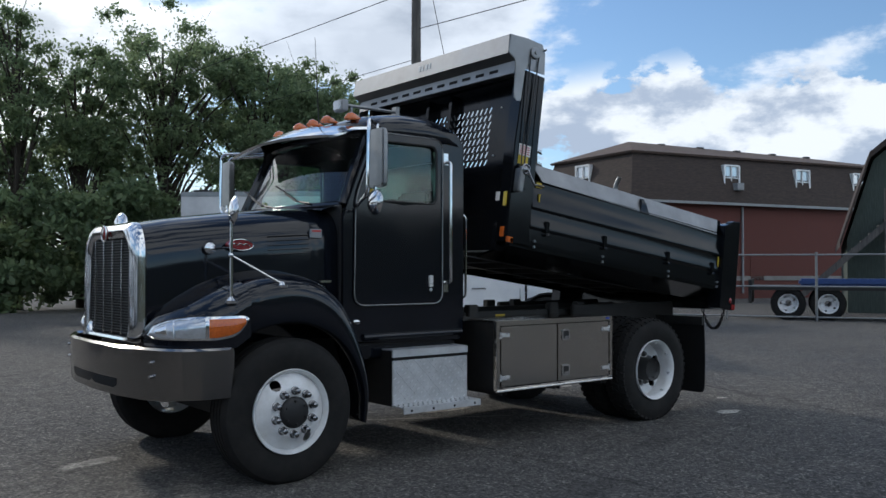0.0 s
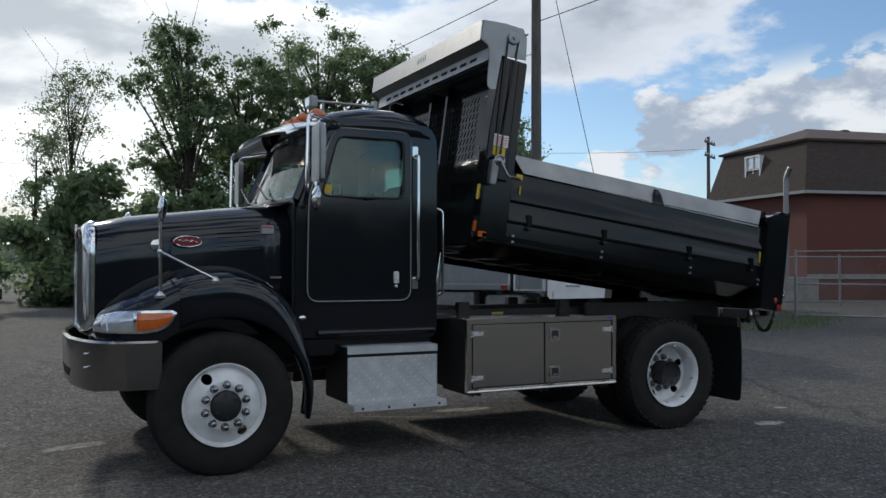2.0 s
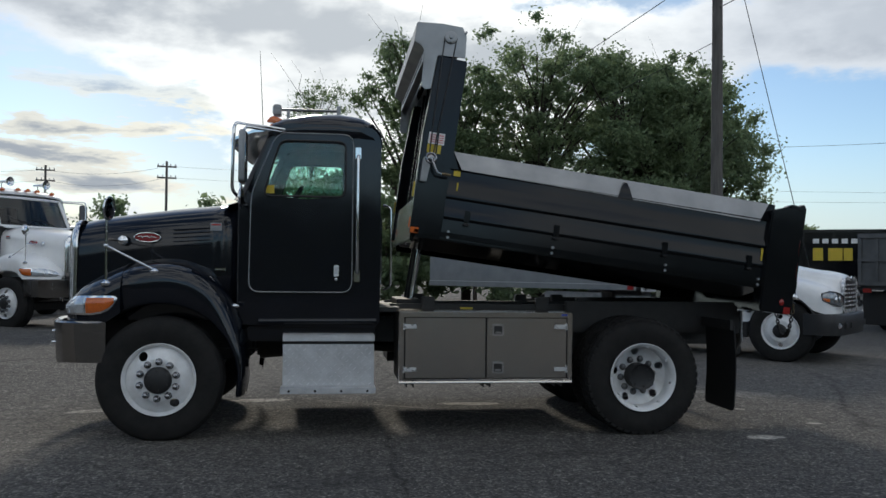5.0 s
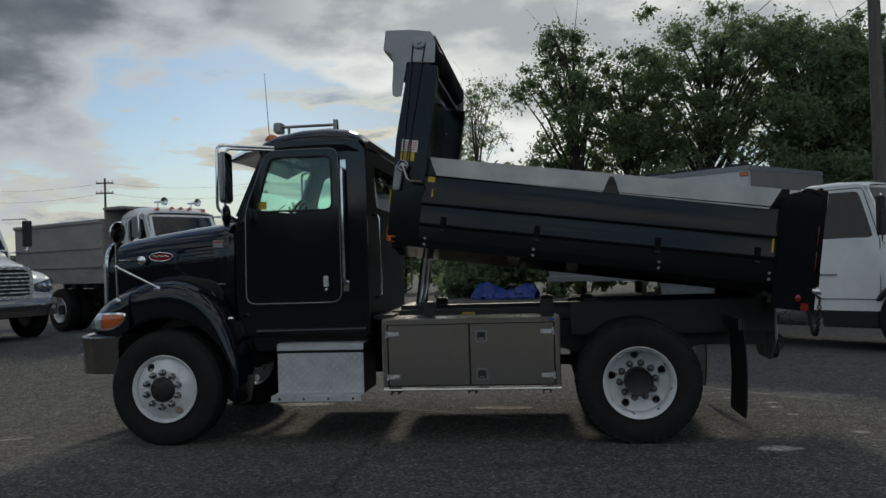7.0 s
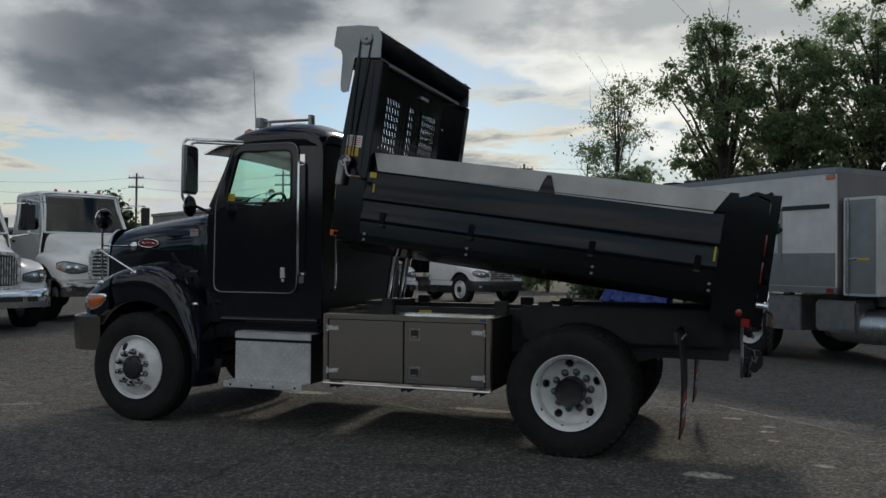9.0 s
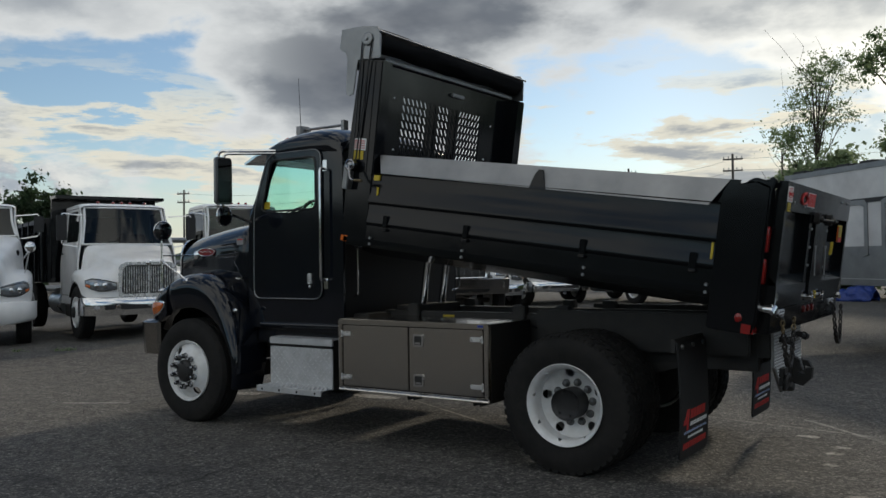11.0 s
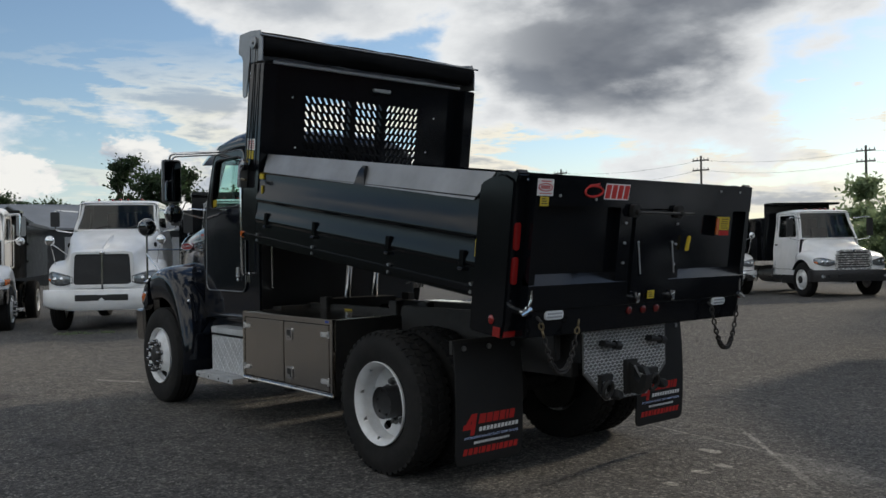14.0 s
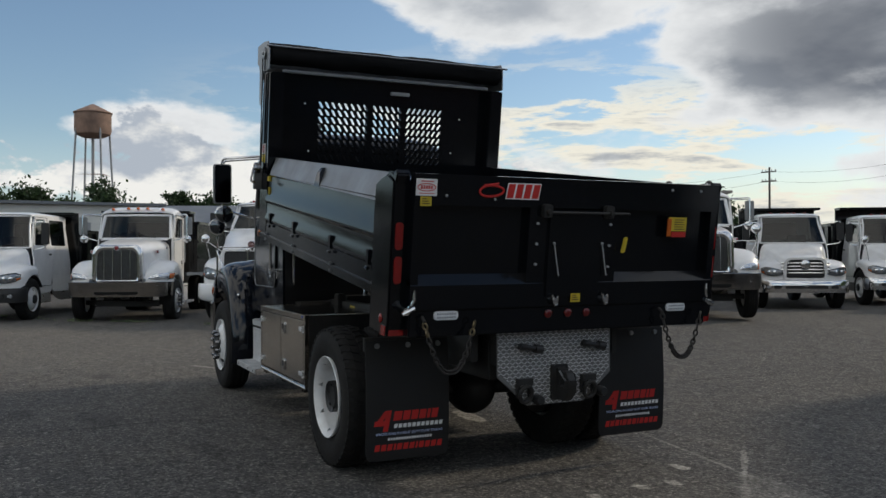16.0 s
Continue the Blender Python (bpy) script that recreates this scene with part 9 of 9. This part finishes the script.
# tarp heap by the trees
M_TARP = material("blue_tarp", (0.018, 0.05, 0.26), 0.55, vary=0.4, scale=3, bump=0.3, bump_scale=6)
bm = bmesh.new()
rings = []
for k in range(33):
    u = k / 32
    prof = (0.35 + 0.65 * math.sin(math.pi * u) ** 0.7) * (0.75 + 0.35 * math.sin(7 * u + 1))
    ring = []
    for a in np.linspace(0, math.pi, 21):
        p = Vector((-1.7 + 3.4 * u, 0.85 * math.cos(a) * (0.6 + 0.4 * math.sin(math.pi * u)), max(0.0, math.sin(a)) * prof))
        d = noise.noise(p * 3.1) * 0.22 + noise.noise(p * 8.0) * 0.10
        ring.append((p.x, p.y + d * math.cos(a), max(0.0, p.z + d * math.sin(a))))
    rings.append(ring)
loft(bm, rings, closed=False)
tarp = part("tarp", bm, M_TARP)
tarp.matrix_world = at_yard(1.7, 24.4, -15) @ Matrix.Scale(0.75, 4)
tagged(tarp, "crumpled blue tarp over a heap", "tarp")
tarp.modifiers.new("thick", "SOLIDIFY").thickness = 0.02

# ---- far things ----
M_RUST = material("rusty_steel", (0.30, 0.19, 0.14), 0.8, vary=0.6, scale=0.6, bump=0.1, second=(0.17, 0.11, 0.085))
tower = thing("water_tower", pose(-166, 6.2, 0) @ Matrix.Scale(0.87, 4), "rusty steel water tower on tall legs", "tower")
bm = bmesh.new()
lathe(bm, [(0.5, 27.6), (2.4, 27.9), (3.6, 28.5), (3.85, 29.2), (3.85, 33.0), (4.1, 33.1), (4.05, 33.3), (0.3, 35.2)], axis="z", seg=32)
part("tank", bm, M_RUST, tower, "rust-streaked round tank")
for k in range(4):
    a = math.pi / 2 * k + 0.35
    bm = bmesh.new()
    rod(bm, (5.4 * math.cos(a), 5.4 * math.sin(a), 0), (3.7 * math.cos(a), 3.7 * math.sin(a), 29.6), 0.22, 8)
    part("leg", bm, M_GREYPAINT, tower, "grey steel leg")
bm = bmesh.new()
rod(bm, (0, 0, 0), (0, 0, 27.7), 0.32, 12)
part("riser", bm, M_GREYPAINT, tower)
bm = bmesh.new()
for z, r in ((10.0, 4.85), (19.5, 4.3)):
    tube(bm, [(r * math.cos(math.pi / 2 * k + 0.35), r * math.sin(math.pi / 2 * k + 0.35), z) for k in range(4)], 0.12, 5, closed=True)
tagged(part("brace_ring", bm, M_RUST, tower), kind="stuff")

M_SIDING = material("pale_siding", (0.78, 0.77, 0.73), 0.6, vary=0.15, scale=1.0, stretch=(1, 1, 6))
M_METALROOF = material("grey_metal_roof", (0.20, 0.215, 0.235), 0.5, vary=0.25, scale=0.8, metal=0.3)


def shed(x, y, rot, L, D, h, ridge, label, wall=None):
    b = thing("storage_shed", pose(x, y, ground_height(x, y), 0, 0, rot), label, "building", "sheds")
    part("wall", B((-L / 2, L / 2, -D / 2, D / 2, 0, h)), wall or M_SIDING, b)
    bm = bmesh.new()
    loft(bm, [[(xx, -D / 2 - 0.3, h), (xx, 0, h + ridge), (xx, D / 2 + 0.3, h), (xx, D / 2 + 0.3, h + 0.12), (xx, 0, h + ridge + 0.12), (xx, -D / 2 - 0.3, h + 0.12)] for xx in (-L / 2 - 0.3, L / 2 + 0.3)])
    part("roof", bm, M_METALROOF, b, smooth=0)
    for k in range(int(L // 5)):
        part("roller_door", B((-L / 2 + 1.2 + 5 * k, -L / 2 + 4.2 + 5 * k, -D / 2 - 0.04, -D / 2, 0, min(3.0, h - 0.4))), M_TRIM, b, bevel=0.01)
        part("roller_door", B((-L / 2 + 1.2 + 5 * k, -L / 2 + 4.2 + 5 * k, D / 2, D / 2 + 0.04, 0, min(3.0, h - 0.4))), M_TRIM, b, bevel=0.01)


shed(-34, -12.0, 92, 27, 10, 3.75, 0.12, "long low white shed with flat metal roof")
shed(-52, 8.0, 70, 14, 9, 3.4, 1.6, "low dark shed with grey gabled roof", M_BIN)
shed(-48, 14.0, 100, 12, 8, 3.2, 1.5, "low dark shed with grey gabled roof", M_BIN)

# racks of pipes behind the row
M_PIPE = material("galvanised_pipe", (0.34, 0.35, 0.36), 0.45, 0.6, vary=0.3, scale=5)
rack = thing("pipe_rack", at_yard(-19.0, 11.5, 72), "steel rack stacked with grey pipes", "rack")
for x in (-3.0, 0.0, 3.0):
    part("upright", B((x - 0.06, x + 0.06, -0.06, 0.06, 0, 2.9), (x - 0.05, x + 0.05, -0.7, 0.7, 0.7, 0.78), (x - 0.05, x + 0.05, -0.7, 0.7, 1.5, 1.58), (x - 0.05, x + 0.05, -0.7, 0.7, 2.3, 2.38)), M_CHASSIS, rack)
bm = bmesh.new()
for z in (0.78, 1.58, 2.38):
    for y in (-0.55, -0.32, 0.32, 0.55):
        rod(bm, (-3.6, y, z + 0.09), (3.6, y, z + 0.09), 0.085, 10)
tagged(part("pipe", bm, M_PIPE, rack), kind="stuff")

# low wooded rise all round in the distance
M_WOODS = material("far_woods", (0.045, 0.075, 0.035), 0.95, vary=0.5, scale=0.12, bump=0.6, bump_scale=0.6, second=(0.028, 0.05, 0.026))
rngw = np.random.default_rng(9)
verts, faces = [], []
NA = 720
for i in range(NA):
    a = 2 * math.pi * i / NA
    r = 260 + 25 * math.sin(3 * a) + 18 * math.sin(7 * a + 1)
    hgt = 5.0 + 2.0 * math.sin(2 * a + 0.5) + 1.6 * noise.noise((9 * math.cos(a), 9 * math.sin(a), 0)) * 2 + 1.3 * rngw.random()
    if -30 < math.degrees(a) - 108 < 30:
        hgt += 4.0
    for u, hh in ((0.0, 0.0), (6.0, 0.55), (14.0, 0.9), (24.0, 1.0), (60.0, 0.9)):
        verts.append(((r + u) * math.cos(a), (r + u) * math.sin(a), hgt * hh * (1 + 0.12 * rngw.normal() * (hh > 0.4))))
for i in range(NA):
    j = (i + 1) % NA
    for k in range(4):
        faces.append((5 * i + k, 5 * j + k, 5 * j + k + 1, 5 * i + k + 1))
me = bpy.data.meshes.new("far_woods")
me.from_pydata(verts, [], faces)
me.materials.append(M_WOODS)
tagged(new("far_woods", me), "hazy dark wooded rise on the horizon", "woods", kind="stuff")

# unseen hedge-shaped backdrop, added behind the viewer to darken reflections
M_BACKDROP = material("dark_backdrop", (0.06, 0.07, 0.05), 0.95, vary=0.5, scale=0.8, bump=0.6, bump_scale=4, second=(0.02, 0.026, 0.018))
bm = bmesh.new()
rings = []
for k in range(61):
    a = radians(196 + 150 * k / 60)
    r = 36 + 1.2 * math.sin(5 * a)
    hh = 5.2 + 1.2 * noise.noise((4 * math.cos(a), 4 * math.sin(a), 3))
    rings.append([(4 + (r + q) * math.cos(a), -2 + (r + q) * math.sin(a), z) for q, z in ((0, 0), (0.3, hh * 0.5), (1.0, hh * 0.85), (2.5, hh), (4.0, hh * 0.9), (4.5, 0))])
loft(bm, rings)
hedge = part("hedge_south", bm, M_BACKDROP)
tagged(hedge, "tall dark tree hedge closing the yard", "hedge", kind="structure")
